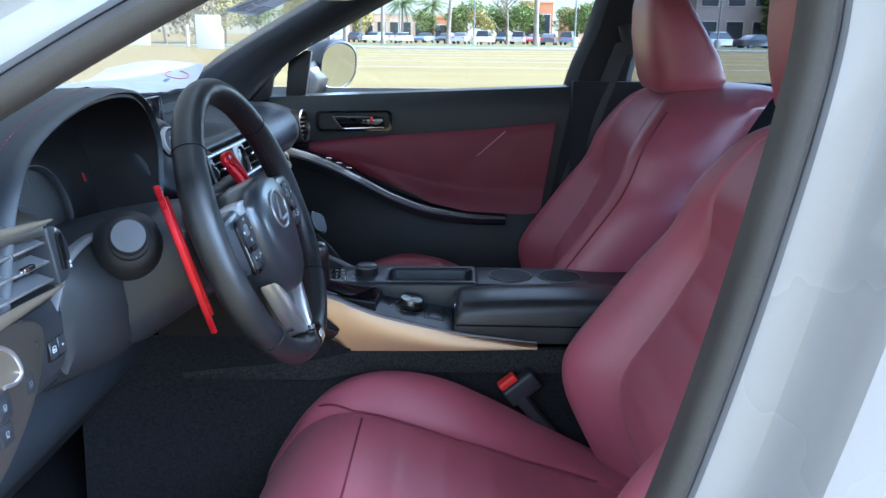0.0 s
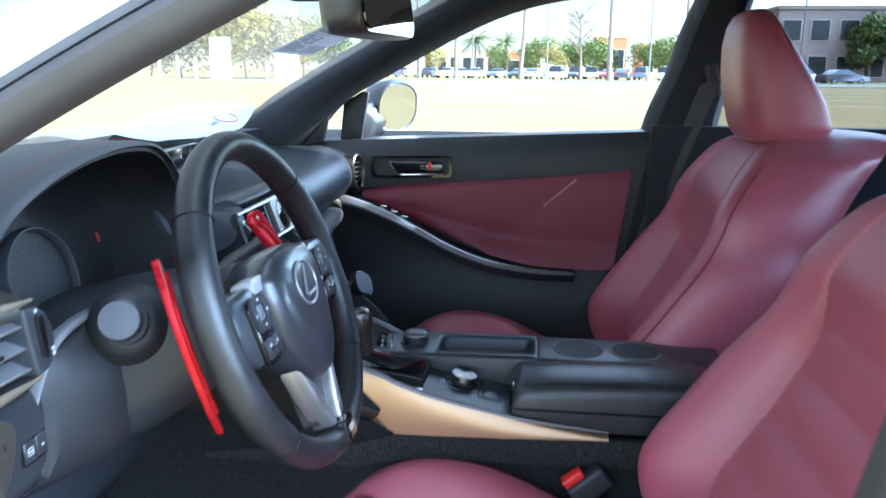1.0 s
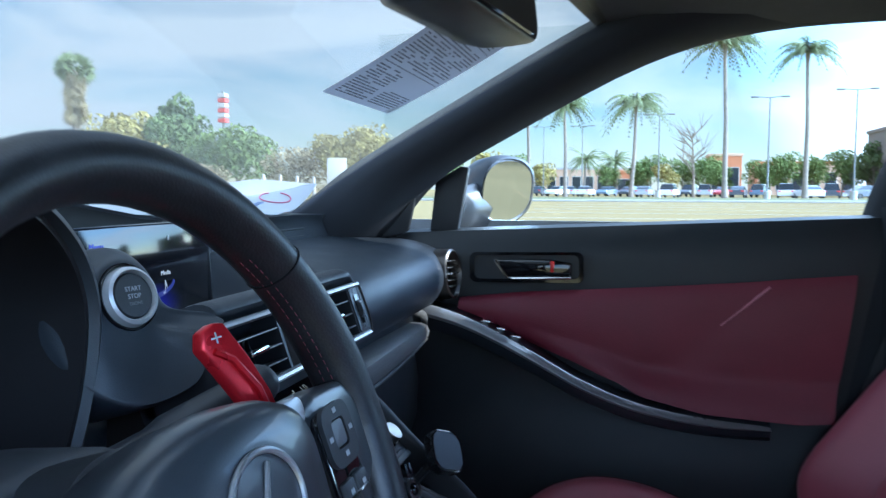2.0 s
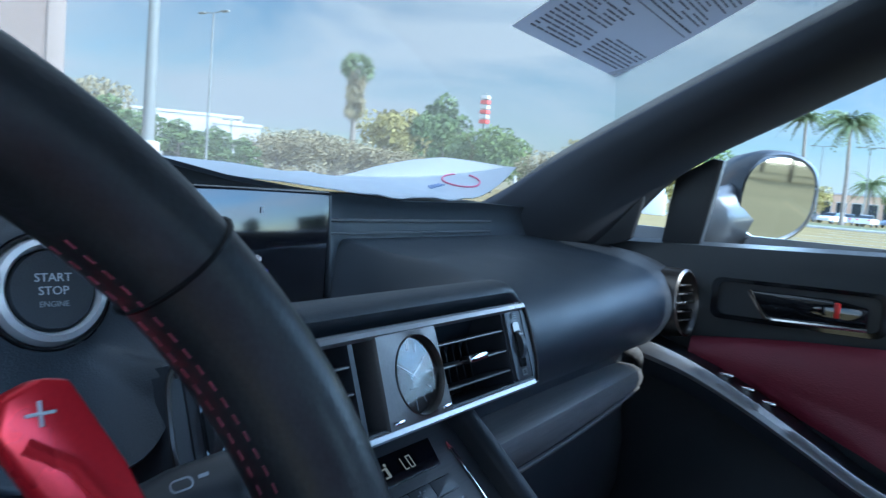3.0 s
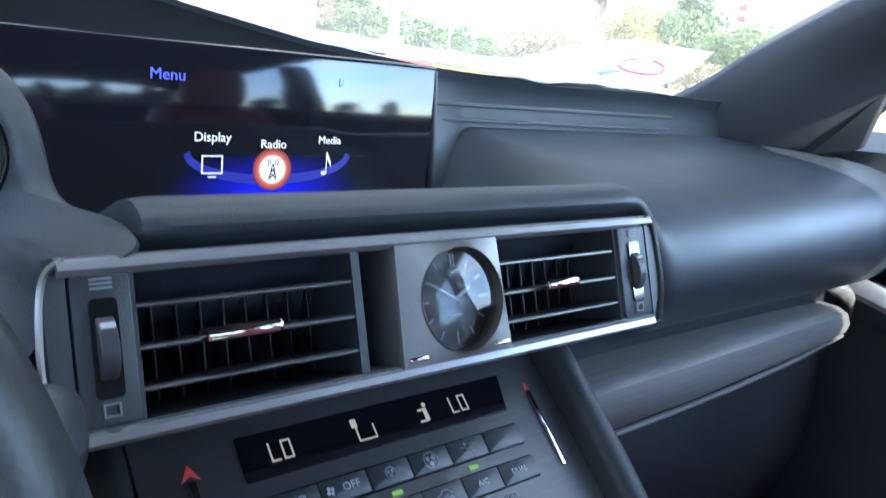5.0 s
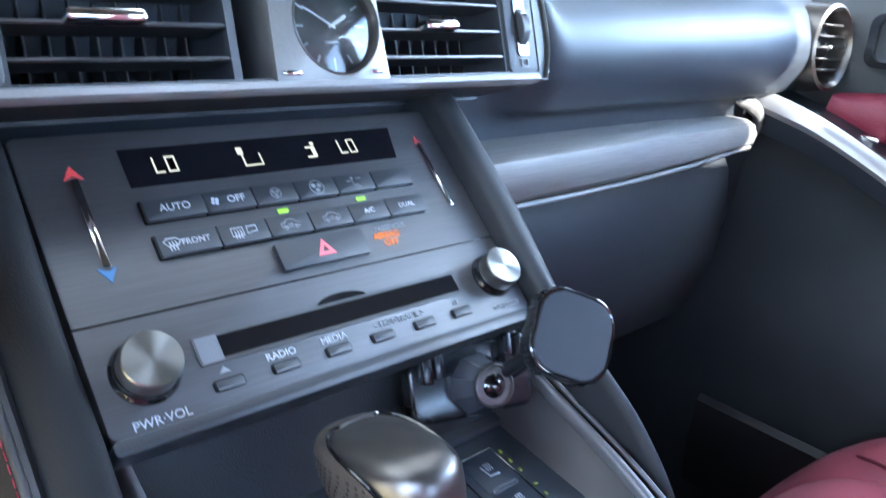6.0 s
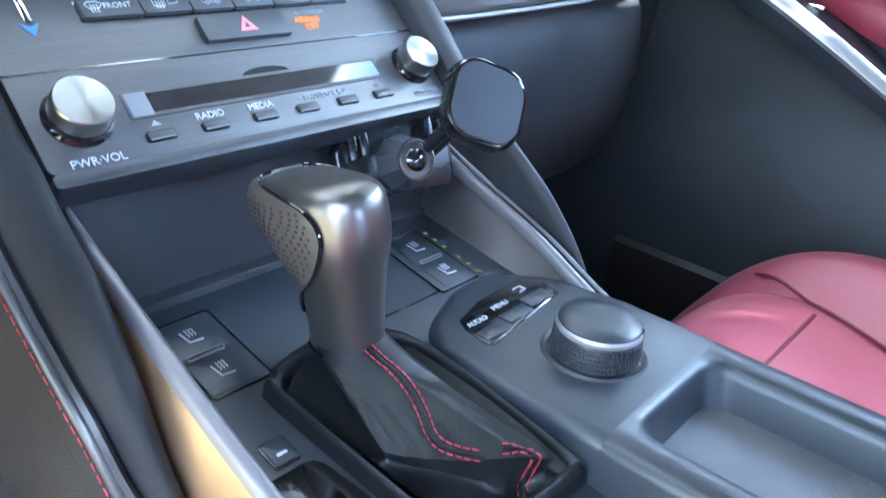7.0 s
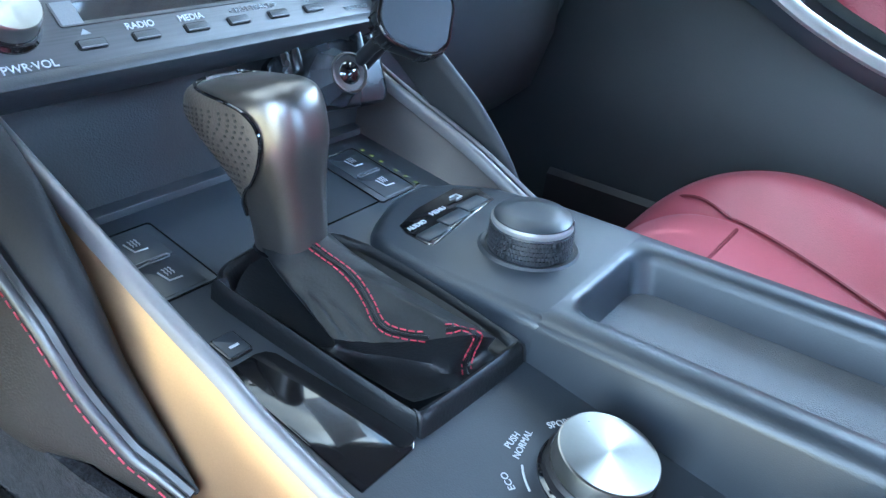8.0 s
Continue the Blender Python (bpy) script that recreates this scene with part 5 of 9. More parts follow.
part("trim_leaf", Geo().tube(smooth_path([(-0.205, 0.548, 0.777), (-0.198, 0.570, 0.772), (-0.194, 0.588, 0.760), (-0.194, 0.596, 0.742)], 4), [0.002, 0.004, 0.006, 0.007, 0.008, 0.008, 0.008, 0.007, 0.006, 0.005, 0.004, 0.003, 0.002], 10, None, 0.6), M_BAND, dash, "satin trim leaf at the end of the band")
glove = Geo()
rows = []
for x, z in ((-0.215, 0.715), (-0.206, 0.700), (-0.200, 0.66), (-0.203, 0.60), (-0.225, 0.53), (-0.27, 0.49)):
    rows.append([(x - 0.004 * abs(j / 8 - 1) ** 4, 0.365 + 0.215 * (j / 8 - 1), z) for j in range(17)])
part("glove_box", Geo().sheet(rows, 0.012), M_GLOVE, dash, "black glove box lid", 60)
part("dash_badge", Geo().rbox((0.003, 0.03, 0.006), (-0.2005, 0.20, 0.64), 0.001), M_GREY_PL, dash)

# driver's outer end: side vent under a rounded shelf, switch fascia, end panel, column surround
em = frame_at((-0.197, -0.600, 0.830), (0, 1, 0), (-0.10, 0, 0.99))
side_vent = part("side_vent", Geo().prism(rect(-0.085, -0.040, 0.074, 0.040, 0.012), -0.060, -0.032, em), M_LINING, dash, "black side air vent in a warm metal frame")
# slats paler than the centre vents'; light inside the vent is painted in
for k, v in enumerate((0.019, -0.002, -0.022)):
    u0, u1 = -0.066 + 0.008 * (k > 0), 0.052
    part("slat", Geo().rbox((u1 - u0, 0.0022, 0.021), ((u0 + u1) / 2, 0, 0), 0.0009, 1, em @ pose(0, v, -0.013, 24, 0, -2)), M_GREY_PL, side_vent)
    part("slat_edge", Geo().rbox((u1 - u0, 0.0030, 0.0024), ((u0 + u1) / 2, 0, 0.0105), 0.0009, 1, em @ pose(0, v, -0.013, 24, 0, -2)), M_SILVER, side_vent)
for k in range(8):
    part("rear_slat", Geo().rbox((0.0016, 0.064, 0.009), (-0.054 + 0.0145 * k, 0.001, -0.030), 0.0004, 1, em), M_GREY_PL, side_vent)
part("vent_tab", Geo().rbox((0.020, 0.0055, 0.008), (0.004, -0.002, 0.001), 0.002, 2, em), M_CHROME, side_vent)
for edge in ([(-0.150, 0.058, 0.040), (-0.09, 0.0535, 0.0385), (-0.03, 0.0465, 0.0345), (0.025, 0.0405, 0.0315), (0.066, 0.0355, 0.0325)],
             [(-0.150, -0.0300, -0.0470), (-0.08, -0.0300, -0.0440), (-0.02, -0.0315, -0.0425), (0.03, -0.0345, -0.0415), (0.060, -0.0370, -0.0395)]):
    strip = []
    for p in smooth_path(edge, 5):
        strip.append([(p.x, p.z + (p.y - p.z) * j / 6, 0.0035 * math.sin(math.pi * (0.12 + 0.76 * j / 6))) for j in range(7)])
    part("metal_edge", Geo().sheet(strip, 0.004, em), M_PALE_GOLD, side_vent, "warm satin metal edge", 60)
cheek = [(-0.150, -0.040), (-0.078, -0.0335), (-0.062, -0.029), (-0.0545, -0.012), (-0.0525, 0.001), (-0.058, 0.018), (-0.076, 0.0385), (-0.150, 0.050)]
plate = part("end_plate", Geo().prism(cheek, -0.02, 0.0015, em, 0.004, 3), M_PALE_GOLD, side_vent, "warm satin vent end plate")
part("plate_edge", Geo().tube(smooth_path([(x, y, 0.0012) for x, y in cheek[1:7]], 4), 0.0022, 8, em), M_BAND, plate, "bright bevelled edge")
part("plate_disc", Geo().lathe([(0.031, 0.0008), (0.031, 0.0030), (0.0285, 0.0045), (0.0, 0.0050)], 40, em @ spot(-0.124, 0.008)), M_END, plate, "round grey cap")
wheel_face = [(0.049, 0.030), (0.066, 0.0285), (0.078, 0.020), (0.0855, 0.005), (0.086, -0.010), (0.081, -0.024), (0.071, -0.034), (0.054, -0.036), (0.0515, -0.015), (0.050, 0.010)]
panel = part("flow_panel", Geo().prism(wheel_face, -0.040, 0.003, em, 0.003, 3), M_HARD, side_vent, "black rounded vent end", 60)
part("flow_wheel", Geo().prism(rect(0.0615, -0.022, 0.0705, 0.020, 0.004), 0.002, 0.0065, em, 0.0018), M_GLOSS, panel)
for v in (0.0235, -0.0155, -0.0205):
    part("wheel_mark", Geo().rbox((0.0035, 0.0035, 0.001), (0.0655 + 0.009 * (v < 0), v, 0.0068 if v < 0 else 0.0035), 0.0003, 1, em), M_PRINT, panel)
rows = []
for k in range(21):
    y = -0.770 + 0.245 * k / 20
    zl = 0.884 - (y + 0.70) * 0.105
    e = max(0.0, (y + 0.56) / 0.035) ** 2 * 0.012
    rows.append([(-0.395, y, 0.926), (-0.33, y, 0.914), (-0.27, y, zl + 0.018), (-0.228 - e, y, zl + 0.006), (-0.208 - e, y, zl - 0.001), (-0.198 - e, y, zl - 0.010), (-0.199 - e, y, zl - 0.017), (-0.212, y, zl - 0.020), (-0.25, y, 0.780), (-0.39, y, 0.780)])
part("end_shelf", Geo().loft(rows), M_END, dash, "warm grey rounded shelf above the side vent", 60)
rows = []
for k in range(13):
    y = -0.770 + 0.265 * k / 12
    e = max(0.0, (y + 0.56) / 0.055) ** 2 * 0.02
    rows.append([(-0.215 - e, y, 0.792), (-0.203 - e, y, 0.788), (-0.200 - e, y, 0.782), (-0.206 - e, y, 0.776), (-0.26, y, 0.770), (-0.30, y, 0.792)])
part("vent_underside", Geo().loft(rows), M_HARD, dash, "dark edge under the side vent", 60)
# switch fascia between end panel and column
part("switch_fascia", Geo().rbox((0.110, 0.150, 0.116), (0, 0, 0), 0.036, 6, pose(-0.262, -0.537, 0.725, 0, 4, 0)), M_HARD, dash, "black rounded switch fascia", 60)
km = frame_at((-0.2065, -0.526, 0.7215), (0, 1, 0), (-0.07, 0, 0.99))
bank = part("switch_bank", Geo().prism(rect(-0.036, -0.0125, 0.036, 0.0125, 0.003), -0.010, 0.0010, km, 0.001), M_GLOSS, dash, "black switch bank with small symbols")
for k in range(4):
    switch = part("switch", Geo().rbox((0.0155, 0.021, 0.003), (-0.0262 + 0.0175 * k, 0, 0.0008), 0.001, 1, km), M_HARD, bank)
    sym = Geo()
    if k == 0:
        ring_prism(sym, rect(-0.0300, -0.0035, -0.0225, 0.0040, 0.001), rect(-0.0292, -0.0027, -0.0233, 0.0032, 0.001), 0.0022, 0.0028, km)
        sym.prism(rect(-0.0280, -0.0005, -0.0245, 0.0008), 0.0022, 0.0028, km)
    else:
        sym.prism(rect(-0.0275 + 0.0175 * k, -0.002, -0.0245 + 0.0175 * k, 0.0005 * k, 0.0004), 0.0022, 0.0028, km)
    part("switch_symbol", sym, M_PRINT, switch)
# end panel beside the doorway
kp = frame_at((-0.205, -0.600, 0.720), (0, 1, 0), (-0.05, 0, 0.99))
outline = [(p.x, p.y) for p in smooth_path([(-0.165, 0.074, 0), (-0.060, 0.065, 0), (-0.008, 0.056, 0), (0.022, 0.044, 0), (0.030, 0.026, 0), (0.018, -0.003, 0), (-0.010, -0.034, 0), (-0.043, -0.058, 0), (-0.090, -0.082, 0), (-0.165, -0.095, 0)], 3)]
end_panel = part("end_panel", Geo().prism(outline, -0.05, 0.004, kp, 0.010, 4), M_END, dash, "warm grey panel with switches at the doorway", 60)
dish = [(p.x, p.y) for p in smooth_path([(-0.135, 0.058, 0), (-0.0696, 0.0500, 0), (-0.045, 0.0420, 0), (-0.0290, 0.0264, 0), (-0.0235, 0.0080, 0), (-0.0350, 0.0015, 0), (-0.0555, 0.005, 0), (-0.0867, 0.0112, 0), (-0.135, 0.030, 0)], 4)]
# flat plate; the dish's bright shading is put into its pale colour
part("dish", Geo().prism(dish, 0.0, 0.0050, kp, 0.002), M_PALE_GOLD, end_panel, "pale plate for the bright shading inside the dish")
part("dish_edge", Geo().tube([(x, y, 0.0050) for x, y in dish[:25]], 0.0024, 8, kp), M_SILVER, end_panel, "satin silver edge")
for u, v, w, h in ((-0.060, -0.0135, 0.011, 0.013), (-0.064, -0.040, 0.010, 0.011), (-0.0895, -0.034, 0.012, 0.013), (-0.012, -0.0110, 0.0065, 0.0100)):
    key = part("end_switch", Geo().prism(rect(u - w, v - h, u + w, v + h, 0.002), 0.002, 0.0055, kp, 0.001), M_HARD, end_panel)
    sym = Geo()
    ring_prism(sym, rect(u - 0.0028, v - 0.0016, u + 0.0022, v + 0.0030, 0.001), rect(u - 0.0021, v - 0.0009, u + 0.0015, v + 0.0023, 0.0008), 0.0052, 0.0058, kp)
    sym.prism(rect(u - 0.0028, v - 0.0036, u + 0.0026, v - 0.0028), 0.0052, 0.0058, kp)
    part("switch_symbol", sym, M_PRINT_DIM, key)
# smooth surround below the gauges, from which the column comes
rows = []
for k in range(29):
    y = -0.528 + 0.345 * k / 28
    zt = interp(y, [(-0.532, 0.752), (-0.519, 0.788), (-0.500, 0.8105), (-0.452, 0.8205), (-0.398, 0.8185), (-0.330, 0.8115), (-0.250, 0.800), (-0.18, 0.79)]) - 0.003
    out = min(1.0, max(0.0, (y + 0.528) / 0.09), max(0.0, (-0.170 - y) / 0.06))
    out = math.sin(out * math.pi / 2)
    rows.append([(-0.206, y, zt), (-0.205 + 0.006 * out, y, zt - 0.004), (-0.205 + 0.024 * out, y, zt - 0.018), (-0.205 + 0.040 * out, y, zt - 0.045), (-0.207 + 0.046 * out, y, zt - 0.080), (-0.212 + 0.046 * out, y, 0.700), (-0.220 + 0.040 * out, y, 0.672), (-0.232 + 0.028 * out, y, 0.660), (-0.30, y, 0.655)])
part("knee_panel", Geo().sheet(rows, 0.008), M_KNEE, dash, "dark plastic column surround", 60)
rows = []
for y in np.linspace(-0.76, -0.19, 12):
    rows.append([(-0.30, y, 0.68), (-0.29, y, 0.60), (-0.31, y, 0.52), (-0.36, y, 0.46)])
part("under_panel", Geo().sheet(rows, 0.006), M_LINING, dash, "black panel under the dashboard", 60)

# ---- steering wheel and column ----
wheel = thing("steering_wheel", (-0.02, -0.365, 0.822), "black leather steering wheel with silver spoke and red paddles", "steering wheel")
wm = frame_at((-0.0226, -0.3537, 0.822), (0, 1, 0), (-0.336, 0, 0.942))
rows = []
for k in range(96):
    a = 2 * math.pi * k / 96
    grip = 1.0 + 0.05 * math.exp(-((abs(math.atan2(math.sin(a), math.cos(a))) - 0.35) / 0.25) ** 2) + 0.05 * math.exp(-((abs(math.atan2(math.sin(a), math.cos(a))) - 2.79) / 0.25) ** 2)
    R = 0.1765
    rows.append([((R + 0.0163 * grip * math.cos(t)) * math.cos(a), (R + 0.0163 * grip * math.cos(t)) * math.sin(a), 0.0185 * grip * math.sin(t)) for t in (2 * math.pi * j / 20 for j in range(20))])
rows.append(rows[0])
rim = part("rim", Geo().loft(rows, True, False, wm), M_RIM, wheel, "worn black leather rim", 80)
for a_deg in (41, 139, 221, 319):
    a = radians(a_deg)
    c = Vector((0.1765 * math.cos(a), 0.1765 * math.sin(a), 0))
    ring = [c + Vector((math.cos(a), math.sin(a), 0)) * 0.0170 * math.cos(t) + Vector((0, 0, 1)) * 0.0190 * math.sin(t) for t in (2 * math.pi * j / 24 for j in range(24))]
    part("rim_joint", Geo().tube(ring, 0.0007, 5, wm, closed=True), M_RECESS, rim)
for k0, k1 in ((-50, 50), (130, 230)):
    st = Geo()
    for side in (-1, 1):
        line = []
        for k in range(60):
            a = radians(k0 + (k1 - k0) * k / 59)
            t = math.pi + side * 0.16
            line.append(wm @ Vector(((0.1765 + 0.0166 * 1.02 * math.cos(t)) * math.cos(a), (0.1765 + 0.0166 * 1.02 * math.cos(t)) * math.sin(a), 0.0190 * math.sin(t))))
        stitches(st, line, 0.0030, 0.0025, 0.00032)
    part("stitching", st, M_SEAM, rim, "dark red stitching")
# airbag cover
HUB = [(-0.074, 0.036), (-0.045, 0.051), (0.0, 0.056), (0.045, 0.051), (0.074, 0.036), (0.078, 0.010), (0.070, -0.034), (0.046, -0.078), (0.022, -0.098), (0.0, -0.102), (-0.022, -0.098), (-0.046, -0.078), (-0.070, -0.034), (-0.078, 0.010)]
hub_line = [(p.x, p.y) for p in smooth_path([(x, y, 0) for x, y in HUB + HUB[:1]], 4)[:-1]]
rows = []
for z, k in ((-0.045, 0.80), (-0.020, 0.96), (0.000, 1.0), (0.012, 0.985), (0.021, 0.93), (0.027, 0.82), (0.030, 0.62), (0.0315, 0.35), (0.0318, 0.1)):
    rows.append([(x * k, y * k, z) for x, y in hub_line])
hub = part("airbag_cover", Geo().loft(rows, m=wm), M_HUB, wheel, "black padded airbag cover", 70)
ring = [(0.030 * math.cos(2 * math.pi * j / 48), 0.0245 * math.sin(2 * math.pi * j / 48) + 0.008, 0.0318) for j in range(48)]
part("emblem_ring", Geo().tube(ring, 0.0017, 8, wm, closed=True), M_STRIP, hub, "satin oval emblem")
emb = Geo().tube([(0.008, 0.026, 0.032), (-0.012, -0.004, 0.032), (-0.008, -0.006, 0.032), (0.016, -0.006, 0.032), (0.020, -0.004, 0.032)], [0.0012, 0.0024, 0.0024, 0.0024, 0.0012], 8, wm)
part("emblem_bar", emb, M_STRIP, hub)
part("airbag_word", Geo().rbox((0.022, 0.0035, 0.0005), (0.005, -0.062, 0.0295), 0.0002, 1, wm), M_DIM_DIAL, hub)
# side spokes with buttons
wb = wm @ spot(0.0, -0.006, 0.0)
for side in (-1, 1):
    outl = [(side * 0.066, 0.030), (side * 0.105, 0.038), (side * 0.150, 0.036), (side * 0.163, 0.020), (side * 0.160, -0.022), (side * 0.140, -0.036), (side * 0.110, -0.040), (side * 0.062, -0.044)]
    if side < 0:
        outl = outl[::-1]
    arm = part("side_spoke", Geo().prism(outl, -0.022, 0.012, wm, 0.006, 3), M_HUB, wheel, "charcoal side spoke")
    part("button_pod", Geo().prism(rect(min(side * 0.090, side * 0.130), -0.036, max(side * 0.090, side * 0.130), 0.032, 0.010), 0.010, 0.0165, wb, 0.003), M_GLOSS, arm, "glossy black button pod")
    pad = Geo()
    ring_prism(pad, rect(side * 0.110 - 0.019, -0.002, side * 0.110 + 0.019, 0.034, 0.010, 5), rect(side * 0.110 - 0.009, 0.008, side * 0.110 + 0.009, 0.025, 0.004, 5), 0.0165, 0.0195, wb)
    part("cross_button", pad, M_HARD, arm)
    part("ok_button", Geo().prism(rect(side * 0.110 - 0.008, 0.009, side * 0.110 + 0.008, 0.024, 0.003), 0.0165, 0.0188, wb, 0.001), M_GREY_PL, arm)
    for k in range(2):
        part("rocker", Geo().rbox((0.016, 0.020, 0.004), (side * 0.110 + (k - 0.5) * 0.018, -0.019, 0.0175), 0.002, 2, wb), M_HARD, arm)
    sym = Geo()
    for x, y in ((0.096, 0.016), (0.124, 0.016), (0.110, 0.030), (0.110, 0.004), (0.101, -0.016), (0.119, -0.016)):
        sym.rbox((0.0045, 0.0030, 0.0004), (side * x, y, 0.0198), 0.0002, 1, wb)
    part("rocker_edge", Geo().rbox((0.030, 0.0018, 0.003), (side * 0.110, -0.019, 0.0190), 0.0008, 1, wb), M_CHROME, arm, "bright rocker edge")
    part("button_symbol", sym, M_PRINT, arm)
    part("spoke_cap", Geo().prism(rect(min(side * 0.062, side * 0.098), 0.026, max(side * 0.062, side * 0.090), 0.041, 0.006), -0.01, 0.0135, wm, 0.003), M_RING, arm, "satin silver spoke cap")
# lower double spoke in silver
for side in (-1, 1):
    outl = [(side * 0.034, -0.092), (side * 0.058, -0.070), (side * 0.040, -0.118), (side * 0.024, -0.156), (side * 0.006, -0.160), (side * 0.016, -0.128)]
    if side > 0:
        outl = outl[::-1]
    part("lower_spoke", Geo().prism(outl, -0.016, 0.010, wm, 0.004, 2), M_SILVER, wheel, "satin silver lower spoke")
part("spoke_web", Geo().prism(rect(-0.030, -0.150, 0.030, -0.085, 0.006), -0.024, -0.004, wm, 0.003), M_HARD, wheel)
part("lower_badge", Geo().prism(rect(-0.016, -0.182, 0.016, -0.158, 0.004), 0.008, 0.0195, wm, 0.003), M_GLOSS, wheel, "glossy black lower badge")
part("badge_mark", Geo().rbox((0.016, 0.007, 0.0006), (0, -0.170, 0.0198), 0.0002, 1, wm), M_PRINT, wheel)
# shift paddles, on the column
wm = frame_at((-0.022, -0.365, 0.824), (0, 1, 0), (-0.292, 0, 0.956))
for side in (-1, 1):
    pts = [(0.113, -0.092), (0.122, -0.075), (0.135, -0.040), (0.140, 0.0), (0.1375, 0.033), (0.1325, 0.0455), (0.123, 0.0675), (0.1185, 0.077), (0.1215, 0.0875), (0.130, 0.091), (0.1365, 0.0895), (0.147, 0.0645), (0.155, 0.039), (0.157, 0.024), (0.158, 0.0), (0.153, -0.035), (0.140, -0.070), (0.125, -0.094)]
    pts = [(side * x, y) for x, y in (pts if side > 0 else pts[::-1])]
    slant = Matrix.Identity(4)
    slant[2][0] = side * 0.43
    wm_s = wm @ slant
    pad = part("shift_paddle", Geo().prism(pts, -0.1120, -0.1035, wm_s, 0.0018), M_PADDLE, wheel, "red anodised shift paddle")
    part("paddle_rib", Geo().tube([wm_s @ Vector((side * x, y, -0.1020)) for x, y in ((0.124, 0.074), (0.134, 0.066), (0.1455, 0.044), (0.1495, 0.020), (0.150, 0.0), (0.146, -0.035), (0.134, -0.068))], 0.0024, 6), M_PADDLE, pad)
    part("paddle_mark", Geo().rbox((0.007, 0.0010, 0.0006), (side * 0.1285, 0.0815, -0.1030), 0.0002, 1, wm_s), M_PRINT, pad)
    if side > 0:
        part("paddle_mark", Geo().rbox((0.0010, 0.007, 0.0006), (side * 0.1285, 0.0815, -0.1030), 0.0002, 1, wm_s), M_PRINT, pad)
column = thing("steering_column", (-0.2, -0.365, 0.76), "dark plastic steering column shroud with control stalks", "steering column")
rows = []
for z, w, h, dy in ((-0.065, 0.062, 0.050, -0.006), (-0.075, 0.072, 0.060, -0.008), (-0.12, 0.082, 0.072, -0.012), (-0.18, 0.092, 0.085, -0.018), (-0.27, 0.10, 0.09, -0.02)):
    rows.append([(w * math.copysign(abs(math.cos(t)) ** 0.7, math.cos(t)), dy + h * math.copysign(abs(math.sin(t)) ** 0.7, math.sin(t)), z) for t in (2 * math.pi * j / 36 for j in range(36))])
part("shroud", Geo().loft(rows, m=wm), M_HARD, column, "dark plastic column shroud", 60)
part("turn_ring", Geo().lathe([(0.05, -0.07), (0.05, -0.035), (0.046, -0.030)], 32, wm), M_HARD, column)
stalk_path = smooth_path([(-0.170, -0.300, 0.800), (-0.140, -0.235, 0.818), (-0.116, -0.180, 0.833), (-0.104, -0.156, 0.840)], 5)
wiper = part("wiper_stalk", Geo().tube(stalk_path + [(-0.1015, -0.1515, 0.8412), (-0.1008, -0.1500, 0.8416)], [0.0095] * 6 + [0.0125] * 5 + [0.0138] * 5 + [0.0110, 0.0060], 18, None, 1.25), M_HARD, column, "black control stalk with a rounded end", 60)
wsm = frame_at((-0.1015, -0.1800, 0.8495), (0.36, 0.90, 0.22), (-0.60, 0.10, 0.79))
sym = Geo()
ring_prism(sym, rect(-0.0050, -0.0022, 0.0030, 0.0022, 0.0020), rect(-0.0044, -0.0016, 0.0024, 0.0016, 0.0014), 0.0, 0.0004, wsm)
sym.prism(rect(0.0050, 0.0, 0.0085, 0.0012), 0.0, 0.0004, wsm)
part("wiper_symbol", sym, M_PRINT, wiper)
lfm = frame_at((-0.131, -0.503, 0.836), (0.9, 0.4, 0), (-0.14, 0.315, 0.935))
knob = part("stalk_knob", Geo().lathe([(0.0225, -0.035), (0.0225, 0.0), (0.0195, 0.003), (0.0190, 0.026), (0.0178, 0.029), (0.0, 0.0295)], 40, lfm), M_HARD, column, "round black control knob", 40)
part("knob_boss", Geo().lathe([(0.044, -0.085), (0.040, -0.066), (0.036, -0.052), (0.0325, -0.043), (0.0290, -0.037), (0.0225, -0.034)], 36, lfm), M_KNEE, column, "", 80)
part("knob_mark", Geo().rbox((0.0030, 0.0080, 0.0006), (0.0193, 0.0, 0.014), 0.0002, 1, lfm @ pose(0, 0, 0, 0, 90, 0)), M_PRINT_DIM, knob)

# ---- centre stack ----
def part_local(name, geo, mat, parent, m, label="", sharp=38):
    """A mesh whose own axes are those of m."""
    ob = link(name, geo, mat, parent, label, sharp)
    ob.matrix_basis = m
    WORLD[ob] = m.copy()
    return ob


pm = frame_at((-0.166, 0.0, 0.779), (0, 1, 0), (-0.757, 0, 0.653))
stack = thing("centre_stack", (-0.12, 0.0, 0.63), "dark brushed centre stack with climate and audio controls", "control panel")
part("fascia", Geo().prism(rect(-0.1135, -0.1155, 0.1120, 0.020, 0.004), -0.014, 0.0, pm, 0.002), M_BRUSHED, stack, "dark brushed metal fascia")
part("fascia_seam", Geo().prism(rect(-0.1135, -0.0700, 0.1120, -0.0692), -0.002, 0.0003, pm), M_GLOSS, stack)
part("lower_lip", Geo().prism(rect(-0.1135, -0.1215, 0.1120, -0.1155, 0.002), -0.016, 0.001, pm, 0.002), M_HARD, stack)
lcd = part("climate_display", Geo().prism([(-0.0715, -0.0106), (0.0755, -0.0106), (0.0800, 0.0095), (-0.0715, 0.0095)], 0.0, 0.0006, pm), M_SCREEN, stack, "black climate display showing LO twice")


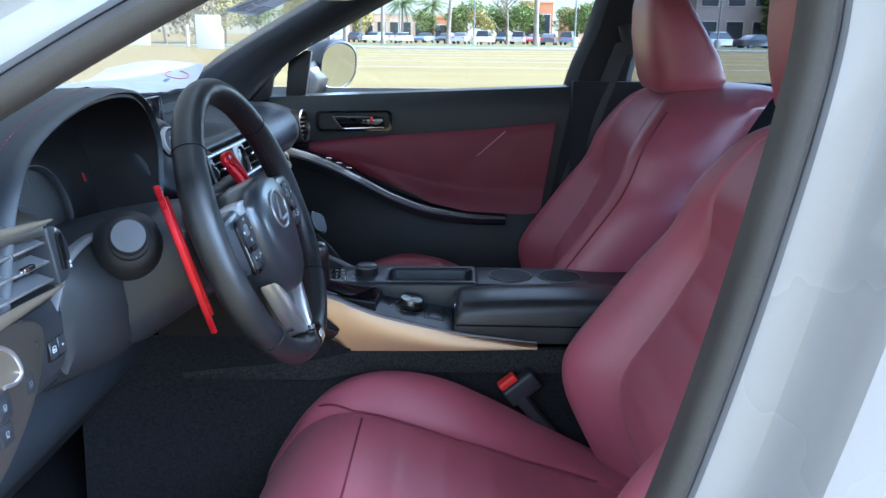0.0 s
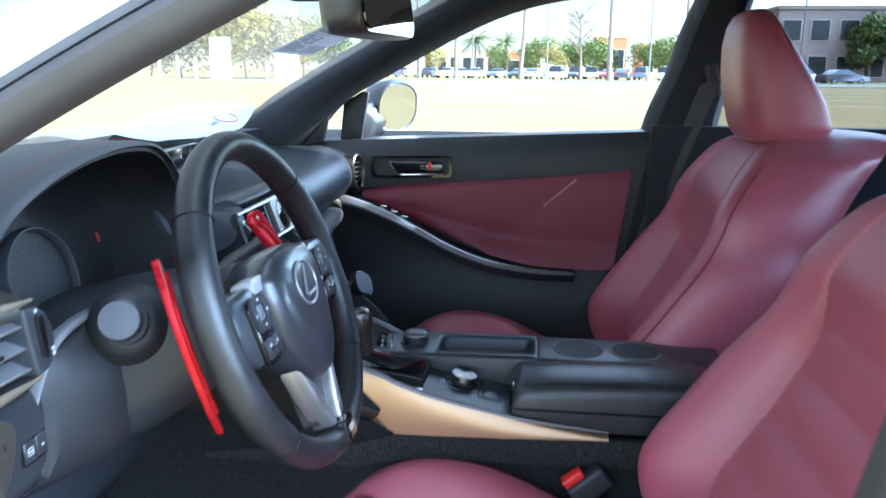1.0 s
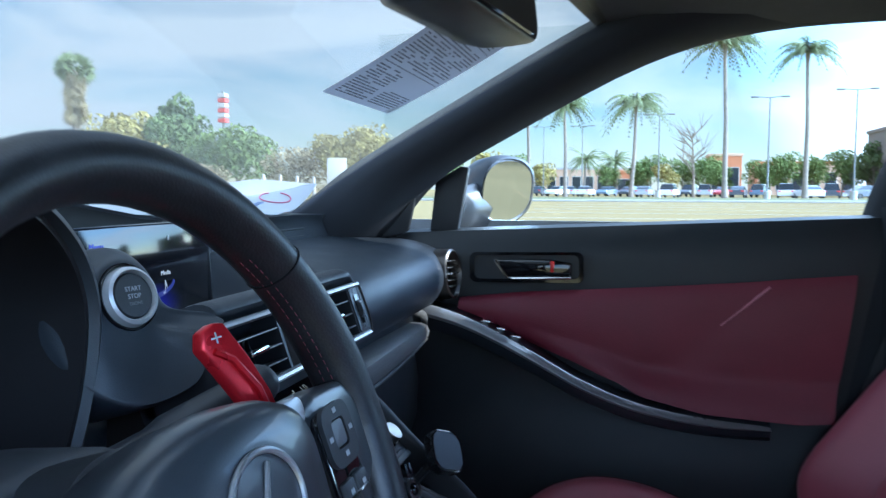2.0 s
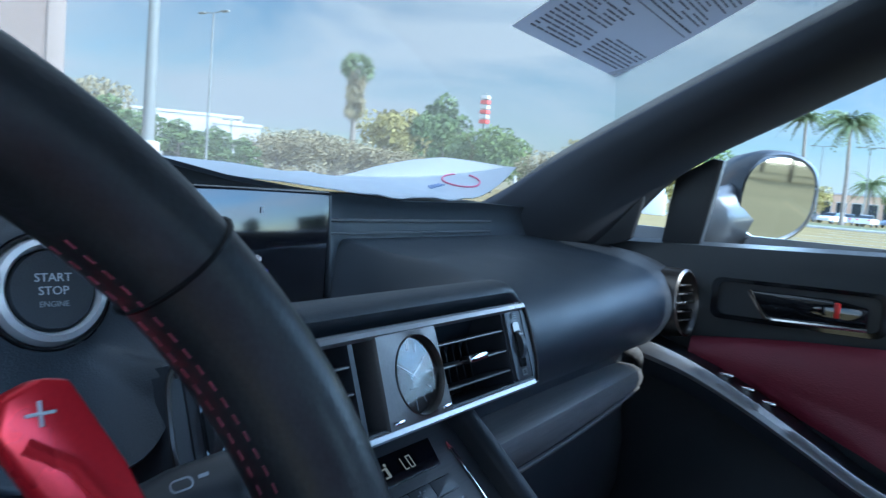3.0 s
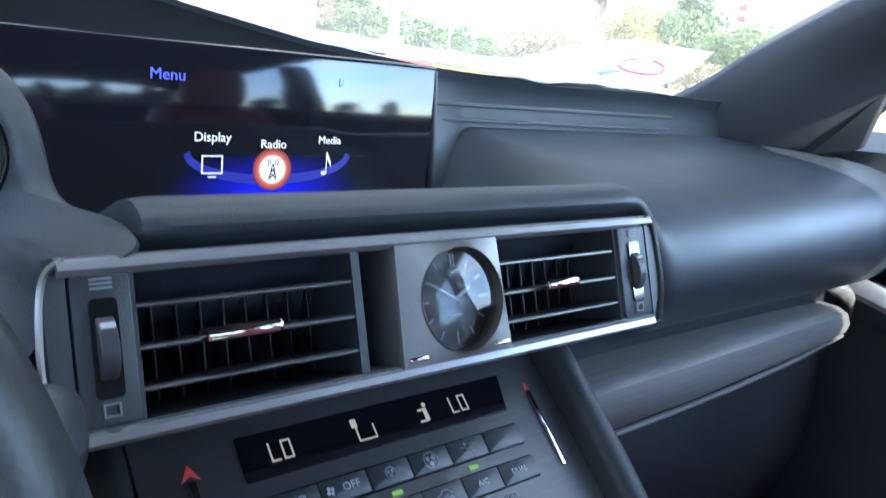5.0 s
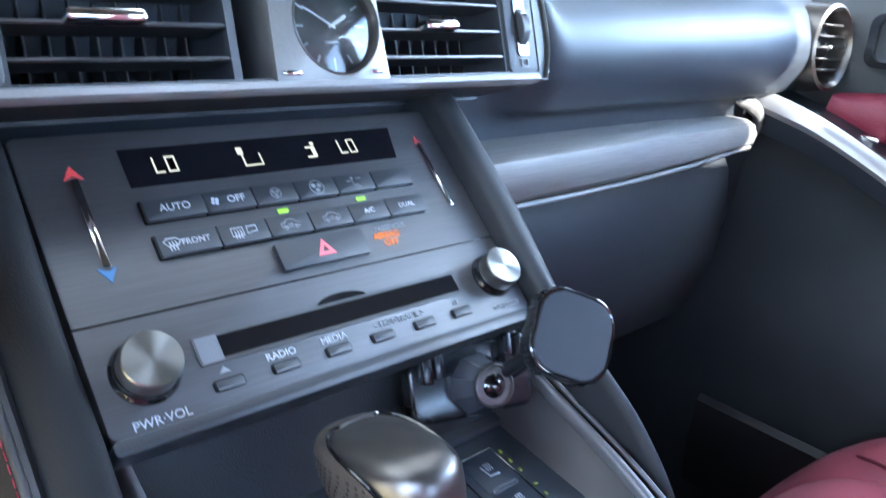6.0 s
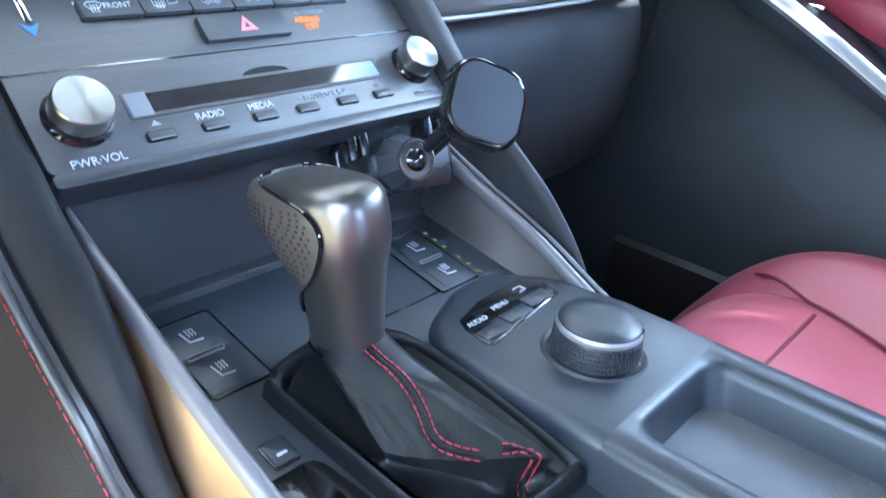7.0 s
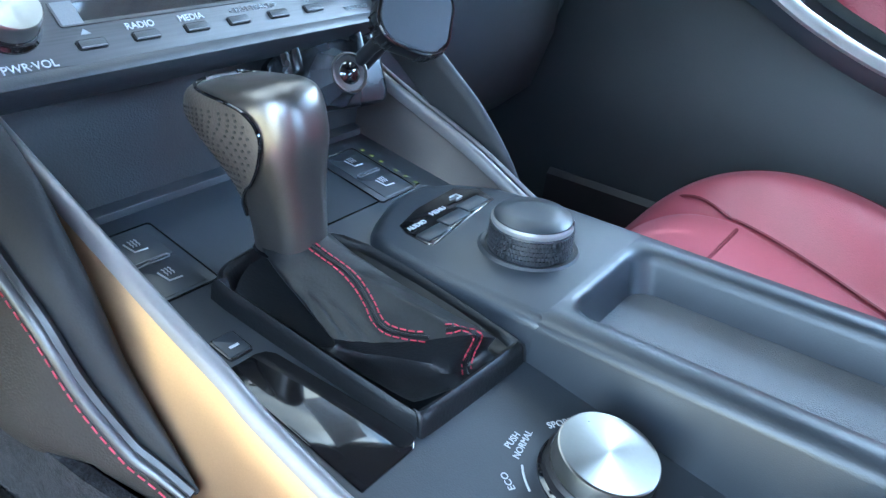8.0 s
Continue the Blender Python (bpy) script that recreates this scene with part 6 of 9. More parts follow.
def seven(geo, x, y, w, h, segs, m):
    """Strokes of one seven-segment character."""
    t = 0.0007
    where = {"a": (x, y + h, x + w, y + h), "d": (x, y, x + w, y), "g": (x, y + h / 2, x + w, y + h / 2), "f": (x, y + h / 2, x, y + h), "e": (x, y, x, y + h / 2), "b": (x + w, y + h / 2, x + w, y + h), "c": (x + w, y, x + w, y + h / 2)}
    for s in segs:
        x0, y0, x1, y1 = where[s]
        geo.prism(rect(x0 - t / 2 - (0 if x0 != x1 else 0), y0 - t / 2, x1 + t / 2, y1 + t / 2), 0.0006, 0.0009, m)


for u in (-0.0580, 0.0420):
    geo = Geo()
    seven(geo, u, -0.0042, 0.0036, 0.0078, "def", pm)
    part("display_character", geo, M_LCD, lcd)
    geo = Geo()
    seven(geo, u + 0.0060, -0.0042, 0.0040, 0.0078, "abcdef", pm)
    part("display_character", geo, M_LCD, lcd)
geo = Geo()
for x0, y0, x1, y1 in ((-0.0165, 0.0010, -0.0135, 0.0050), (-0.0150, -0.0055, -0.0142, 0.0010), (-0.0150, -0.0060, -0.0050, -0.0053), (-0.0056, -0.0060, -0.0050, 0.0010)):
    geo.prism(rect(x0, y0, x1, y1), 0.0006, 0.0009, pm)
part("fan_symbol", geo, M_LCD, lcd)
geo = Geo()
geo.prism(disc(0.0262, 0.0035, 0.0012, 10), 0.0006, 0.0009, pm)
for x0, y0, x1, y1 in ((0.0245, -0.0045, 0.0268, 0.0020), (0.0215, 0.0008, 0.0245, 0.0018), (0.0210, -0.0050, 0.0262, -0.0040)):
    geo.prism(rect(x0, y0, x1, y1), 0.0006, 0.0009, pm)
part("airflow_symbol", geo, M_LCD, lcd)

def stroke(geo, pts, shut=False):
    geo.tube([pm @ Vector((x, y, 0.0027)) for x, y in pts], 0.00032, 5, None, 1.0, shut)


def key_symbol(x, y, which):
    """The small print of one climate key."""
    g = Geo()
    if which in (1, 2, 3):
        r = (0, 0.0016, 0.0016, 0.0023)[which]
        for a in range(3 if which > 1 else 4):
            q = a * 6.283 / (3 if which > 1 else 4) + 0.5
            g.prism(disc(x + r * 0.8 * math.cos(q), y + r * 0.8 * math.sin(q), r * 0.55, 8), 0.0026, 0.0028, pm)
        if which > 1:
            stroke(g, disc(x, y, r * 1.7, 16), True)
    elif which == 4:
        g.prism(disc(x - 0.0012, y + 0.0024, 0.0009, 8), 0.0026, 0.0028, pm)
        stroke(g, [(x - 0.0016, y + 0.0010), (x - 0.0014, y - 0.0016), (x + 0.0012, y - 0.0018), (x + 0.0022, y - 0.0034)])
        stroke(g, [(x - 0.0050, y + 0.0010), (x - 0.0026, y + 0.0008)])
        stroke(g, [(x + 0.0014, y + 0.0020), (x + 0.0042, y + 0.0020), (x + 0.0034, y + 0.0028)])
    elif which in (10, 11):
        if which == 10:
            stroke(g, [(x - 0.0038, y + 0.0012), (x - 0.0020, y + 0.0026), (x + 0.0020, y + 0.0026), (x + 0.0038, y + 0.0012), (x + 0.0022, y - 0.0010), (x - 0.0022, y - 0.0010)], True)
        else:
            stroke(g, [(x - 0.0062, y - 0.0018), (x - 0.0062, y + 0.0024), (x - 0.0006, y + 0.0024), (x - 0.0006, y - 0.0018)], True)
            stroke(g, [(x + 0.0012, y - 0.0010), (x + 0.0016, y + 0.0024), (x + 0.0062, y + 0.0024), (x + 0.0062, y - 0.0004)], True)
        for a in (-1, 0, 1):
            b = x + 0.0014 * a - (0.0034 if which == 11 else 0.0)
            stroke(g, [(b, y + 0.0010), (b + 0.0004, y - 0.0006), (b - 0.0003, y - 0.0018), (b + 0.0002, y - 0.0032)])
    else:
        stroke(g, [(x - 0.0050, y - 0.0014), (x - 0.0048, y + 0.0004), (x - 0.0026, y + 0.0010), (x - 0.0012, y + 0.0026), (x + 0.0018, y + 0.0026), (x + 0.0034, y + 0.0010), (x + 0.0050, y + 0.0004), (x + 0.0050, y - 0.0014)], True)
        for b in (-0.0028, 0.0028):
            stroke(g, disc(x + b, y - 0.0016, 0.0009, 10), True)
        stroke(g, [(x - 0.0012, y - 0.0002), (x + 0.0014, y - 0.0002), (x + 0.0006, y + 0.0006)])
    return g


rows_of_keys = [(-0.0290, -0.0188, ["AUTO", "OFF", "", "", "", ""]), (-0.0468, -0.0365, ["FRONT", "", "", "", "A/C", "DUAL"])]
for v0, v1, texts in rows_of_keys:
    part("key_well", Geo().prism(rect(-0.0720, v0 - 0.0008, 0.0770, v1 + 0.0008, 0.001), -0.001, 0.0004, pm), M_GLOSS, stack)
    cuts = [-0.0712, -0.0435, -0.0190, 0.0040, 0.0275, 0.0510, 0.0765]
    for k, t in enumerate(texts):
        key = part("key", Geo().prism(rect(cuts[k] + 0.0004, v0, cuts[k + 1] - 0.0004, v1, 0.0008), -0.001, 0.0026, pm, 0.0008), M_HARD, stack, "dark climate key")
        c = (cuts[k] + cuts[k + 1]) / 2
        if t:
            words("key_word", t, 0.0051 if t in ("AUTO", "OFF") else 0.0040, pm @ spot(c + (0.003 if t in ("FRONT", "OFF") else 0), (v0 + v1) / 2, 0.0026), M_PRINT, key)
        if t in ("FRONT", "OFF", "") and not (k == 5 and v0 > -0.03):
            off, mid_v = c - (0.0075 if t else 0.0), (v0 + v1) / 2
            sym = key_symbol(off, mid_v, k if v0 > -0.03 else 10 + k)
            part("key_symbol", sym, M_PRINT_DIM if k > 1 else M_PRINT, key)
for u in (-0.0065, 0.0395):
    part("indicator", Geo().prism(rect(u - 0.0028, -0.0340, u + 0.0028, -0.0318, 0.0004), 0.0, 0.0006, pm), M_LED_GREEN, stack, "lit green indicator")
haz = part("hazard_key", Geo().prism(rect(-0.0205, -0.0648, 0.0285, -0.0506, 0.001), -0.001, 0.0032, pm, 0.0012), M_HARD, stack, "dark hazard key with a red triangle")
tri = Geo()
big = [(0.0040 + 0.0058 * math.cos(radians(a)), -0.0585 + 0.0058 * math.sin(radians(a))) for a in (210, 330, 90)]
small = [(0.0040 + 0.0022 * math.cos(radians(a)), -0.0585 + 0.0022 * math.sin(radians(a))) for a in (210, 330, 90)]
ring_prism(tri, big, small, 0.0030, 0.0036, pm)
part("hazard_triangle", tri, material("pink_red_print", (0.75, 0.16, 0.18), 0.5), haz)
words("airbag_note", "PASSENGER", 0.0038, pm @ spot(0.0480, -0.0520, 0.0002), M_PRINT_DIM, stack)
words("airbag_note", "AIRBAG", 0.0048, pm @ spot(0.0440, -0.0560, 0.0002), M_LED_ORANGE, stack)
words("airbag_note", "OFF", 0.0052, pm @ spot(0.0450, -0.0605, 0.0002), M_LED_ORANGE, stack)
# temperature sliders
for u in (-0.0930, 0.0957):
    bar = part("slider_bar", Geo().prism(rect(u - 0.0016, -0.0460, u + 0.0016, -0.0035, 0.0008), -0.001, 0.0012, pm, 0.0006), M_CHROME, stack, "slim chrome temperature slider")
for u, k in ((-0.0930, 1.0), (0.0957, 0.55)):
    part("warm_arrow", Geo().prism([(u - 0.0040 * k, -0.0035), (u, -0.0012), (u + 0.0040 * k, -0.0035), (u, 0.0035 * k)], 0.0, 0.0006, pm), M_RED_MARK, stack, "red up arrow")
part("cool_arrow", Geo().prism([(-0.0970, -0.0460), (-0.0930, -0.0530), (-0.0890, -0.0460), (-0.0930, -0.0480)][::-1], 0.0, 0.0006, pm), M_BLUE_MARK, stack, "blue down arrow")
# disc slot, knobs, audio keys
slot = Geo()
ring_prism(slot, rect(-0.0725, -0.0972, 0.0725, -0.0842, 0.001), rect(-0.0705, -0.0955, 0.0705, -0.0858, 0.001), -0.002, 0.0006, pm)
part("disc_slot_frame", slot, M_BRUSHED, stack)
part("disc_slot", Geo().prism(rect(-0.0705, -0.0955, 0.0705, -0.0858), -0.001, 0.0003, pm), M_GLOSS, stack, "black disc slot")
part("disc_slot_notch", Geo().prism([(0.002 + 0.014 * math.cos(math.pi * k / 14), -0.0850 + 0.0045 * math.sin(math.pi * k / 14)) for k in range(15)], 0.0, 0.0005, pm), M_GLOSS, stack)
part("slot_window", Geo().prism(rect(-0.0715, -0.0965, -0.0620, -0.0850), 0.0, 0.0007, pm), M_GREY_PL, stack)
SPIN = material("spun_aluminium_top", (0.30, 0.292, 0.272), 0.32, metal=1.0, vary=0.04, scale=60)


SPIN_FACE = SPIN.copy()
SPIN_FACE.name = "turned_aluminium_face"
spin_b = SPIN_FACE.node_tree.nodes["Principled BSDF"]
spin_t = SPIN_FACE.node_tree.nodes.new("ShaderNodeTangent")
spin_t.direction_type, spin_t.axis = "RADIAL", "Z"
SPIN_FACE.node_tree.links.new(spin_t.outputs["Tangent"], spin_b.inputs["Tangent"])
spin_b.inputs["Anisotropic"].default_value = 0.85


def turned_knob(name, m, r, h, parent, label, knurl=False, skirt=M_GLOSS):
    """A round knob on a dark skirt, with a spun metal cap."""
    k = part_local(name, Geo().lathe([(r * 1.16, 0.0), (r * 1.16, 0.001), (r * 1.08, 0.0022), (r * 1.04, 0.003), (r * 1.04, h * 0.35)], 48), skirt, parent, m, label)
    cap = Geo().lathe([(r * 0.9, h * 0.2), (r, h * 0.25), (r, h - 0.0018), (r * 0.985, h - 0.0006), (r * 0.95, h - 0.0002)], 64)
    # the turned face: fine radial facets that catch the light as a fan
    n = 144
    rim_z = [0.00006 * math.sin(3 * 2 * math.pi * j / n + 0.6) for j in range(n)]
    face = Geo()
    face.add([(r * 0.95 * math.cos(2 * math.pi * j / n), r * 0.95 * math.sin(2 * math.pi * j / n), h + rim_z[j] * r / 0.012) for j in range(n)] + [(0, 0, h)], [(j, (j + 1) % n, n) for j in range(n)])
    part_local("cap", cap, SPIN, k, m, "spun aluminium cap")
    part_local("turned_face", face, SPIN_FACE, k, m, "turned aluminium face", 180)
    return k


for u, r in ((-0.0935, 0.0118), (0.0965, 0.0108)):
    kn = turned_knob("audio_knob", pm @ spot(u, -0.0925, 0.0), r, 0.013, stack, "round aluminium audio knob")
words("knob_word", "PWR·VOL", 0.0052, pm @ spot(-0.0935, -0.1125, 0.0002), M_PRINT, stack)
words("knob_word", "TUNE·FOLD", 0.0036, pm @ spot(0.0960, -0.1105, 0.0002), M_PRINT_DIM, stack)
for k, (u, t) in enumerate(((-0.0640, ""), (-0.0380, "RADIO"), (-0.0110, "MEDIA"), (0.0140, ""), (0.0400, ""), (0.0650, ""))):
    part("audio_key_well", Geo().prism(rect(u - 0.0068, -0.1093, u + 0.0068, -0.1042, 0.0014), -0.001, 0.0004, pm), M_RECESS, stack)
    part("audio_key", Geo().prism(rect(u - 0.0060, -0.1085, u + 0.0060, -0.1050, 0.001), -0.001, 0.0014, pm, 0.0006), M_HARD, stack)
    part("key_rim", Geo().tube([pm @ Vector((u + a, -0.1085, 0.0012)) for a in (-0.0058, 0.0058)], 0.0004, 6), M_GREY_PL, stack)
    if t:
        words("key_word", t, 0.0047, pm @ spot(u, -0.1012, 0.0002), M_PRINT, stack)
part("eject_symbol", Geo().prism([(-0.0664, -0.1018), (-0.0616, -0.1018), (-0.0640, -0.0990)], 0.0, 0.0004, pm), M_PRINT_DIM, stack)
words("key_word", "< PRST·TRACK >", 0.0042, pm @ spot(0.0270, -0.1012, 0.0002), M_PRINT_DIM, stack)
words("key_word", "AF", 0.0036, pm @ spot(0.0640, -0.1012, 0.0002), M_PRINT_DIM, stack)
# side rails of the stack and the cubby below it
for side, y in ((1, 0.1225),):
    tail = [(-0.096, y, 0.722), (-0.080, y + 0.003, 0.694), (-0.069, y + 0.008, 0.668)] if side < 0 else [(-0.078, y, 0.708), (-0.045, y + 0.009, 0.674), (-0.020, y + 0.016, 0.648), (0.004, y + 0.022, 0.612), (0.018, y + 0.022, 0.575)]
    path = smooth_path([(-0.200, y, 0.815), (-0.166, y, 0.788), (-0.120, y, 0.748)] + tail, 5)
    rows = []
    for i, p in enumerate(path):
        d = (path[min(i + 1, len(path) - 1)] - path[max(i - 1, 0)]).normalized()
        nrm = Vector((-d.z, 0, d.x))
        nrm = nrm if nrm.z > 0 else -nrm
        a = 0.0095 * (min(1.0, 0.35 + 0.65 * (len(path) - 1 - i) / 10) if side < 0 else interp(p.x, [(-0.10, 1.0), (-0.06, 0.5), (0.02, 0.35)]))
        rows.append([p + Vector((0, y1 * a, 0)) + nrm * z1 for y1, z1 in ((-1, -0.02), (-1, 0.002), (-0.75, 0.006), (-0.3, 0.008), (0.3, 0.008), (0.75, 0.006), (1, 0.002), (1, -0.02))])
    part("side_rail", Geo().loft(rows), M_KNEE, stack, "dull black side rail", 60)
part("cubby_wall", Geo().sheet([[(-0.112 + 0.024 * (1 - j / 4) ** 1, -0.125 + 0.25 * i / 10, 0.630 + 0.085 * j / 4) for j in range(5)] for i in range(11)], 0.006), M_GLOVE, stack, "black leather-grained cubby wall")

# ---- console ----
DK = Matrix(((1, 0, 0, 0), (0, 1, 0, 0), (-0.175, 0, 1, 0.6142), (0, 0, 0, 1)))
MD = Matrix(((1, 0, 0, 0), (0, 1, 0, 0), (0.012, 0, 1, 0.6165), (0, 0, 0, 1)))
console = thing("centre_console", (0.1, 0.0, 0.24), "charcoal centre console with silver-edged sides and padded armrest", "console")
part("deck", Geo().prism([(-0.092, -0.102), (0.255, -0.097), (0.255, 0.118), (-0.092, 0.118)], -0.02, 0.0, DK), M_DECK, console, "charcoal console deck")
part("deck_seam", Geo().prism(rect(-0.0240, -0.092, -0.0230, 0.090), 0.0, 0.0003, DK), M_GLOSS, console)
part("deck_step", Geo().prism(rect(-0.096, -0.095, -0.082, 0.105, 0.003), -0.01, 0.004, DK, 0.002), M_HARD, console)
for y0, y1, side in ((-0.0845, -0.0560, -1), (0.0545, 0.0845, 1)):
    pad = part("heater_switch_plate", Geo().prism(rect(-0.0715, y0, -0.0215, y1, 0.002), -0.001, 0.0003, DK, 0.0002), M_DECK, console, "charcoal heated seat switch plate")
    edge_line = Geo()
    ring_prism(edge_line, rect(-0.0720, y0 - 0.0005, -0.0210, y1 + 0.0005, 0.002), rect(-0.0712, y0 + 0.0003, -0.0218, y1 - 0.0003, 0.002), 0.0, 0.0006, DK)
    part("plate_outline", edge_line, M_GLOSS, pad)
    yc = (y0 + y1) / 2 - side * -0.002
    for x0, x1 in ((-0.0700, -0.0475), (-0.0455, -0.0235)):
        k = part("heater_key", Geo().prism(rect(x0, yc - 0.0115, x1, yc + 0.0115, 0.001), 0.0, 0.0007, DK, 0.0003), M_DECK, pad)
        seat_sym = Geo()
        xm = (x0 + x1) / 2
        seat_sym.tube([(xm - 0.004, yc - 0.003, 0.0008), (xm + 0.003, yc - 0.002, 0.0008), (xm + 0.0035, yc + 0.0042, 0.0008)], 0.0005, 5, DK)
        for w in range(3):
            seat_sym.tube([(xm - 0.005 + 0.0012 * a, yc - 0.0005 + 0.0016 * w + 0.0005 * (a % 2), 0.0008) for a in range(5)], 0.00035, 5, DK)
        part("seat_symbol", seat_sym, M_PRINT, k)
    bar = Geo()
    ring_prism(bar, rect(-0.0478, yc - 0.009, -0.0452, yc + 0.009, 0.0012), rect(-0.0474, yc - 0.0086, -0.0456, yc + 0.0086, 0.0008), 0.0003, 0.0013, DK)
    part("key_divider", bar, M_GREY_PL, pad)
    dots = Geo()
    for k in range(6):
        dots.rbox((0.0022, 0.0022, 0.0004), (-0.066 + 0.0075 * k + (0.004 if k > 2 else 0), yc + side * 0.0160, 0.0011), 0.0002, 1, DK)
    part("level_lamps", dots, M_GLOSS if side < 0 else M_GREEN_DOT, pad)
part("side_lid", Geo().prism([(0.024, -0.0915), (0.097, -0.0925), (0.0972, -0.0640), (0.0945, -0.0600), (0.0905, -0.0590), (0.0290, -0.0690), (0.0255, -0.0715), (0.0240, -0.0760)], -0.001, 0.0009, DK, 0.0005), M_GLOSS, console, "piano black lid")
part("release_key", Geo().prism(rect(0.008, -0.0860, 0.0215, -0.0740, 0.0015), -0.001, 0.0010, DK, 0.0004), M_GLOSS, console)
part("release_key_face", Geo().prism(rect(0.0088, -0.0852, 0.0207, -0.0748, 0.0012), 0.0, 0.0016, DK, 0.0004), M_DECK, console)
part("key_dash", Geo().rbox((0.0012, 0.0045, 0.0003), (0.0165, -0.080, 0.0018), 0, 1, DK), M_PRINT, console)
part("rear_key", Geo().prism(rect(0.186, -0.058, 0.210, 0.004, 0.003), -0.001, 0.0012, DK, 0.0005), M_DECK, console)
line = Geo()
ring_prism(line, rect(0.180, -0.0640, 0.216, -0.0050, 0.004), rect(0.181, -0.0630, 0.215, -0.0060, 0.004), 0.0, 0.0004, DK)
part("rear_key_joint", line, M_GLOSS, console)

# drive mode knob
dkm = Matrix.Translation((0.1535, -0.0215, 0.6142 - 0.175 * 0.1535)) @ pose(0, 0, 0, 0, 9.9, 0)
drive = turned_knob("drive_mode_knob", dkm, 0.0203, 0.0165, console, "spun aluminium drive mode knob")
part_local("skirt", Geo().lathe([(0.0222, 0.0), (0.0222, 0.006), (0.0209, 0.0075)], 60), M_LINING, drive, dkm)
# remote controller module with tray
MOD = [(-0.020, 0.056), (-0.010, 0.033), (-0.001, 0.020), (0.012, 0.0135), (0.04, 0.0120), (0.1075, 0.0125), (0.1075, 0.127), (0.05, 0.127), (0.01, 0.119), (-0.012, 0.104), (-0.022, 0.088), (-0.024, 0.072)]
part("controller_module", Geo().prism(MOD[::-1], -0.035, 0.003, MD, 0.007, 4), M_DECK, console, "charcoal controller module", 60)
rim_o = rect(0.060, 0.0125, 0.275, 0.1270, 0.006, 6)
rim_i = rect(0.108, 0.0330, 0.262, 0.1060, 0.012, 6)
rows = []
for o, k, z in ((0.0, 1, -0.05), (0.0, 1, -0.004), (0.0015, 1, 0.0), (0.005, 1, 0.0027)):
    rows.append([(x + (o if x < 0.19 else -o), y + (o if y < 0.07 else -o), z) for x, y in rim_o])
for o, z in ((-0.004, 0.0027), (-0.001, 0.0005), (0.0, -0.004), (0.004, -0.018)):
    rows.append([(x + (o if x < 0.19 else -o), y + (o if y < 0.07 else -o), z) for x, y in rim_i])
tray = part("tray", Geo().loft(rows, True, False, MD), M_DECK, console, "charcoal storage tray", 60)
floor_geo = Geo()
floor_geo.prism(rect(0.110, 0.035, 0.260, 0.104, 0.008), -0.024, -0.0182, MD)
M_MAT = material("ribbed_grey_rubber", (0.10, 0.105, 0.112), 0.45, vary=0.15, scale=40, grain=0.9, grain_scale=1400)
part("tray_mat", floor_geo, M_MAT, tray, "ribbed grey rubber mat")
rmat = Matrix.Translation((0.0650, 0.0665, 0.6198)) @ Matrix.Diagonal((1, 1, 1.22, 1))
remote = part_local("controller_knob", Geo().lathe([(0.0205, 0.0), (0.0205, 0.0115), (0.0198, 0.0125), (0.0196, 0.0150), (0.0180, 0.0162), (0.010, 0.0168), (0.0003, 0.0169)], 48), M_DECK, console, rmat, "black controller knob with a silver ring")
part_local("silver_ring", Geo().lathe([(0.0203, 0.0117), (0.0208, 0.0124), (0.0208, 0.0136), (0.0200, 0.0146), (0.0195, 0.0117)], 60), M_STRIP, remote, rmat)
kn = Geo()
for row in range(5):
    for k in range(72):
        a = 2 * math.pi * (k + 0.5 * (row % 2)) / 72
        kn.rbox((0.0012, 0.0013, 0.0017), (0.0207, 0, 0.0020 + 0.0020 * row), 0, 1, pose(0, 0, 0, 0, 0, math.degrees(a)))
part_local("knurling", kn, M_HARD, remote, rmat)["kind"] = "stuff"
part_local("knob_collar", Geo().lathe([(0.0225, -0.002), (0.0225, 0.0012), (0.0245, 0.0016), (0.0262, 0.0)], 60), M_HARD, remote, rmat)
kb = part("button_strip", Geo().prism([(0.004, 0.038), (0.012, 0.0335), (0.027, 0.032), (0.030, 0.034), (0.021, 0.102), (0.008, 0.106), (-0.004, 0.096), (-0.002, 0.060)][::-1], 0.002, 0.0038, MD, 0.001), M_GLOSS, console, "black menu button strip")
for k, (y, t) in enumerate(((0.0435, "AUDIO"), (0.065, "MENU"), (0.0865, ""))):
    b = part("menu_button", Geo().rbox((0.0085, 0.0200, 0.0016), (0.0225 - 0.003 * k, y, 0.0040), 0.0006, 2, MD), M_DECK, kb)
    if t:
        words("button_word", t, 0.0046, MD @ spot(0.0115 - 0.0028 * k, y, 0.0040) @ pose(0, 0, 0, 0, 0, 90), M_PRINT, kb)
    else:
        part("back_symbol", Geo().tube([(0.003, y - 0.003, 0.0041), (0.003, y + 0.003, 0.0041), (0.007, y + 0.003, 0.0041), (0.007, y - 0.002, 0.0041)], 0.0005, 5, MD), M_PRINT, kb)
# armrest box and cup holders
arm = Geo()
rows = []
for x, top, low in ((0.233, 0.598, 0.57), (0.237, 0.610, 0.56), (0.249, 0.618, 0.55), (0.30, 0.622, 0.55), (0.40, 0.626, 0.55), (0.50, 0.628, 0.55), (0.56, 0.62, 0.55)):
    rows.append([(x, -0.093, low), (x, -0.096, top - 0.020), (x, -0.090, top - 0.006), (x, -0.078, top), (x, -0.02, top + 0.001), (x, 0.006, top), (x, 0.011, top - 0.006), (x, 0.012, low)])
part("armrest_lid", arm.loft(rows), M_LEATHER, console, "black padded armrest lid", 60)
